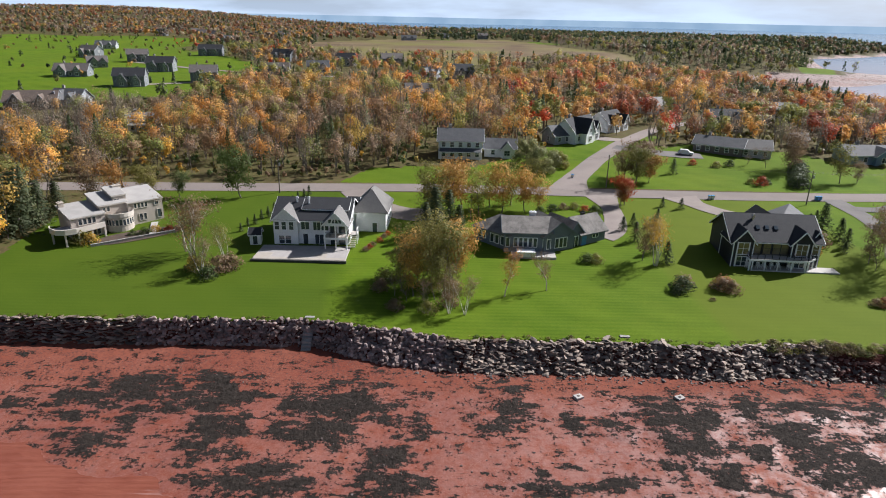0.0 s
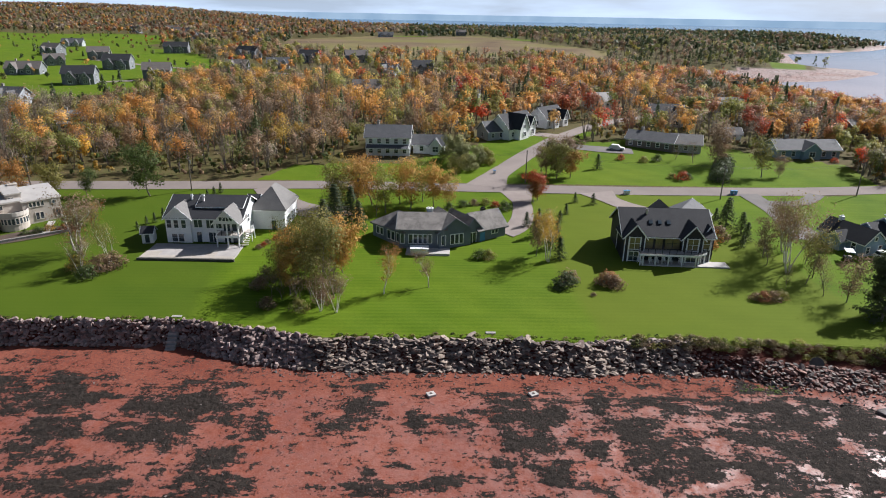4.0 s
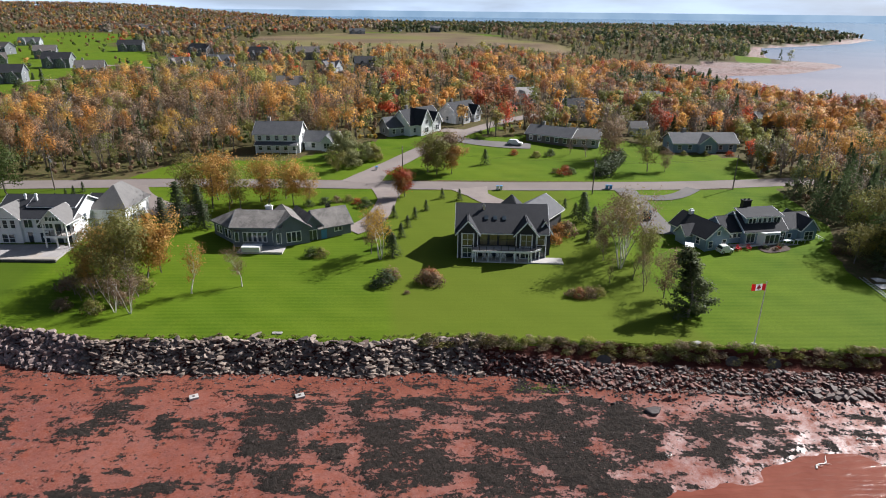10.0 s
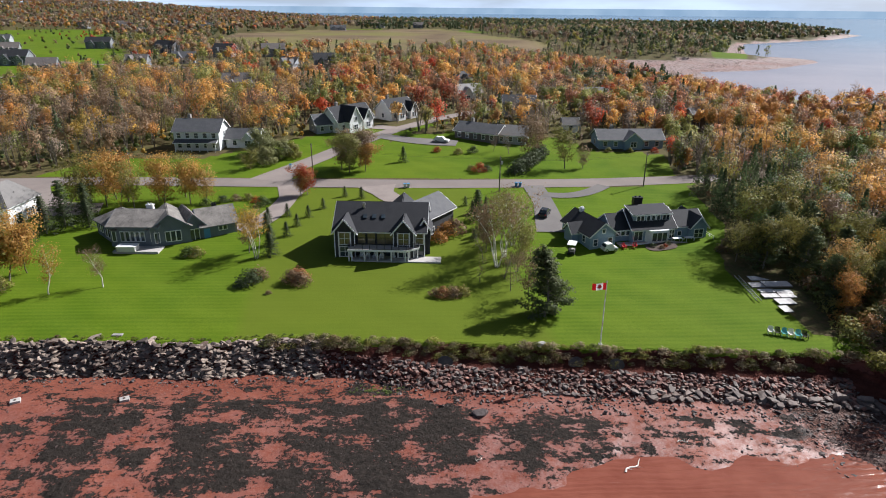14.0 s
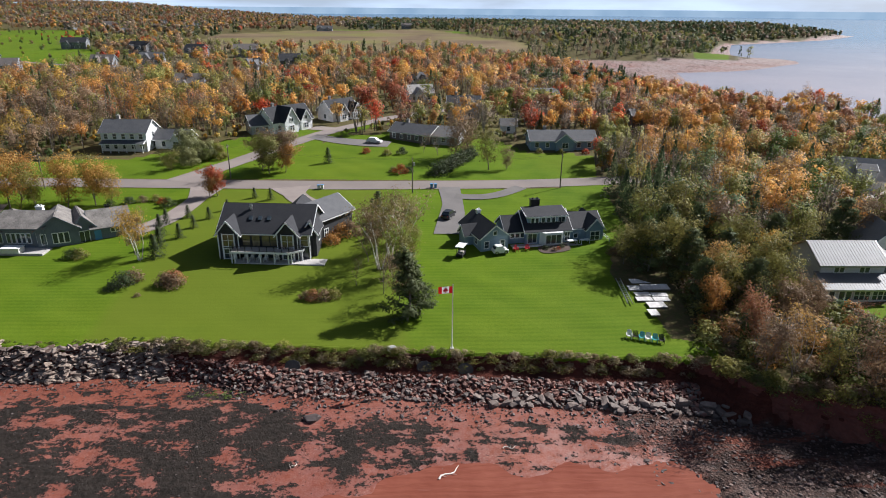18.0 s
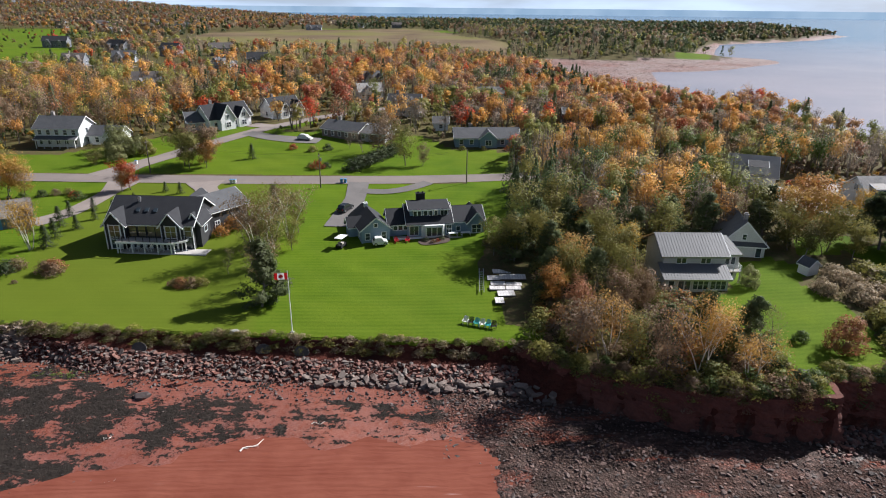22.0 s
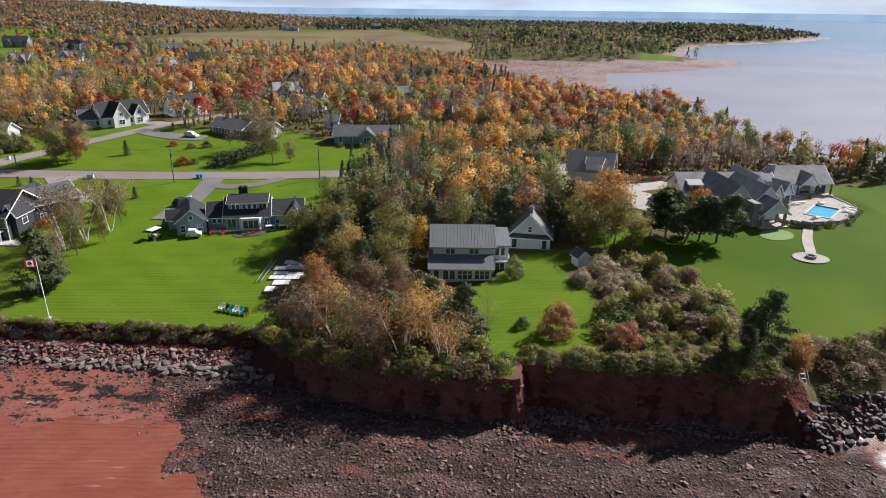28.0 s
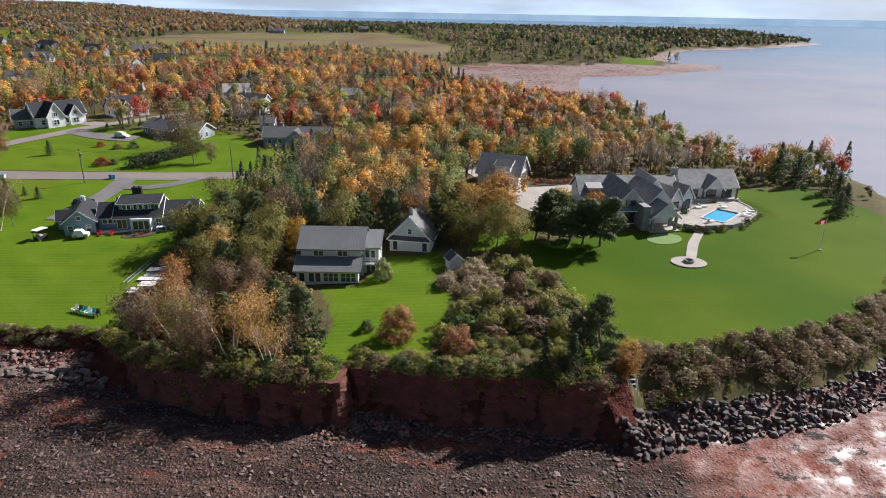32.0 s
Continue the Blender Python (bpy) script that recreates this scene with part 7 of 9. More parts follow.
row_of_windows(h, gar, (2.5, 6.2), 6.42, 0.6, 2.4, 2.2, 90, cols=4, rows=3, name="garage_door")

t = building("terrace", -26, 107.5, "paved terrace with pale border and stone retaining wall", "terrace", z=-0.7)
a = local(t, -34.2, 104.3, -0.5)
block("paving", t, a, 0.3, 16.8, 0.3, 8.6, -0.4, 0.46, M["paver"])
block("border", t, a, 0.3, 16.8, 0.3, 1.4, 0.4625, 0.5, M["sand_paving"], "pale border paving")
block("border", t, a, 0.3, 3.2, 1.4, 3.6, 0.4625, 0.5, M["sand_paving"])
block("border", t, a, 11.5, 13.2, 1.4, 3.4, 0.4625, 0.5, M["sand_paving"])
rngb = random.Random(3)
for c in range(3):
    x = 0.0
    while x < 16.9:
        w = rngb.uniform(0.5, 0.9)
        block("stone", t, a, x, min(x + w - 0.02, 17.1), 0.0, 0.3, -0.35 + 0.27 * c, -0.1 + 0.27 * c, M["dark_stone"])
        x += w
sh = building("garden_shed", -35.2, 112.4, "small white garden shed with a dark roof", "shed")
a = local(sh, -36.3, 111.6, 8)
wing(sh, a, 2.0, 2.2, 2.0, 2.9, M["white_siding"], M["dark_roof"], WHITE, "x", 0.2, -0.3)
window(sh, a, 1.0, -0.02, 0.1, 0.8, 1.7, 0, 1, 1, name="door")
for i, (x, y) in enumerate(((-16.6, 110.2), (-16, 111.4), (-15.6, 112.5), (-14.5, 114.5), (-13.8, 116.5), (-13.2, 118))):
    plant("shrub", "red" if i % 2 else "brown", x + 2.2, y, 1.0, 1.1, "in the bed beside the white house")

# ---- stucco house ----
h = building("house", -69.5, 111.3, "cream stucco house with flat pale roofs and curved bay", z=-0.1)
a = local(h, -69.5, 111.5, 46)
ST, PR, CT = M["cream_stucco"], M["pale_roof"], M["cream_trim"]
wing(h, a, 6.0, 7.6, 4.1, 5.0, ST, PR, CT, "shed", 0.15)
wing(h, a @ pose(5.6, 1.2, 0), 5.2, 7.0, 5.2, 6.3, ST, PR, CT, "shed", 0.12)
wing(h, a @ pose(10.6, 0.6, 0), 6.8, 7.4, 5.0, 6.2, ST, PR, CT, "shed", 0.12)
wing(h, a @ pose(8.6, 2.6, 0), 2.6, 5.0, 6.4, 7.2, ST, PR, CT, "shed", 0.1)
bm = bmesh.new()
ring = [(8.9 + 2.5 * math.cos(radians(q)), 1.0 + 2.5 * math.sin(radians(q))) for q in range(180, 361, 15)] + [(11.4, 2.5), (6.4, 2.5)]
prism(bm, ring, -0.8, 3.2)
part("bay", bm, ST, h, "rounded stucco bay", a)
bm = bmesh.new()
ring = [(8.9 + 2.65 * math.cos(radians(q)), 1.0 + 2.65 * math.sin(radians(q))) for q in range(180, 361, 15)]
for p, q in zip(ring, ring[1:]):
    beam(bm, (*p, 3.45), (*q, 3.45), 0.14, 0.8)
part("parapet", bm, CT, h, "", a)
for q in range(195, 346, 15):
    c, s = math.cos(radians(q)), math.sin(radians(q))
    window(h, a @ pose(8.9 + 2.5 * c, 1.0 + 2.5 * s, 0, 0, 0, q + 90), 0, 0.0, 1.5, 0.45, 1.1, 0, trim="cream_trim")
window(h, a, 9.4, 2.58, 4.1, 1.0, 1.7, 0, 2, 1, "cream_trim")
row_of_windows(h, a, (1.6, 2.4, 3.2, 4.0), -0.02, 2.7, 0.55, 1.1, trim="cream_trim")
row_of_windows(h, a, (1.0, 3.0, 3.8, 4.6), -0.02, 0.3, 0.55, 1.1, trim="cream_trim")
row_of_windows(h, a, (6.4, 7.2), 1.18, 4.0, 0.5, 0.8, trim="cream_trim")
row_of_windows(h, a, (5.9, 6.5), 1.18, 1.2, 0.5, 1.6, trim="cream_trim")
row_of_windows(h, a, (12.0, 12.7, 13.4, 14.1), 0.58, 3.8, 0.45, 0.9, trim="cream_trim")
row_of_windows(h, a, (12.9, 13.7), 0.58, 1.2, 0.55, 1.3, trim="cream_trim")
window(h, a, 16.2, 0.58, 3.9, 0.7, 0.6, 0, 1, 1, "cream_trim")
window(h, a, 16.6, 0.58, 1.2, 0.8, 1.6, 0, 1, 1, "cream_trim")
chimney(h, a, 0.4, 6.4, 4.2, 5.8, 0.9, 0.9, ST)
chimney(h, a, 11.0, 6.9, 5.8, 7.4, 1.6, 0.9, ST)
bm = bmesh.new()
prism(bm, [(-3.0, 2.5), (-3.4, 1.0), (-3.0, -1.2), (-1.8, -2.4), (0, -2.6), (5.4, -1.6), (5.4, 0), (-0.02, 0), (-0.02, 2.5)], 1.9, 2.25)
part("terrace", bm, M["paver"], h, "", a)
bm = bmesh.new()
edge = [(-3.0, 2.5), (-3.4, 1.0), (-3.0, -1.2), (-1.8, -2.4), (0, -2.6), (5.4, -1.6)]
for p, q in zip(edge, edge[1:]):
    beam(bm, (*p, 2.45), (*q, 2.45), 0.18, 1.0)
part("parapet", bm, CT, h, "", a)
columns(h, a, ((-3.1, 0.9), (-1.8, -2.2), (0.4, -2.4), (2.9, -1.9), (5.2, -1.5)), -0.9, 1.95, 0.3, CT)
wl = building("garden_wall", -58, 113.4, "low stone retaining wall round a planted bed", "wall")
bed = patch("bed", -59.2, 114.6, 6.8, 2.6, 33, M["mulch"], "dark mulched planting bed", "bed", 0.1, 3.0)
x0, y0, x1, y1 = -65.0, 109.0, -52.3, 117.2
for i in range(20):
    u, v = i / 20, (i + 0.94) / 20
    bm = bmesh.new()
    xa, ya, xb, yb = x0 + (x1 - x0) * u, y0 + (y1 - y0) * u, x0 + (x1 - x0) * v, y0 + (y1 - y0) * v
    z0 = height_at(xa, ya)
    b0 = wl.matrix_basis.translation
    beam(bm, (xa - b0.x, ya - b0.y, z0 - b0.z + 0.22), (xb - b0.x, yb - b0.y, z0 - b0.z + 0.22), 0.4, 0.6)
    part("stone", bm, M["stone"], wl)
strip("path", [(-56.2, 114.9), (-57.4, 118), (-58.5, 121.5)], 1.3, M["concrete"], "concrete garden path with steps", "path", 0.25)

# ---- shingled house ----
h = building("house", 14, 112, "blue-grey shingled bungalow with weathered cedar roofs", z=-0.2)
CB, CR = M["cedar_blue"], M["cedar_roof"]
GT = M["blue_siding"]
a = local(h, 6.0, 117.2, -44)
wing(h, a, 8.6, 7.0, 3.2, 5.3, CB, CR, CB, "hip", 0.4)
row_of_windows(h, a, (1.5, 2.6), -0.02, 1.2, 0.7, 1.3)
row_of_windows(h, a, (4.6, 5.8, 7.2), -0.02, 0.9, 0.8, 1.6)
b = local(h, 11.3, 111.2, -1)
wing(h, b, 8.6, 8.4, 3.8, 5.6, CB, CR, CB, "x", 0.45)
row_of_windows(h, b, (2.2, 3.1, 4.0, 4.9, 5.8), -0.02, 1.0, 0.6, 1.7)
row_of_windows(h, b, (0.7, 7.6), -0.02, 1.0, 0.6, 1.7)
c = local(h, 18.7, 110.7, 24)
wing(h, c, 6.6, 7.4, 3.3, 5.6, CB, CR, CB, "y", 0.45)
row_of_windows(h, c, (1.0, 2.8, 3.7, 4.6), -0.02, 0.7, 0.7, 1.8)
d = local(h, 23.6, 113.3, 34)
wing(h, d, 3.6, 6.8, 3.0, 5.0, CB, CR, CB, "y", 0.4)
window(h, d, 1.8, -0.02, 0.1, 1.6, 2.0, 0, 2, 1, name="door")
e = local(h, 26.3, 114.8, 32)
wing(h, e, 6.4, 6.6, 2.5, 4.9, CB, CR, CB, "x", 0.4)
row_of_windows(h, e, (3.4, 4.2), -0.02, 1.3, 0.6, 0.7)
window(h, e, 0.9, -0.02, 0.0, 0.9, 2.1, 0, 1, 1, "blue_paint", "blue_paint", name="door")
for blk, x, y in ((c, 3.4, 3.0), (d, 1.0, 3.0)):
    g = blk @ pose(x - 1.6, y, 4.3, 0, -34, 0)
    block("skylight", h, g, -0.5, 0.5, -0.6, 0.6, 0.14, 0.28, M["glass"])
chimney(h, b, 5.6, 5.0, 5.0, 6.2, 1.2, 0.7, WHITE)
chimney(h, e, 3.4, 3.6, 4.4, 5.3, 0.8, 0.6, M["black_metal"])
block("terrace", h, b, 1.5, 9.5, -3.0, -0.03, -0.6, 0.12, M["concrete"])
tub = building("hot_tub", 15.2, 108.9, "covered white hot tub on the terrace", "hot tub", z=-0.08)
block("shell", tub, Matrix(), -1.6, 1.6, -0.9, 0.9, 0, 0.8, M["canvas"])
block("cover", tub, Matrix(), -1.7, 1.7, -1.0, 1.0, 0.8, 0.95, WHITE)

# ---- blue house ----
h = building("house", 104, 114, "blue clapboard house with dark roofs and white windows", z=-0.35)
BS, DR = M["blue_siding"], M["dark_roof"]
a = local(h, 97.2, 110.2, 20)
wing(h, a, 5.4, 9.6, 2.6, 4.7, BS, DR, WHITE, "y", 0.35)
row_of_windows(h, a, (1.1, 4.2), -0.02, 0.6, 0.8, 1.2, rows=2)
window(h, a, 2.7, -0.02, 2.9, 0.6, 0.7, 0, 1, 1)
window(h, a, -0.02, 2.0, 0.9, 0.8, 1.2, 270, 1, 2)
wing(h, a @ pose(-1.6, 3.6, 0), 2.6, 2.6, 2.3, 3.7, BS, DR, WHITE, "x", 0.3)
chimney(h, a, 2.7, 7.6, 4.5, 5.3, 0.7, 0.7, WHITE)
b = local(h, 102.0, 113.6, 12)
wing(h, b, 5.0, 6.0, 2.6, 4.7, BS, DR, WHITE, "x", 0.3)
row_of_windows(h, b, (1.2, 2.2, 3.2), -0.02, 1.4, 0.7, 0.8)
c = local(h, 105.6, 113.0, 10)
wing(h, c, 8.4, 8.0, 2.9, 5.6, BS, DR, WHITE, "x", 0.35)
d = c @ pose(0.6, 1.4, 0)
wing(h, d, 7.4, 3.2, 5.2, 5.9, BS, DR, WHITE, "shed", 0.3, 3.2)
row_of_windows(h, d, (1.0, 1.8, 3.0, 4.0, 5.0, 6.2, 6.9), -0.02, 4.0, 0.6, 0.9)
row_of_windows(h, c, (1.2,), -0.02, 0.7, 1.6, 1.7, cols=2)
bm = bmesh.new()
prism(bm, [(2.6, 0), (3.2, -1.1), (6.6, -1.1), (7.2, 0)], 0.2, 2.75)
part("bay", bm, WHITE, h, "white glazed bay", c)
row_of_windows(h, c, (3.9, 4.9, 5.9), -1.12, 0.75, 0.85, 1.6, rows=1)
window(h, c, 7.9, -0.02, 0.8, 0.9, 1.6, 0, 2, 2)
row_of_windows(h, c, (4.2, 5.0, 5.8), -1.12, -0.45, 0.6, 0.6)
chimney(h, c, 3.2, 5.6, 5.0, 7.2, 1.7, 0.9, M["black_metal"])
e = local(h, 113.6, 115.0, 10)
wing(h, e, 6.6, 7.0, 2.9, 4.8, BS, DR, WHITE, "x", 0.35)
window(h, e, 1.6, -0.02, 1.0, 0.7, 0.8)
f = e @ pose(3.4, -0.9, 0)
wing(h, f, 3.2, 6.5, 2.9, 4.7, BS, DR, WHITE, "y", 0.35)
window(h, f, 1.6, -0.02, 0.7, 1.7, 1.6, 0, 2, 2)
row_of_windows(h, e, (3.5,), 6.62, 0.9, 0.8, 1.2, 90, rows=2)
block("deck", h, b, 0.6, 9.0, -2.2, -0.9, 0.2, 0.42, M["deck_wood"])
block("deck_edge", h, b, 0.6, 9.0, -2.28, -2.203, -0.4, 0.5, WHITE)
block("deck", h, e, -1.2, 3.3, -2.4, -0.03, 0.15, 0.4, M["deck_wood"])
railing(h, e, [(7.4, -2.2), (7.4, 0.4), (7.4, 2.2)], 0.3, 1.0)
patch("bed", 110.6, 111.4, 3.0, 1.7, 15, M["mulch"], "dark mulched planting bed before the bay", "bed", 0.1, 3.0)
for x, y, hh, hue in ((109, 111.3, 0.9, "dark"), (110.5, 110.6, 0.8, "brown"), (112, 112, 0.9, "dark"), (111.3, 111.2, 0.7, "red"), (120.3, 108.6, 1.6, "brown"), (121.6, 109.4, 1.8, "olive"), (122.4, 108, 1.4, "brown")):
    plant("shrub", hue, x, y, hh, 1.1, "in a bed by the blue house")

# ---- grey house with metal roof ----
h = building("house", 150, 92, "pale grey two-storey house with standing-seam metal roofs", z=0.4)
a = local(h, 146.2, 90.6, 0)
PS, MR = M["pale_siding"], M["metal_roof"]
wing(h, a, 9.6, 8.2, 5.1, 7.2, PS, MR, M["grey_metal"], "x", 0.5, seams=0.45)
row_of_windows(h, a, (2.4, 3.2), -0.02, 3.75, 0.65, 0.9, rows=1)
row_of_windows(h, a, (6.2, 7.0), -0.02, 3.75, 0.65, 0.9, rows=1)
b = a @ pose(-0.3, -2.8, 0)
wing(h, b, 9.6, 2.78, 2.35, 3.5, PS, MR, M["grey_metal"], "shed", 0.4, seams=0.45)
row_of_windows(h, b, (0.9, 2.4, 3.4), -0.02, 0.5, 0.8, 1.6, rows=1)
row_of_windows(h, b, (4.6, 5.4, 6.2, 7.3, 8.1, 8.9), -0.02, 0.6, 0.66, 1.5, rows=2)
c = local(h, 155.8, 91.6, 0)
wing(h, c, 2.6, 6.0, 4.8, 5.6, PS, MR, M["grey_metal"], "shed", 0.3, seams=0.45)
row_of_windows(h, c, (0.8, 1.7), -0.02, 3.2, 0.6, 1.2)
block("balcony", h, c, 0, 2.7, -1.3, -0.02, 2.3, 2.5, M["deck_wood"])
railing(h, c, [(0.1, -1.25), (2.65, -1.25), (2.65, 0)], 2.5, 0.9)
columns(h, c, ((0.15, -1.2), (2.55, -1.2)), -0.4, 2.3, 0.16)
block("deck", h, c, -0.2, 3.2, -2.6, -0.02, -0.2, 0.15, M["old_wood"])
window(h, c, 1.3, -0.02, 0.3, 1.4, 1.8, 0, 2, 1)
window(h, c, 2.62, 3.0, 3.2, 0.8, 1.2, 90, 1, 2)
h = building("garage", 163, 102, "pale gabled cottage with a steep grey shingle roof", "house", z=1.5)
a = local(h, 159.4, 100.6, -10)
wing(h, a, 7.2, 7.5, 2.5, 6.3, M["pale_siding"], M["grey_roof"], WHITE, "y", 0.4)
window(h, a, 3.6, -0.02, 3.2, 0.6, 0.9, 0, 1, 2)
g = a @ pose(0.3, -0.5, 0)
wing(h, g, 6.6, 0.5, 2.3, 2.6, M["pale_siding"], M["slate_roof"], WHITE, "shed", 0.3, 2.1)
window(h, a, 1.0, -0.02, 0.2, 0.8, 1.8, 0, 1, 1, "white_paint", "glass")
window(h, a, 6.2, -0.02, 0.2, 0.8, 1.8, 0, 1, 1, "white_paint", "glass")
chimney(h, a, 3.6, 1.2, 5.6, 7.2, 0.6, 0.6, M["stone"])
h = building("garden_shed", 171, 92.6, "tiny white gabled garden shed by the reeds", "shed")
a = local(h, 169.8, 91.6, 20)
wing(h, a, 2.1, 2.0, 1.6, 2.5, M["white_siding"], M["slate_roof"], WHITE, "y", 0.2, -0.3)

# ---- large house with pool ----
h = building("house", 206, 118, "large white house with steep slate roofs and timbered gables", z=3.4)
WS, SR = M["white_siding"], M["aged_cedar"]
a = local(h, 200.8, 111.4, 4)
wing(h, a, 6.0, 13, 3.6, 6.9, WS, SR, WHITE, "y", 0.5)
window(h, a, 3.0, -0.02, 0.3, 1.8, 2.0, 0, 2, 1, "black_metal")
window(h, a, 3.0, -0.02, 3.7, 1.7, 1.1, 0, 2, 1, "black_metal")
g = a @ pose(-0.2, -0.7, 0)
wing(h, g, 6.4, 0.7, 2.9, 3.3, WS, SR, WHITE, "shed", 0.25, 2.7)
gable_trim(h, a, 6.0, 4.6, 6.8, -0.2)
b = local(h, 196.4, 119.6, 3)
wing(h, b, 19.5, 8.6, 3.4, 6.3, WS, SR, WHITE, "x", 0.5)
# wings roofed in pale_roof stand for sunlit slopes, light put into the colour
for x in (1.4,):
    g = b @ pose(x, 0.5, 0)
    wing(h, g, 2.4, 3.0, 4.6, 5.4, WS, M["pale_roof"], WHITE, "shed", 0.25, 3.0)
    window(h, g, 1.2, -0.02, 3.5, 1.3, 0.9, 0, 2, 1)
row_of_windows(h, b, (1.2, 3.2), -0.02, 0.4, 1.2, 1.8, cols=2)
wing(h, b @ pose(3.0, -2.4, 0), 2.4, 4.4, 2.6, 4.0, WS, M["pale_roof"], WHITE, "y", 0.35)
window(h, b, -0.02, 4.3, 3.6, 1.2, 1.2, 270, 2, 1)
c = local(h, 206.4, 111.6, 8)
wing(h, c, 6.2, 11, 3.2, 6.6, WS, SR, WHITE, "y", 0.4)
wing(h, local(h, 208.5, 117.8, 3), 3.4, 9.5, 4.6, 7.2, WS, M["pale_roof"], WHITE, "y", 0.4)
p = local(h, 206.9, 107.6, 8)
wing(h, p, 5.0, 4.8, 2.7, 5.0, WS, SR, WHITE, "y", 0.45, 2.5)
gable_trim(h, p, 5.0, 2.7, 4.9, -0.06)
columns(h, p, ((0.25, 0.25), (4.75, 0.25), (0.25, 2.4), (4.75, 2.4)), -0.5, 2.6, 0.45, M["stone"])
block("stone_pier", h, p, -1.5, -0.1, 0.8, 4.2, -0.8, 4.4, M["stone"], "grey fieldstone pier")
block("terrace", h, p, -0.4, 5.4, -0.4, 4.6, -0.8, 0.06, M["sand_paving"])
for x, y in ((213.2, 117.4), (216.2, 119.4)):
    g = local(h, x, y, 28)
    wing(h, g, 3.2, 6.0, 3.2, 5.4, WS, SR, WHITE, "y", 0.4)
    gable_trim(h, g, 3.2, 3.4, 5.3, -0.06)
    window(h, g, 1.6, -0.02, 0.3, 1.8, 2.2, 0, 2, 2, "black_metal")
chimney(h, local(h, 216.5, 126, 0), 0, 0, 5.0, 7.6, 1.2, 0.9, M["stone"])
e = local(h, 219.6, 127.8, 3)
wing(h, e, 11.4, 7.6, 3.4, 6.1, WS, SR, WHITE, "x", 0.6)
g = e @ pose(4.4, -1.4, 0)
wing(h, g, 3.6, 5.0, 3.3, 5.4, WS, SR, WHITE, "y", 0.4, 3.1)
gable_trim(h, g, 3.6, 3.3, 5.3, -0.06)
columns(h, e, ((0.3, -1.2), (3.9, -1.2), (8.4, -1.2), (11.2, -1.2)), 0.2, 3.3, 0.3, M["old_wood"])
row_of_windows(h, e, (2.2, 6.2, 9.6), -0.02, 1.2, 1.9, 2.0, cols=2, trim="black_metal")
block("terrace", h, e, -0.4, 11.8, -1.8, -0.02, -0.4, 1.0, M["sand_paving"])

t = building("pool_terrace", 221, 117, "pale paved pool terrace with stone edging", "terrace", z=3.5)
bm = bmesh.new()
cx, cy, yaw = 223.3, 116.2, radians(48)
hole = [(cx + u * math.cos(yaw) - v * math.sin(yaw) - 221, cy + u * math.sin(yaw) + v * math.cos(yaw) - 117) for u, v in ((-4.3, -2.3), (4.3, -2.3), (4.3, 2.3), (-4.3, 2.3))]
outer = [(212.2 - 221, 110.6 - 117), (217.5 - 221, 109.2 - 117), (222.8 - 221, 110.0 - 117), (227.5 - 221, 113.4 - 117), (231.3 - 221, 118.6 - 117), (231.6 - 221, 122.5 - 117), (231 - 221, 127.4 - 117), (219 - 221, 127.4 - 117), (213.8 - 221, 118.5 - 117)]
bm.free()
tile = bpy.data.meshes.new("paver")
bm = bmesh.new()
box(bm, -0.44, 0.44, -0.44, 0.44, -0.45, 0.5)
bmesh.ops.bevel(bm, geom=bm.edges, offset=0.015, segments=1, affect="EDGES")
bm.to_mesh(tile)
bm.free()
tile.materials.append(M["sand_paving"])
for i in range(-13, 14):
    for k in range(-13, 14):
        u, v = -4.3 - 0.45 + 0.9 * (i + 5.28), 2.3 + 0.45 + 0.9 * k
        px, py = cx + u * math.cos(yaw) - v * math.sin(yaw) - 221, cy + u * math.sin(yaw) + v * math.cos(yaw) - 117
        if inside(px, py, outer) and not (abs(u) < 4.5 and abs(v) < 2.5):
            share("paver", tile, t, pose(px, py, 0, 0, 0, 48))
bm = bmesh.new()
for i in range(len(outer)):
    p, q = outer[i], outer[(i + 1) % len(outer)]
    if i in (1, 2, 3, 4, 5):
        beam(bm, (*p, 0.1), (*q, 0.1), 0.4, 1.1)
part("retaining_wall", bm, M["stone"], t, "pale stone retaining wall")
bm = bmesh.new()
for i in range(4):
    beam(bm, (*hole[i], 0.52), (*hole[(i + 1) % 4], 0.52), 0.4, 0.08)
part("coping", bm, M["concrete"], t)
pl = building("swimming_pool", 223.3, 116.2, "rectangular swimming pool with bright blue water", "pool", z=3.5)
g = pose(0, 0, 0, 0, 0, 48)
bm = bmesh.new()
box(bm, -4.3, 4.3, -2.3, 2.3, -1.2, -0.9)
for x0, x1, y0, y1 in ((-4.3, 4.3, -2.3, -2.2), (-4.3, 4.3, 2.2, 2.3), (-4.3, -4.2, -2.2, 2.2), (4.2, 4.3, -2.2, 2.2)):
    box(bm, x0, x1, y0, y1, -0.9, 0.46)
part("basin", bm, M["pool_tile"], pl, "blue tiled basin", g)
bm = bmesh.new()
bmesh.ops.create_grid(bm, x_segments=2, y_segments=2, size=1)
bmesh.ops.scale(bm, vec=(4.19, 2.19, 1), verts=bm.verts)
wat = part("water", bm, M["pool_water"], pl, "clear blue water", g @ pose(0, 0, 0.3))
for x, y in ((216.4, 117), (217.2, 118.6), (219.2, 122), (225.5, 125), (226.6, 112.6), (220.5, 108.5), (230.9, 119)):
    plant("shrub", plant_rng.choice(("dark", "olive")), x, y, 1.5, 1.0, "planted beside the pool terrace")
for i in range(12):
    u = i / 11
    plant("shrub", "olive" if i % 2 else "green", 224.5 + 7.6 * u, 109.9 + 8.6 * u ** 0.9 - 0.4, 0.8, 1.2, "along the pool wall", "pool wall planting")
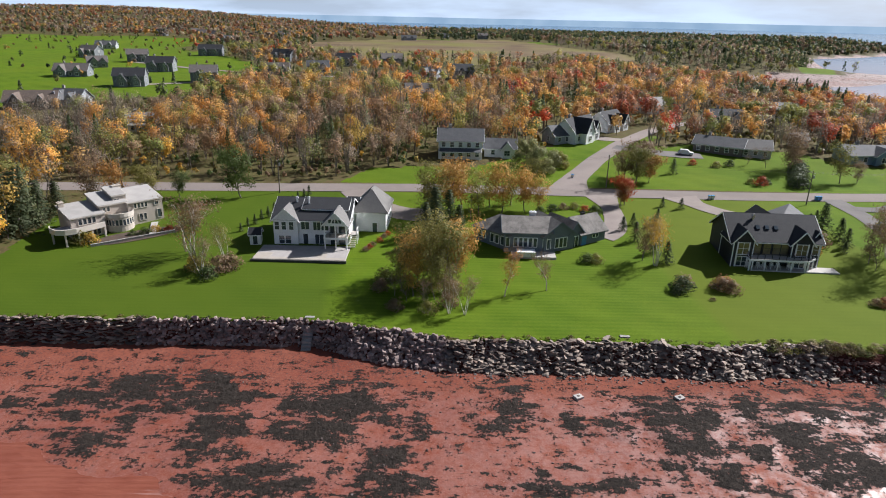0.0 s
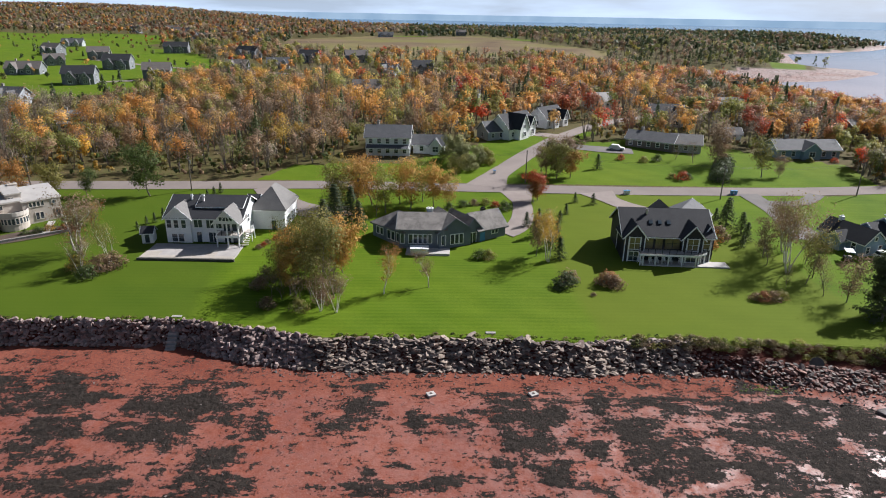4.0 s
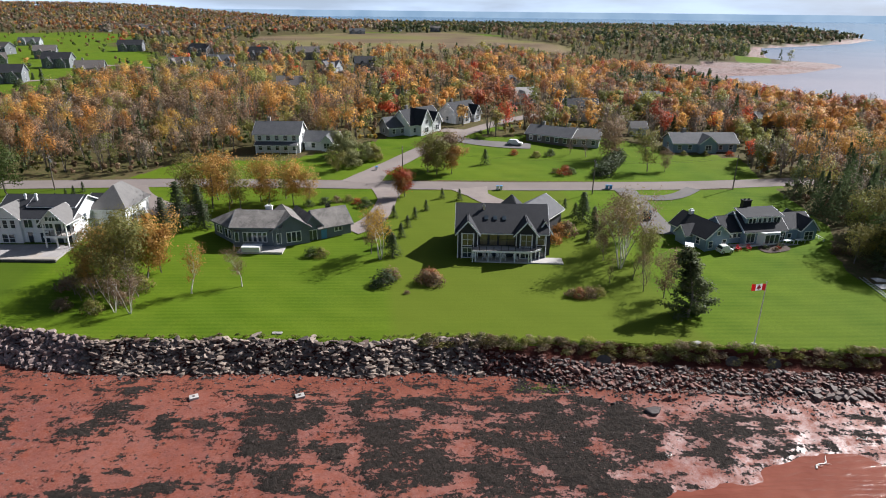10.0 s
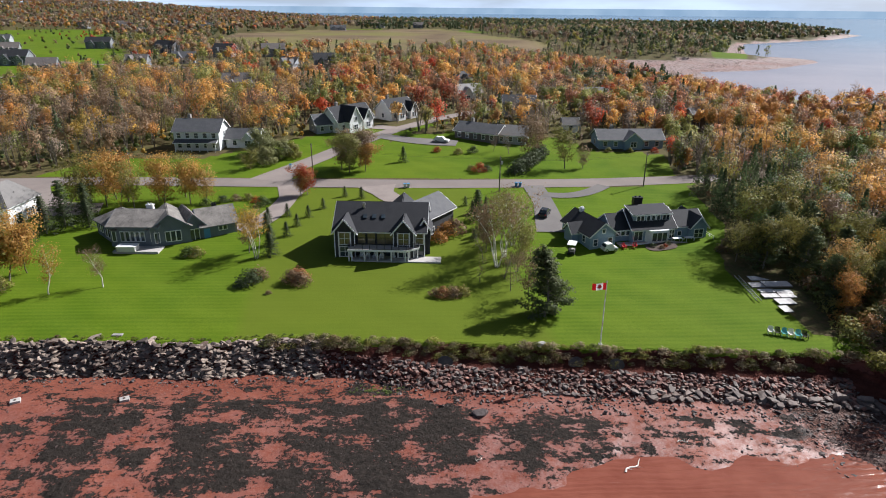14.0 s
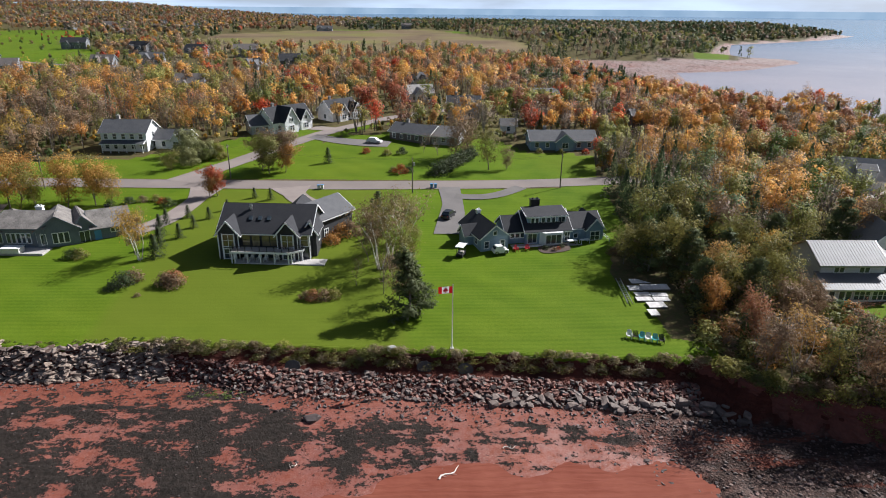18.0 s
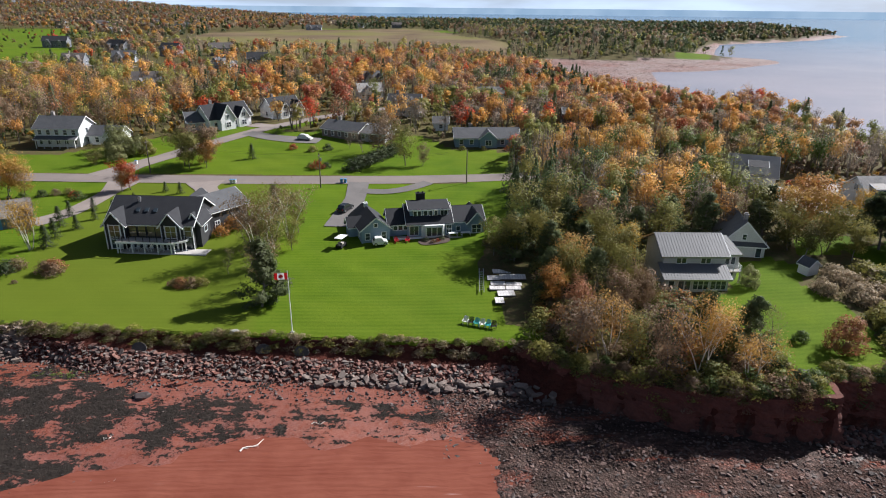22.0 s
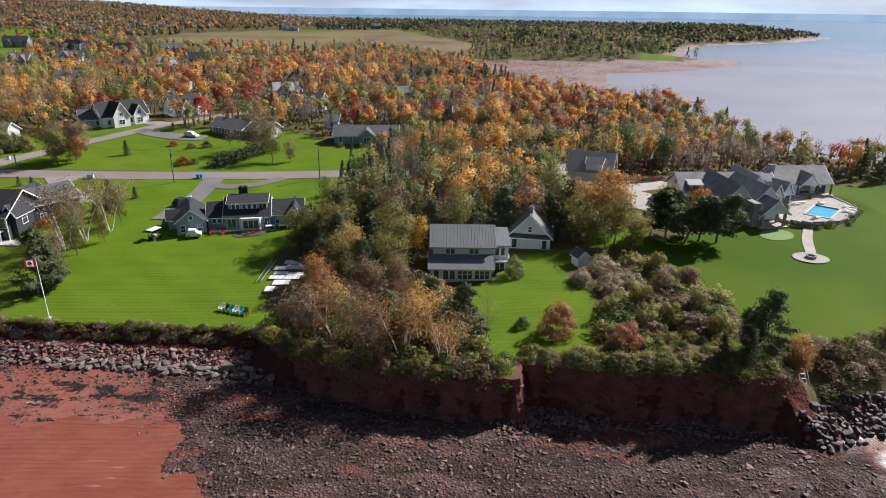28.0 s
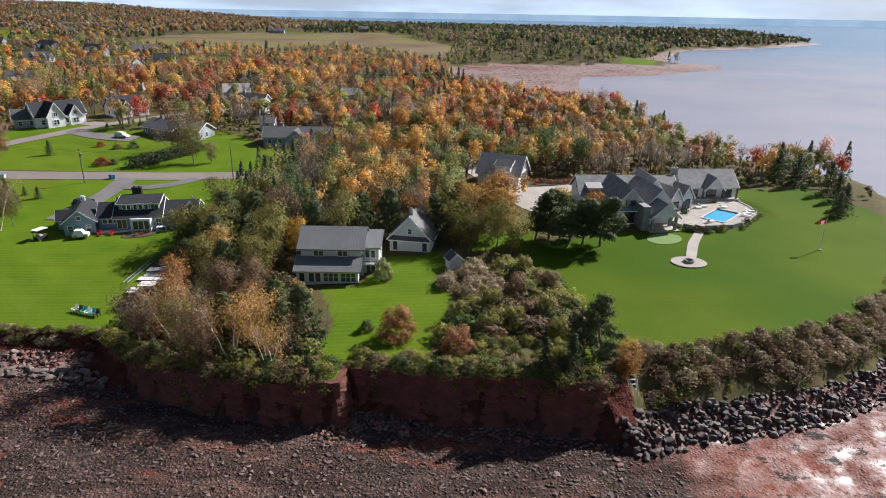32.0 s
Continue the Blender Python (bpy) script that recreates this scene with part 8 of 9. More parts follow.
for i in range(6):
    plant("shrub", "dark", 213.6 + 0.8 * i, 108.6 - 0.2 * i, 1.2, 1.0, "beside the garden path")

def lounge(x, y, yaw, z):
    ob = tagged(new("sun_lounger"), "white sun lounger on the pool terrace", "lounger", "pool loungers")
    ob.matrix_world = pose(x, y, z, 0, 0, yaw)
    block("frame", ob, Matrix(), -0.33, 0.33, -0.95, 0.95, 0.22, 0.28, WHITE)
    bm = bmesh.new()
    slab(bm, [(-0.3, -0.9, 0.29), (0.3, -0.9, 0.29), (0.3, 0.3, 0.29), (-0.3, 0.3, 0.29)], 0.07)
    slab(bm, [(-0.3, 0.3, 0.29), (0.3, 0.3, 0.29), (0.3, 0.85, 0.7), (-0.3, 0.85, 0.7)], 0.07)
    part("mattress", bm, M["canvas"], ob)
    for sx in (-0.28, 0.28):
        for sy in (-0.8, 0.7):
            block("leg", ob, Matrix(), sx - 0.03, sx + 0.03, sy - 0.03, sy + 0.03, 0, 0.22, WHITE)
    return ob


for i, (x, y) in enumerate(((228.0, 115.6), (229.2, 117.1), (230.0, 118.8), (221.6, 121.8), (220.2, 120.6), (225.6, 121.2), (219.2, 111.4))):
    lounge(x, y, 40 + 13 * i, 4.0)
strip("path", [(216.9, 109.6), (215.6, 106.5), (213.2, 103.6), (211.9, 100.8), (211.2, 97.5), (209.8, 95.2)], [1.6, 1.6, 1.7, 1.8, 1.7, 1.6], M["sand_paving"], "pale curving garden path", "path", 0.12)
patch("fire_circle", 209.1, 94.1, 2.9, 2.3, 0, M["sand_paving"], "round pale paved circle", "paving", 0.14)
fp = building("fire_pit", 209.1, 94.1, "round dark stone fire pit on the paved circle", "fire pit")
for i in range(14):
    q = 360 / 14 * i
    block("stone", fp, pose(0.7 * math.cos(radians(q)), 0.7 * math.sin(radians(q)), 0, 0, 0, q + 90), -0.15, 0.15, -0.12, 0.12, 0.1, 0.55, M["stone"])
patch("putting_green", 208.4, 104.4, 3.4, 2.4, 25, M["putting_green"], "pale clipped putting green", "putting green", 0.06)
h = building("garage", 181, 137, "tall white garage with dark roof and brown door", "garage", z=3.9)
a = local(h, 176.5, 138.4, -22)
wing(h, a, 9.6, 7.6, 2.9, 6.4, WS, M["pale_roof"], WHITE, "x", 0.5)
wing(h, a @ pose(4.0, -0.05, 0), 3.6, 4.0, 4.6, 5.8, WS, M["dark_roof"], WHITE, "shed", 0.25, 2.6)
window(h, a, 9.62, 3.8, 3.4, 1.0, 1.1, 90, 2, 2)
window(h, a, 9.62, 3.8, 0.05, 3.6, 2.5, 90, 4, 4, "old_wood", "old_wood", name="garage_door")
isl = patch("bed", 194, 137.5, 5.0, 1.8, 8, M["mulch"], "dark planted island in the forecourt", "bed", 0.16)
for i in range(9):
    plant("shrub", "brown" if i % 3 else "red", 189.8 + 1.05 * i, 137.4 + 0.5 * math.sin(i), 1.3, 0.9, "in the forecourt island", "island shrubs")

# ---- houses north of the road ----
def simple_house(x, y, yaw, L, D, eave, ridge, wall, roof, label, cross=(), wins=3, storeys=1, z=None, porch=False, stack=True, group="", trim=None):
    """A house with one long block, cross gables, rows of windows and a chimney."""
    trim = trim or WHITE
    h = building("house", x, y, label, z=z, group=group)
    a = local(h, x, y, yaw) @ pose(-L / 2, 0, 0)
    wing(h, a, L, D, eave, ridge, M[wall], M[roof], trim)
    for s in range(storeys):
        for i in range(wins):
            xx = L * (i + 0.6) / (wins + 0.2)
            window(h, a, xx, -0.02, 0.8 + 2.7 * s, 1.0, 1.3, 0, 1, 2)
        window(h, a, L + 0.02, D / 2, 0.8 + 2.7 * s, 1.0, 1.3, 90, 1, 2)
        window(h, a, -0.02, D / 2, 0.8 + 2.7 * s, 1.0, 1.3, 270, 1, 2)
    for cx, cl, out, ce, cr in cross:
        g = a @ pose(cx, -out, 0)
        wing(h, g, cl, D / 2 + out, ce, cr, M[wall], M[roof], trim, "y", 0.35)
        window(h, g, cl / 2, -0.02, 0.8, min(1.6, cl * 0.5), 1.4, 0, 2, 2)
        if ce > 4 or cr > 5.5:
            window(h, g, cl / 2, -0.02, 3.4, 1.0, 1.1, 0, 2, 1)
    if porch:
        g = a @ pose(0.5, -1.8, 0)
        wing(h, g, L - 1, 1.78, 2.4, 3.0, M[wall], M[roof], trim, "shed", 0.2, 2.25)
        columns(h, g, [(q * (L - 1.4) / 5 + 0.2, 0.15) for q in range(6)], -0.5, 2.35, 0.18)
    if stack:
        chimney(h, a, L * 0.25, D * 0.6, ridge - 0.7, ridge + 0.9, 0.8, 0.8, M["stone"])
    return h


N = "houses north of the road"
simple_house(4, 178.2, -1, 12.4, 8.5, 5.3, 8.0, "white_siding", "slate_roof", "white farmhouse with a long porch and grey roof", (), 5, 2, porch=True, group=N)
simple_house(15.5, 181, -4, 9.0, 6.5, 2.7, 4.9, "white_siding", "slate_roof", "low white annexe beside the farmhouse", ((5.0, 3.0, 1.0, 2.6, 4.4),), 2, stack=False, group=N)
simple_house(45.0, 203.5, 50, 15, 8, 3.4, 7.3, "white_siding", "dark_roof", "white gabled house with timbered fronts", ((2.6, 5.0, 2.4, 3.6, 7.6), (9.6, 3.6, 1.4, 3.4, 6.2)), 4, group=N)
simple_house(36.5, 198.5, 30, 6.5, 6.5, 2.8, 5.4, "grey_siding", "slate_roof", "grey side block of the gabled house", (), 2, stack=False, group=N)
simple_house(59, 222, 48, 11.5, 8, 3.2, 6.6, "white_siding", "dark_roof", "white house with a dark roof among trees", ((2.0, 3.4, 1.5, 3.0, 5.6), (7.8, 3.4, 1.5, 3.0, 5.6)), 4, group=N)
simple_house(81.5, 190.2, -32, 14, 8, 2.6, 4.6, "brown_siding", "slate_roof", "low brown bungalow with a grey roof", (), 5, group=N)
simple_house(91.5, 186.6, -16, 8.5, 8, 2.6, 4.8, "grey_siding", "grey_roof", "grey wing of the low bungalow", (), 3, stack=False, group=N)
simple_house(125.3, 181.6, 2, 18.5, 8.2, 2.7, 4.9, "blue_siding", "slate_roof", "long pale blue bungalow with a pillared gable", ((7.0, 5.0, 1.4, 2.7, 4.7),), 6, group=N)
simple_house(112, 201, 0, 4.5, 4, 2.6, 4.2, "white_siding", "grey_roof", "small white outbuilding behind the bungalow", (), 1, stack=False, group=N)
simple_house(99, 226, -4, 11, 8, 5.2, 7.2, "grey_siding", "dark_roof", "tall grey two-storey house with a balcony", ((6, 4, 1.5, 4.6, 6.6),), 3, 2, group=N)
simple_house(-97, 203, 20, 10, 7, 3.6, 5.6, "white_siding", "grey_roof", "white hillside cottage with a verandah", (), 4, porch=True, group=N)
simple_house(-88, 235.5, -30, 8, 6.5, 2.8, 5.4, "white_siding", "grey_roof", "white cottage half hidden by trees", ((4, 3, 1, 2.6, 4.8),), 2, group=N)
simple_house(131, 250, 5, 11, 7, 4.6, 6.6, "pale_siding", "grey_roof", "pale house among orange trees", (), 3, 2, group=N)
simple_house(84, 262, 20, 10, 7, 3.4, 6.2, "white_siding", "pale_roof", "white house with a pale roof among maples", ((2, 3.4, 1.2, 3, 5.4),), 3, group=N)
simple_house(160, 300, 30, 9, 7, 3.6, 6.4, "grey_siding", "slate_roof", "grey house above the bay", (), 3, group=N)
simple_house(209, 262, 40, 7, 7, 5.2, 8.0, "grey_siding", "dark_roof", "dark gabled house above the bay", (), 2, 2, group=N)
simple_house(30, 285, -10, 11, 7, 3.0, 5.6, "grey_siding", "slate_roof", "grey house deep in the woods", ((3, 3.4, 1, 2.8, 5),), 3, group=N)
simple_house(158, 205, 0, 13, 7, 4.8, 6.2, "brown_siding", "grey_roof", "brown house hidden in the autumn woods", (), 4, 2, group=N)
NEAR_SUBURB = [(-201, 345, 8, 17, 0), (-153, 310, 12, 14, 2), (-169, 381, 6, 15, 2), (-212, 446, 20, 13, 3), (-264, 478, -15, 14, 3), (-304, 582, 10, 17, 4), (-125, 332, 15, 13, 3),
    (-189, 520, 8, 18, 2), (-99, 378, 5, 12, 0), (-123, 480, -20, 16, 2), (-80, 400, 10, 13, 4), (-72, 449, -10, 13, 2), (-39, 456, 15, 15, 3), (-157, 240, 14, 18, 1), (-148, 247, -5, 12, 4), (-215, 400, 30, 11, 0)]
FAR_SUBURB = [(-253, 750, 10, 14, 4), (-359, 935, 20, 12, 3), (-336, 1060, 0, 12, 4), (-55, 888, 5, 20, 4), (-8, 1000, 0, 12, 4), (49, 990, 10, 14, 3), (-420, 985, 10, 13, 4), (-211, 818, -10, 12, 3),
    (-300, 840, 15, 12, 2), (-330, 880, 0, 13, 3), (-280, 900, 20, 12, 0), (-380, 870, -10, 13, 2), (-250, 960, 5, 12, 4), (9, 372, 15, 11, 2), (-12, 369, -20, 10, 4), (81, 300, 20, 12, 4), (-12, 274, 10, 11, 3)]
for i, (x, y, yaw, L, style) in enumerate(NEAR_SUBURB + FAR_SUBURB):
    wall, roof, words = (("far_siding", "umber_roof", "grey house with a brown-grey roof"), ("brown_siding", "brown_roof", "long house with a brown roof"), ("far_siding", "dark_roof", "grey two-storey house with dark roof"),
                         ("far_siding", "umber_roof", "grey house with a brown gabled roof"), ("grey_siding", "slate_roof", "pale house with a slate roof"))[style]
    tall = style in (2, 3)
    simple_house(x, y, yaw, L, 9, 5.2 if tall else 3.2, 8.4 if tall else 6.6, wall, roof, words + " on the far lawns", ((L * 0.15, 4.2, 2.2, 3.2, 6.2), (L * 0.62, 3.6, 1.4, 3.0, 5.6)), 3, 2 if tall else 1, group="far houses", stack=i % 2 == 0, trim=M["grey_siding"])

# ---- small things outdoors ----
def flag_pole(x, y, high, flag_w, label, leaf_mark=True):
    ob = building("flagpole", x, y, label, "flagpole")
    bm = bmesh.new()
    bmesh.ops.create_cone(bm, segments=10, radius1=0.08, radius2=0.045, depth=high, cap_ends=True, matrix=Matrix.Translation((0, 0, high / 2)))
    part("pole", bm, WHITE, ob)
    bm = bmesh.new()
    bmesh.ops.create_uvsphere(bm, u_segments=10, v_segments=8, radius=0.1, matrix=Matrix.Translation((0, 0, high + 0.08)))
    part("finial", bm, M["grey_metal"], ob)
    bm = bmesh.new()
    box(bm, -0.25, 0.25, -0.25, 0.25, -0.1, 0.12)
    part("footing", bm, M["concrete"], ob)
    fw, fh = flag_w, flag_w / 2
    def wave(u, v):
        return Vector((-u * fw * 0.96, 0.14 * math.sin(u * 7) * u, high - 0.15 - fh + v * fh - 0.1 * u * u))
    for name, u0, u1, mt in (("band", 0.0, 0.25, "red_paint"), ("field", 0.25, 0.75, "white_paint"), ("band", 0.75, 1.0, "red_paint")):
        bm = bmesh.new()
        g = [[bm.verts.new(wave(u0 + (u1 - u0) * i / 6, j / 4)) for j in range(5)] for i in range(7)]
        for i in range(6):
            for j in range(4):
                bm.faces.new((g[i][j], g[i + 1][j], g[i + 1][j + 1], g[i][j + 1]))
        bmesh.ops.solidify(bm, geom=bm.faces[:], thickness=0.015)
        part(name, bm, M[mt], ob, "red flag band" if mt == "red_paint" else "white flag field")
    if leaf_mark:
        bm = bmesh.new()
        spikes = [(0, 0.42), (0.09, 0.2), (0.22, 0.28), (0.2, 0.06), (0.36, 0.08), (0.3, -0.04), (0.36, -0.1), (0.16, -0.22), (0.04, -0.2), (0.03, -0.4)]
        ring = spikes + [(-a, b) for a, b in spikes[::-1]][:-1]
        for side in (-1, 1):
            vs = []
            for a_, b_ in ring:
                p = wave(0.5 + a_ * 0.5, 0.5 + b_)
                vs.append(bm.verts.new(p + Vector((0, side * 0.02, 0))))
            bm.faces.new(vs if side < 0 else vs[::-1])
        part("emblem", bm, M["red_paint"], ob, "red leaf emblem")
    return ob


flag_pole(91.2, 77.9, 9.1, 1.9, "tall white flagpole with a red and white flag")
flag_pole(234.1, 100.3, 5.6, 1.3, "short white flagpole with a red and white flag", False)


def car(x, y, yaw, length, high, paint_key, label, z=None):
    ob = building("car", x, y, label, "car", z)
    ob.matrix_world = ob.matrix_world @ pose(0, 0, 0.1, 0, 0, yaw)
    L, W, H = length, 1.75 if length > 3.5 else 1.6, high
    def shell(profile, half, inset):
        bm = bmesh.new()
        a = [bm.verts.new((u * L, -half + inset * (v > 0.6), v * H)) for u, v in profile]
        b = [bm.verts.new((u * L, half - inset * (v > 0.6), v * H)) for u, v in profile]
        bm.faces.new(a)
        bm.faces.new(b[::-1])
        for i in range(len(a)):
            j = (i + 1) % len(a)
            bm.faces.new((a[i], b[i], b[j], a[j]))
        bmesh.ops.recalc_face_normals(bm, faces=bm.faces)
        bmesh.ops.bevel(bm, geom=bm.edges, offset=0.05, segments=2, affect="EDGES")
        return bm
    part("body", shell([(-0.5, 0.16), (0.5, 0.16), (0.5, 0.42), (0.46, 0.52), (0.26, 0.58), (-0.46, 0.6), (-0.5, 0.5)], W / 2, 0), M[paint_key], ob)
    part("roof", shell([(-0.44, 0.58), (0.27, 0.57), (0.1, 1.0), (-0.34, 1.0)], W / 2 - 0.06, 0.12), M[paint_key], ob)
    part("glass", shell([(-0.46, 0.62), (0.25, 0.62), (0.11, 0.94), (-0.36, 0.94)], W / 2 - 0.04, 0.11), M["glass"], ob, "dark car windows")
    for sx in (-0.31, 0.31):
        for sy in (-1, 1):
            m4 = pose(sx * L, sy * (W / 2 - 0.1), 0.3, 90)
            bm = bmesh.new()
            bmesh.ops.create_cone(bm, segments=18, radius1=0.32, radius2=0.32, depth=0.22, cap_ends=True)
            wh = part("wheel", bm, M["rubber"], ob, "", m4)
            bm = bmesh.new()
            bmesh.ops.create_cone(bm, segments=12, radius1=0.2, radius2=0.2, depth=0.24, cap_ends=True)
            part("rim", bm, M["grey_metal"], wh)
    for sy in (-1, 1):
        block("headlight", ob, Matrix(), 0.49 * L, 0.505 * L, sy * 0.55 - 0.15, sy * 0.55 + 0.15, 0.42 * H, 0.5 * H, WHITE)
        block("tail_light", ob, Matrix(), -0.505 * L, -0.49 * L, sy * 0.6 - 0.1, sy * 0.6 + 0.1, 0.42 * H, 0.52 * H, M["red_paint"])
    return ob


car(100.6, 109.6, 14, 2.75, 1.5, "canvas", "tiny pale two-seat car beside the blue house")
car(91.8, 127.2, 68, 4.4, 1.5, "dark_paint", "dark hatchback parked on the driveway")
car(71.5, 188.3, -20, 4.5, 1.6, "canvas", "white car parked before the low bungalow")
cart = building("golf_cart", 93.6, 108.6, "white-roofed golf cart parked on the drive", "golf cart")
block("body", cart, pose(0, 0, 0, 0, 0, 70), -1.1, 1.1, -0.55, 0.55, 0.25, 0.7, M["rubber"])
block("seat", cart, pose(0, 0, 0, 0, 0, 70), -0.5, 0.2, -0.5, 0.5, 0.7, 1.0, M["deck_wood"])
block("roof", cart, pose(0, 0, 0, 0, 0, 70), -1.25, 1.2, -0.75, 0.75, 1.95, 2.05, WHITE)
for sx in (-1.0, 0.9):
    for sy in (-0.5, 0.5):
        block("post", cart, pose(0, 0, 0, 0, 0, 70), sx - 0.04, sx + 0.04, sy - 0.04, sy + 0.04, 0.6, 1.95, M["black_metal"])
        bm = bmesh.new()
        bmesh.ops.create_cone(bm, segments=14, radius1=0.26, radius2=0.26, depth=0.2, cap_ends=True)
        part("wheel", bm, M["rubber"], cart, "", pose(0, 0, 0, 0, 0, 70) @ pose(sx * 0.75, sy, 0.26, 90))
for i, x in enumerate((103.6, 105.6)):
    ch = tagged(armchair(M["red_paint"]), "bright red garden chair beside the deck", "chair", "red chairs by the deck")
    ch.matrix_world = pose(x, 110.6 + 0.3 * i, height_at(x, 110.6), 0, 0, 20 - 30 * i)
for i, (x, y) in enumerate(((114.2, 113.4), (116.6, 113.8))):
    tb = building("garden_table", x, y, "white garden table on the deck", "table", z=0.06, group="white deck tables")
    block("tabletop", tb, pose(0, 0, 0, 0, 0, 12), -0.9, 0.9, -0.45, 0.45, 0.68, 0.74, WHITE)
    for sx in (-0.8, 0.8):
        for sy in (-0.38, 0.38):
            block("leg", tb, pose(0, 0, 0, 0, 0, 12), sx - 0.04, sx + 0.04, sy - 0.04, sy + 0.04, 0, 0.68, WHITE)

# stacked dock sections and ladders at the wood's edge
dock = building("dock_stack", 121.5, 91, "stacked grey dock sections laid on the grass", "dock sections")
rngd = random.Random(12)
for x0, x1, y0, wide, lift in ((120.5, 124.0, 97.9, 1.7, 0.1), (119.4, 121.6, 95.3, 1.8, 0.1), (121.4, 125.7, 95.1, 2.0, 0.34), (119.8, 122.2, 93.0, 1.3, 0.1), (122.3, 124.8, 92.8, 1.3, 0.12),
                               (119.5, 122.0, 91.3, 1.4, 0.1), (122.1, 124.5, 91.2, 1.4, 0.14), (120.6, 123.3, 89.2, 1.9, 0.1), (120.0, 121.4, 86.7, 2.0, 0.1)):
    m4 = pose(x0 - 121.5, y0 - 91, lift, 0, rngd.uniform(-1, 1), rngd.uniform(-3, 3))
    n = max(3, round((x1 - x0) / 0.45))
    step = (x1 - x0) / n
    for k in range(n):
        block("plank", dock, m4, step * k + 0.012, step * (k + 1) - 0.012, -wide / 2, wide / 2, 0.1, 0.15, M["grey_plank"])
    for sy in (-wide / 2 + 0.1, wide / 2 - 0.1):
        block("joist", dock, m4, 0, x1 - x0, sy - 0.06, sy + 0.06, -0.12, 0.1, M["old_wood"])
lad = building("dock_ladder", 118.4, 94.0, "long aluminium dock frame leaning beside the stack", "dock frame")
m4 = pose(0, 0, 0.3, 2, 0, -3)
for sx in (-0.35, 0.35):
    block("rail", lad, m4, sx - 0.05, sx + 0.05, -4.4, 4.4, 0, 0.14, M["grey_metal"])
for k in range(11):
    block("rung", lad, m4, -0.3, 0.3, -3.4 + 0.68 * k - 0.04, -3.4 + 0.68 * k + 0.04, 0.02, 0.09, M["grey_metal"])

# poles and wires along the road
POLES = [(-75, 142.2), (-38.7, 143.4), (0.5, 145), (40, 153.5), (84.0, 142.6), (118, 146.2)]
def street_pole(x, y, lamp):
    ob = building("utility_pole", x, y, "weathered wooden utility pole beside the road", "utility pole", group="road poles")
    bm = bmesh.new()
    bmesh.ops.create_cone(bm, segments=8, radius1=0.15, radius2=0.1, depth=8.4, cap_ends=True, matrix=Matrix.Translation((0, 0, 4.0)))
    part("post", bm, M["old_wood"], ob)
    block("crossarm", ob, Matrix(), -0.06, 0.06, -0.9, 0.9, 7.5, 7.62, M["old_wood"])
    for sy in (-0.75, 0, 0.75):
        bm = bmesh.new()
        bmesh.ops.create_cone(bm, segments=8, radius1=0.06, radius2=0.04, depth=0.18, cap_ends=True, matrix=Matrix.Translation((0, sy, 7.71)))
        part("insulator", bm, M["grey_metal"], ob)
    if lamp:
        bm = bmesh.new()
        bmesh.ops.create_cone(bm, segments=12, radius1=0.22, radius2=0.22, depth=0.7, cap_ends=True, matrix=Matrix.Translation((0.35, 0, 6.7)))
        part("transformer", bm, M["grey_metal"], ob)
    return ob


for i, (x, y) in enumerate(POLES):
    street_pole(x, y, i in (1, 4))
for sy in (-0.75, 0.75):
    cu = bpy.data.curves.new("wire", "CURVE")
    cu.dimensions, cu.bevel_depth, cu.bevel_resolution = "3D", 0.014, 0
    sp = cu.splines.new("POLY")
    pts = []
    for (xa, ya), (xb, yb) in zip(POLES, POLES[1:]):
        za, zb = height_at(xa, ya) + 7.8, height_at(xb, yb) + 7.8
        for k in range(8):
            u = k / 8
            pts.append((xa + (xb - xa) * u, ya + (yb - ya) * u + sy, za + (zb - za) * u - 0.9 * 4 * u * (1 - u)))
    sp.points.add(len(pts) - 1)
    for pnt, q in zip(sp.points, pts):
        pnt.co = (*q, 1)
    cu.materials.append(M["black_metal"])
    tagged(new("power_line", cu), "thin black power line along the road", "wire")


def bin_thing(x, y, key, words):
    ob = building("wheeled_bin", x, y, f"{words} wheeled bin at the roadside", "bin", group="roadside bins")
    bm = bmesh.new()
    bmesh.ops.create_cone(bm, segments=4, radius1=0.36, radius2=0.45, depth=0.9, cap_ends=True, matrix=pose(0, 0, 0.5, 0, 0, 45))
    part("body", bm, M[key], ob)
    block("lid", ob, Matrix(), -0.36, 0.36, -0.36, 0.36, 0.96, 1.03, M["blue_paint"])
    for sx in (-0.25, 0.25):
        block("wheel", ob, Matrix(), sx - 0.04, sx + 0.04, 0.22, 0.42, 0, 0.2, M["rubber"])


for x, y, k, wd in ((62.5, 145.2, "canvas", "pale"), (63.3, 145.3, "canvas", "pale"), (89.2, 146.4, "blue_paint", "blue"), (88.3, 146.4, "blue_paint", "blue"), (33.0, 161.5, "canvas", "pale")):
    bin_thing(x, y, k, wd)
bn = building("bench", 184.6, 60.6, "weathered grey bench facing the sea", "bench")
for k in range(3):
    block("seat_slat", bn, pose(0, 0, 0, 0, 0, 10), -0.75, 0.75, -0.2 + 0.15 * k, -0.08 + 0.15 * k, 0.42, 0.46, M["grey_plank"])
for k in range(2):
    block("back_slat", bn, pose(0, 0, 0, 0, 0, 10), -0.75, 0.75, 0.24, 0.28, 0.58 + 0.16 * k, 0.7 + 0.16 * k, M["grey_plank"])
for sx in (-0.65, 0.65):
    block("leg", bn, pose(0, 0, 0, 0, 0, 10), sx - 0.04, sx + 0.04, -0.2, 0.26, 0, 0.42, M["grey_plank"])
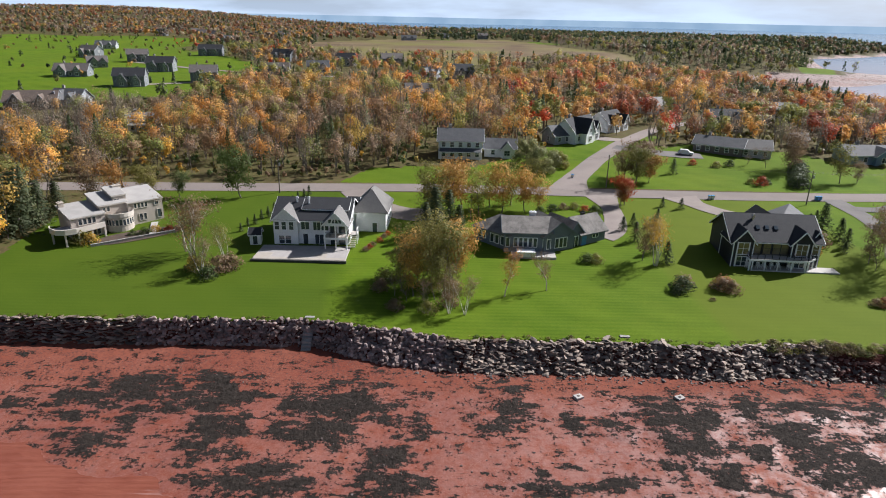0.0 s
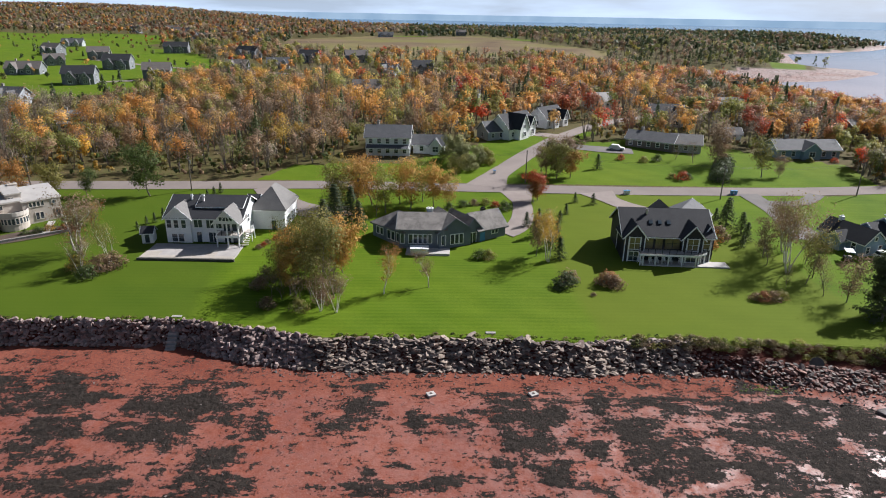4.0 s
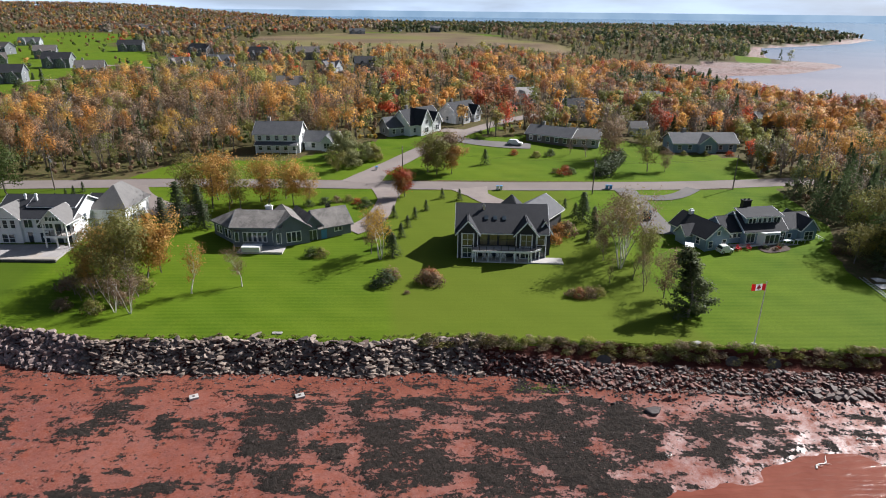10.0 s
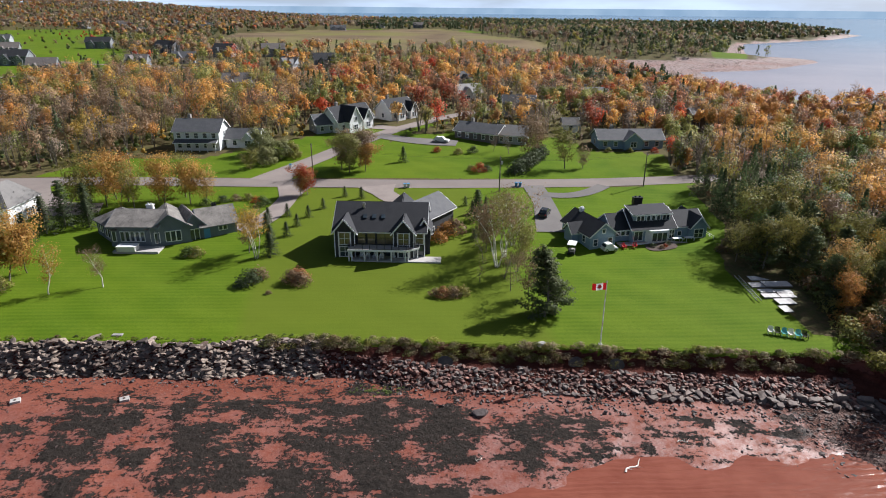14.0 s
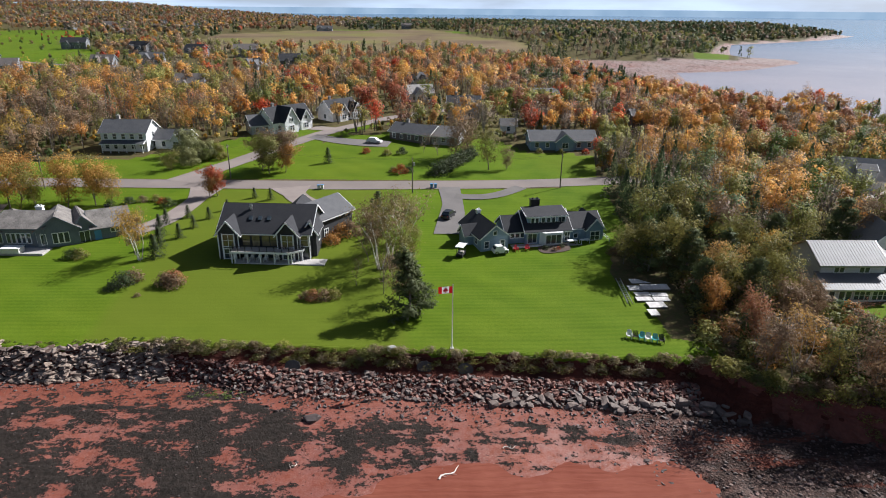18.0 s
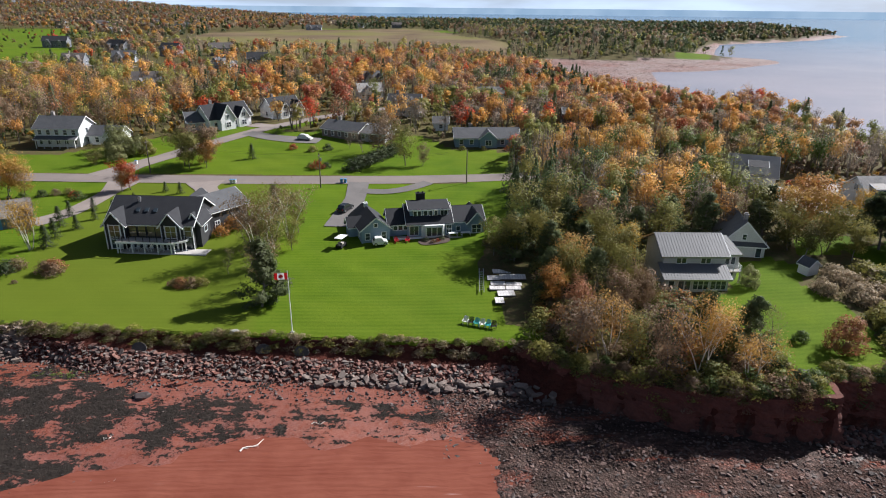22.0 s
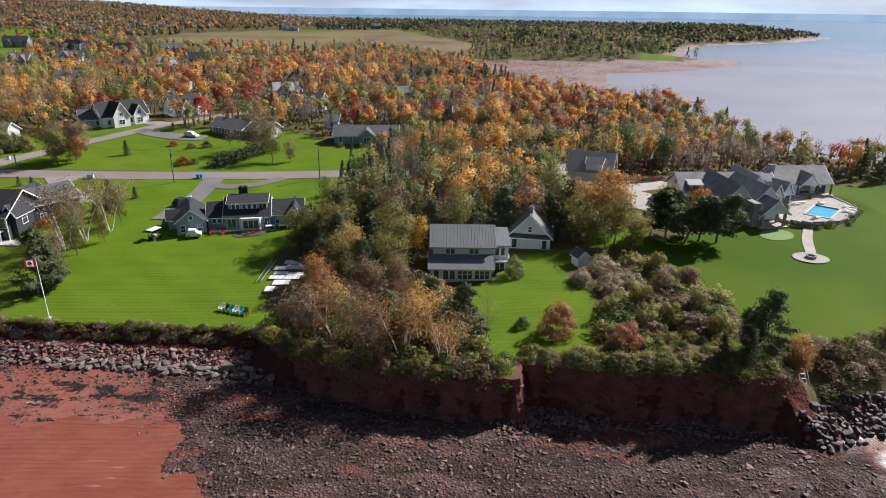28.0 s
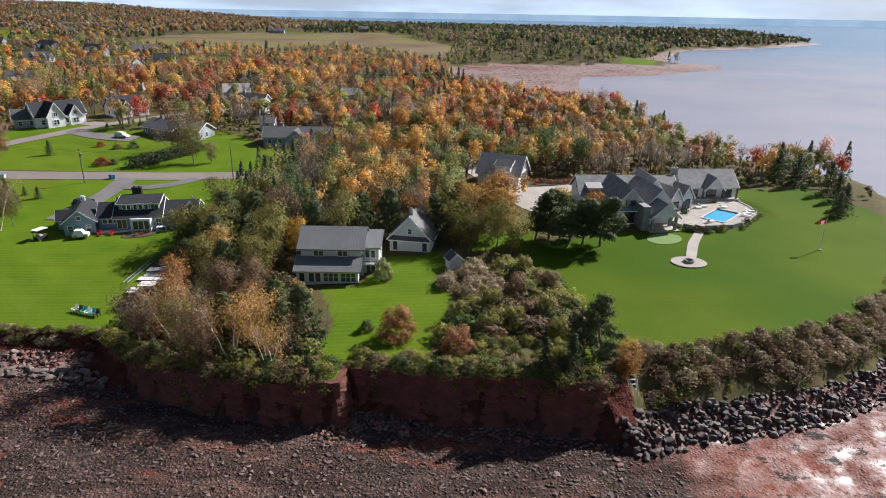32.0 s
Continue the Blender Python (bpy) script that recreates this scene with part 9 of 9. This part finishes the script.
st = building("beach_stairs", 191.2, 58.8, "wooden stairs down the bank to the beach", "stairs", z=-4.6)
for k in range(12):
    block("tread", st, Matrix(), -0.5, 0.5, 0.36 * k, 0.36 * k + 0.3, 0.3 + 0.42 * k, 0.35 + 0.42 * k, M["grey_plank"])
for sx in (-0.55, 0.55):
    bm = bmesh.new()
    beam(bm, (sx, 0, 0.2), (sx, 4.3, 5.0), 0.08, 0.22)
    part("stringer", bm, M["grey_plank"], st)
    bm = bmesh.new()
    beam(bm, (sx, 0, 1.2), (sx, 4.3, 6.0), 0.06, 0.08)
    part("handrail", bm, M["grey_plank"], st)

# ---- stones of the banks ----
def stone_mesh(name, seed, size, block_power, material, corners=18):
    """A rough stone: the hull of a few corners scattered on a rounded box."""
    rs = random.Random(seed)
    bm = bmesh.new()
    for q in range(corners):
        c = Vector((rs.gauss(0, 1), rs.gauss(0, 1), rs.gauss(0, 1))).normalized()
        c = Vector([math.copysign(abs(k) ** block_power, k) for k in c]) * rs.uniform(0.85, 1.15)
        bm.verts.new((c.x * size[0], c.y * size[1], c.z * size[2]))
    hull = bmesh.ops.convex_hull(bm, input=bm.verts[:])
    bmesh.ops.delete(bm, geom=[v for v in bm.verts if not v.link_faces], context="VERTS")
    bmesh.ops.triangulate(bm, faces=bm.faces[:])
    me = bpy.data.meshes.new(name)
    bm.to_mesh(me)
    bm.free()
    me.materials.append(material)
    return me


def mesh_arrays(me):
    v = np.zeros(len(me.vertices) * 3, np.float32)
    me.vertices.foreach_get("co", v)
    f = np.zeros(len(me.loops), np.int32)
    me.loops.foreach_get("vertex_index", f)
    return v.reshape(-1, 3), f.reshape(-1, 3)


def stone_bank(name, seed, count, area, spacing, size, scale, material, power, band, single, label, category="stone bank", flat=0.25, bury=0.25, corners=18, skew=1.0):
    """Stones heaped on the bank between two plan lines. single: the plan stretch in which each stone is a part of its own."""
    rs = np.random.RandomState(seed)
    x, y = rs.uniform(area[0], area[1], count), rs.uniform(area[2], area[3], count)
    z, d, s, weed, wet = terrain(x, y)
    s2 = np.where(d > 0, -d / 3.0, -d / bank_width(x, y))
    ok = (s2 > band[0]) & (s2 < band[1])
    x, y, z = x[ok], y[ok], z[ok]
    cells, keep = {}, []
    r = spacing * 0.8
    slope = y + z
    for i in range(len(x)):
        cx, cy = int(x[i] // r), int(slope[i] // r)
        near = [q for a in (-1, 0, 1) for b in (-1, 0, 1) for q in cells.get((cx + a, cy + b), ())]
        if all((x[i] - x[q]) ** 2 + (slope[i] - slope[q]) ** 2 > r * r for q in near):
            cells.setdefault((cx, cy), []).append(i)
            keep.append(i)
    x, y, z = x[keep], y[keep], z[keep]
    top = tagged(new(name), label, category, kind="structure")
    top.matrix_world = pose((area[0] + area[1]) / 2, (area[2] + area[3]) / 2, -4.8)
    inv = top.matrix_world.inverted()
    kinds = [stone_mesh("stone", seed * 10 + k, size, power, material, corners) for k in range(7)]
    arrs = [mesh_arrays(k) for k in kinds]
    V, F, off, singles = [], [], 0, 0
    for i in range(len(x)):
        k = rs.randint(7)
        sc = scale[0] + (scale[1] - scale[0]) * rs.rand() ** skew
        m4 = pose(x[i], y[i], z[i] + size[2] * sc * (1 - 2 * bury), rs.normal(0, 90 * flat * 0.4), rs.normal(0, 90 * flat * 0.4), rs.uniform(0, 360) if flat > 0.2 else rs.normal(0, 25)) @ Matrix.Diagonal((sc * rs.uniform(0.75, 1.35), sc * rs.uniform(0.7, 1.2), sc * rs.uniform(0.7, 1.3), 1))
        if single[0] < x[i] < single[1] and singles < 200:
            singles += 1
            share("stone", kinds[k], top, inv @ m4)
        else:
            A = np.array(inv @ m4)
            v, f = arrs[k]
            V.append(v @ A[:3, :3].T + A[:3, 3])
            F.append(f + off)
            off += len(v)
    if V:
        ob = new("stones", mesh_from("stones", np.concatenate(V), np.concatenate(F), material))
        ob.parent = top
        tagged(ob, kind="stuff")
    return len(x)


def cliff_face():
    """The bare red cliff round the point: gullies, bedding ledges and a crumbling lip."""
    line = [p for p in COAST if 121 < p[0] < 191]
    pts = []
    for (ax, ay), (bx, by) in zip(line, line[1:]):
        n = max(1, int(math.hypot(bx - ax, by - ay) / 0.28))
        pts += [(ax + (bx - ax) * i / n, ay + (by - ay) * i / n) for i in range(n)]
    pts = np.array(pts)
    way = np.gradient(pts, axis=0)
    for _ in range(5):
        way[1:-1] = (way[:-2] + 2 * way[1:-1] + way[2:]) / 4
    way /= np.linalg.norm(way, axis=1, keepdims=True)
    out = np.stack([way[:, 1], -way[:, 0]], 1)
    offs = np.linspace(-3.0, 3.0, 61)
    probe = pts[:, None] + out[:, None] * offs[None, :, None]
    d = terrain(probe[..., 0], probe[..., 1])[1]
    lip = np.array([offs[np.argmax(row < 0.0)] for row in d])
    for _ in range(2):
        lip[1:-1] = (lip[:-2] + 2 * lip[1:-1] + lip[2:]) / 4
    run = np.concatenate([[0], np.cumsum(np.hypot(*np.diff(pts, axis=0).T))])
    fade = np.minimum(ease(0, 4, run), ease(run[-1], run[-1] - 2.5, run))
    rows = 26
    inner = pts + out * (lip - 0.5)[:, None]
    top = terrain(inner[:, 0], inner[:, 1])[0]
    V = [np.column_stack([inner, top + 0.03])]
    for k in range(rows):
        v = k / (rows - 1)
        z = top + 0.02 - (top + 5.25) * v
        beds = cloudy(run, z * 4.5, 2.4, 3, 61) - 0.5
        gully = np.abs(cloudy(run, z * 0.35, 2.6, 3, 62) - 0.5) * 2
        crumb = cloudy(run * 1.0, z * 1.3, 0.55, 3, 63) - 0.5
        o = lip + 0.22 + 0.7 * v ** 1.3 + fade * (0.6 * beds + 0.7 * gully * ease(0.0, 0.3, v) + 0.5 * crumb) + 0.4 * ease(0.85, 1.0, v)
        V.append(np.column_stack([pts + out * o[:, None], z]))
    n = len(pts)
    idx2 = np.arange(n * (rows + 1)).reshape(rows + 1, n)
    F = np.stack([idx2[:-1, :-1], idx2[1:, :-1], idx2[1:, 1:], idx2[:-1, 1:]], -1).reshape(-1, 4)
    return tagged(new("cliff", mesh_from("cliff", np.concatenate(V), F, M["cliff_rock"])), "low crumbling red sandstone cliff round the point", "cliff", kind="structure")


# red sandstone below its lit tone; shade on the face is put into the colour
M["cliff_rock"] = surface("cliff_rock", (0.085, 0.028, 0.02), (0.17, 0.056, 0.04), 0.6, 3.5, 0.95, 0.7)
cliff_face()

SB = []
SB.append(stone_bank("boulder_bank", 1, 60000, (-44, 1, 75, 86), 0.5, (0.4, 0.34, 0.29), (0.4, 1.35), M["boulder"], 0.75, (0.03, 1.08), (-20, -6), "bank of grouted grey and pink boulders"))
SB.append(stone_bank("slab_bank", 12, 30000, (-95, -43.6, 78, 86), 0.5, (0.5, 0.36, 0.13), (0.5, 1.4), M["slab"], 0.6, (-0.02, 1.1), (-56, -47), "low bank of stacked flat slabs", flat=0.15))
SB.append(stone_bank("slab_bank", 2, 40000, (0, 54, 72, 83), 0.47, (0.5, 0.34, 0.14), (0.4, 1.45), M["slab"], 0.55, (0.04, 1.08), (18, 34), "bank of stacked flat sandstone slabs", flat=0.3))
SB.append(stone_bank("rubble_bank", 3, 40000, (52, 122, 66, 81), 0.29, (0.25, 0.2, 0.15), (0.3, 1.8), M["red_stone"], 0.62, (0.38, 1.08), (80, 88), "eroding bank of tumbled red stones", corners=11, skew=2.2))
SB.append(stone_bank("block_toe", 4, 9000, (94, 126, 64, 78), 1.0, (0.75, 0.46, 0.34), (0.45, 1.2), M["block_stone"], 0.55, (0.8, 1.08), (100, 120), "row of large stone blocks at the bank's toe"))
SB.append(stone_bank("black_revetment", 5, 30000, (188, 262, 52, 120), 0.6, (0.4, 0.32, 0.28), (0.45, 1.35), M["black_stone"], 0.65, (0.62, 1.06), (200, 216), "revetment of large dark grey boulders"))
SB.append(stone_bank("toe_stones", 6, 30000, (-5, 130, 60, 77), 0.45, (0.17, 0.13, 0.08), (0.2, 2.0), M["black_stone"], 0.7, (1.0, 1.6), (60, 72), "scattered dark stones along the beach", corners=12, skew=2.5))
SB.append(stone_bank("shingle_beach", 7, 60000, (112, 194, 42, 72), 0.6, (0.17, 0.13, 0.07), (0.45, 2.2), M["cobble"], 0.65, (1.3, 17), (150, 158), "dark cobbles strewn over the shore platform", bury=0.42, corners=11, skew=2.2))
SB.append(stone_bank("beach_pebbles", 8, 9000, (-70, 120, 50, 75), 1.7, (0.07, 0.06, 0.04), (0.4, 2.4), M["black_stone"], 0.75, (1.3, 8), (20, 28), "scattered dark pebbles on the red sand", bury=0.35))
SB.append(stone_bank("fallen_rocks", 9, 2600, (154, 165, 54.5, 62), 0.5, (0.3, 0.24, 0.18), (0.25, 1.2), M["red_stone"], 0.6, (1.0, 4.2), (152, 162), "fallen red sandstone blocks under the cliff"))
SB.append(stone_bank("ledge_rocks", 10, 9000, (158, 188, 52, 62), 0.7, (0.4, 0.26, 0.1), (0.2, 1.2), M["red_stone"], 0.6, (1.0, 3.4), (165, 175), "flat red sandstone ledges under the cliff", flat=0.12))
print("stones", SB)
for sx, sy0, sy1 in ((-19.4, 84.2, 80.6), (26.2, 80.4, 76.2)):
    sp = building("stone_steps", sx, sy0, "stone steps through the rock bank to the beach", "steps", z=-4.8)
    for k in range(9):
        u = k / 8
        block("step", sp, Matrix(), -0.7, 0.7, (sy1 - sy0) * u - 0.3, (sy1 - sy0) * u + 0.3, 3.1 * (1 - u) - 0.3, 3.4 * (1 - u) + 0.12, M["stone"])

# driftwood and odd things on the beach
def drift_log(x, y, yaw, length, r, label):
    ob = building("driftwood", x, y, label, "driftwood")
    v, f = [], []
    rs = random.Random(int(x * 7))
    pts = [Vector((length * (i / 6 - 0.5), 0.25 * math.sin(i * 1.3), r * 0.9 + 0.06 * rs.random())) for i in range(7)]
    tube(v, f, pts, [r * q for q in (1.3, 1.1, 1, 0.9, 0.75, 0.6, 0.3)], 7)
    for i in (1, 3):
        tube(v, f, limb(rs, pts[i], Vector((0.6, rs.choice((-1, 1)), 0.25)), length * 0.25, 0.1, 3), [r * 0.5, r * 0.4, r * 0.25, r * 0.1], 5)
    me = mesh_from("trunk", v, f, M["driftwood"], True)
    ob2 = new("trunk", me)
    ob2.parent = ob
    ob.matrix_world = ob.matrix_world @ pose(0, 0, 0, 0, 0, yaw)
    return ob


drift_log(90.5, 58.9, 40, 3.0, 0.09, "pale bent driftwood log on wet sand")
drift_log(97.3, 62.6, 10, 1.6, 0.05, "small pale driftwood branch on the sand")
drift_log(77.5, 53.2, 25, 1.7, 0.055, "pale driftwood log at the water's edge")
drift_log(73.9, 59.8, 70, 1.2, 0.05, "thin pale driftwood stick among seaweed")
for x, y in ((31.1, 70.3), (18, 70.1)):
    cr = building("concrete_block", x, y, "square pale concrete mooring block on the beach", "mooring block", group="mooring blocks")
    block("base", cr, pose(0, 0, 0, 0, 0, 25), -0.55, 0.55, -0.45, 0.45, -0.1, 0.28, M["concrete"])
    block("ring", cr, pose(0, 0, 0, 0, 0, 25), -0.14, 0.14, -0.14, 0.14, 0.28, 0.36, M["old_wood"])


def lone_stone(name, x, y, size, seed, material, label, sink=0.3):
    """One large stone, alone."""
    ob = tagged(new(name, stone_mesh(name, seed, size, 0.65, material, 16)), label, "rock")
    ob.matrix_world = pose(x, y, height_at(x, y) + size[2] * (1 - 2 * sink), 6, -4, seed * 37 % 360)
    return ob


lone_stone("boulder", 83.2, 77.6, (0.75, 0.6, 0.4), 301, M["concrete"], "pale boulder on the grassy brink of the bank")
lone_stone("boulder", 74.4, 67.3, (1.1, 0.75, 0.4), 302, M["black_stone"], "dark weed-covered boulder alone on the beach")
lone_stone("boulder", 23.5, 79.6, (1.0, 0.5, 0.14), 303, M["slab"], "flat sandstone slab on the edge of the lawn", 0.2)
lone_stone("boulder", 31.4, 78.8, (1.1, 0.4, 0.12), 304, M["slab"], "flat tan sandstone slab on the edge of the lawn", 0.2)
for x, y in ((70.5, 76.2), (87.6, 75.6), (92.9, 75.3)):
    sl = building("concrete_slab", x, y, "broken grey concrete slab leaning on the eroded bank", "concrete slab", group="broken slabs on the bank")
    bm = bmesh.new()
    prism(bm, [(1.05 * math.cos(radians(q)), 0.85 * math.sin(radians(q))) for q in range(0, 360, 40)], -0.08, 0.08)
    part("slab", bm, M["dark_stone"], sl, "", pose(0, 0, 0.35, 62, 4, 0))
# green weed where fresh water seeps out
weed_rng = random.Random(17)
spots = [(62 + weed_rng.gauss(0, 1.5), 72.2 + weed_rng.gauss(0, 0.55), weed_rng.uniform(0.06, 0.14), 3.0, [(0.16, 0.24, 0.05), (0.2, 0.25, 0.08)]) for _ in range(46)]
scrub("green_seaweed", spots, "bright green weed on the sand below the bank", 0.5)
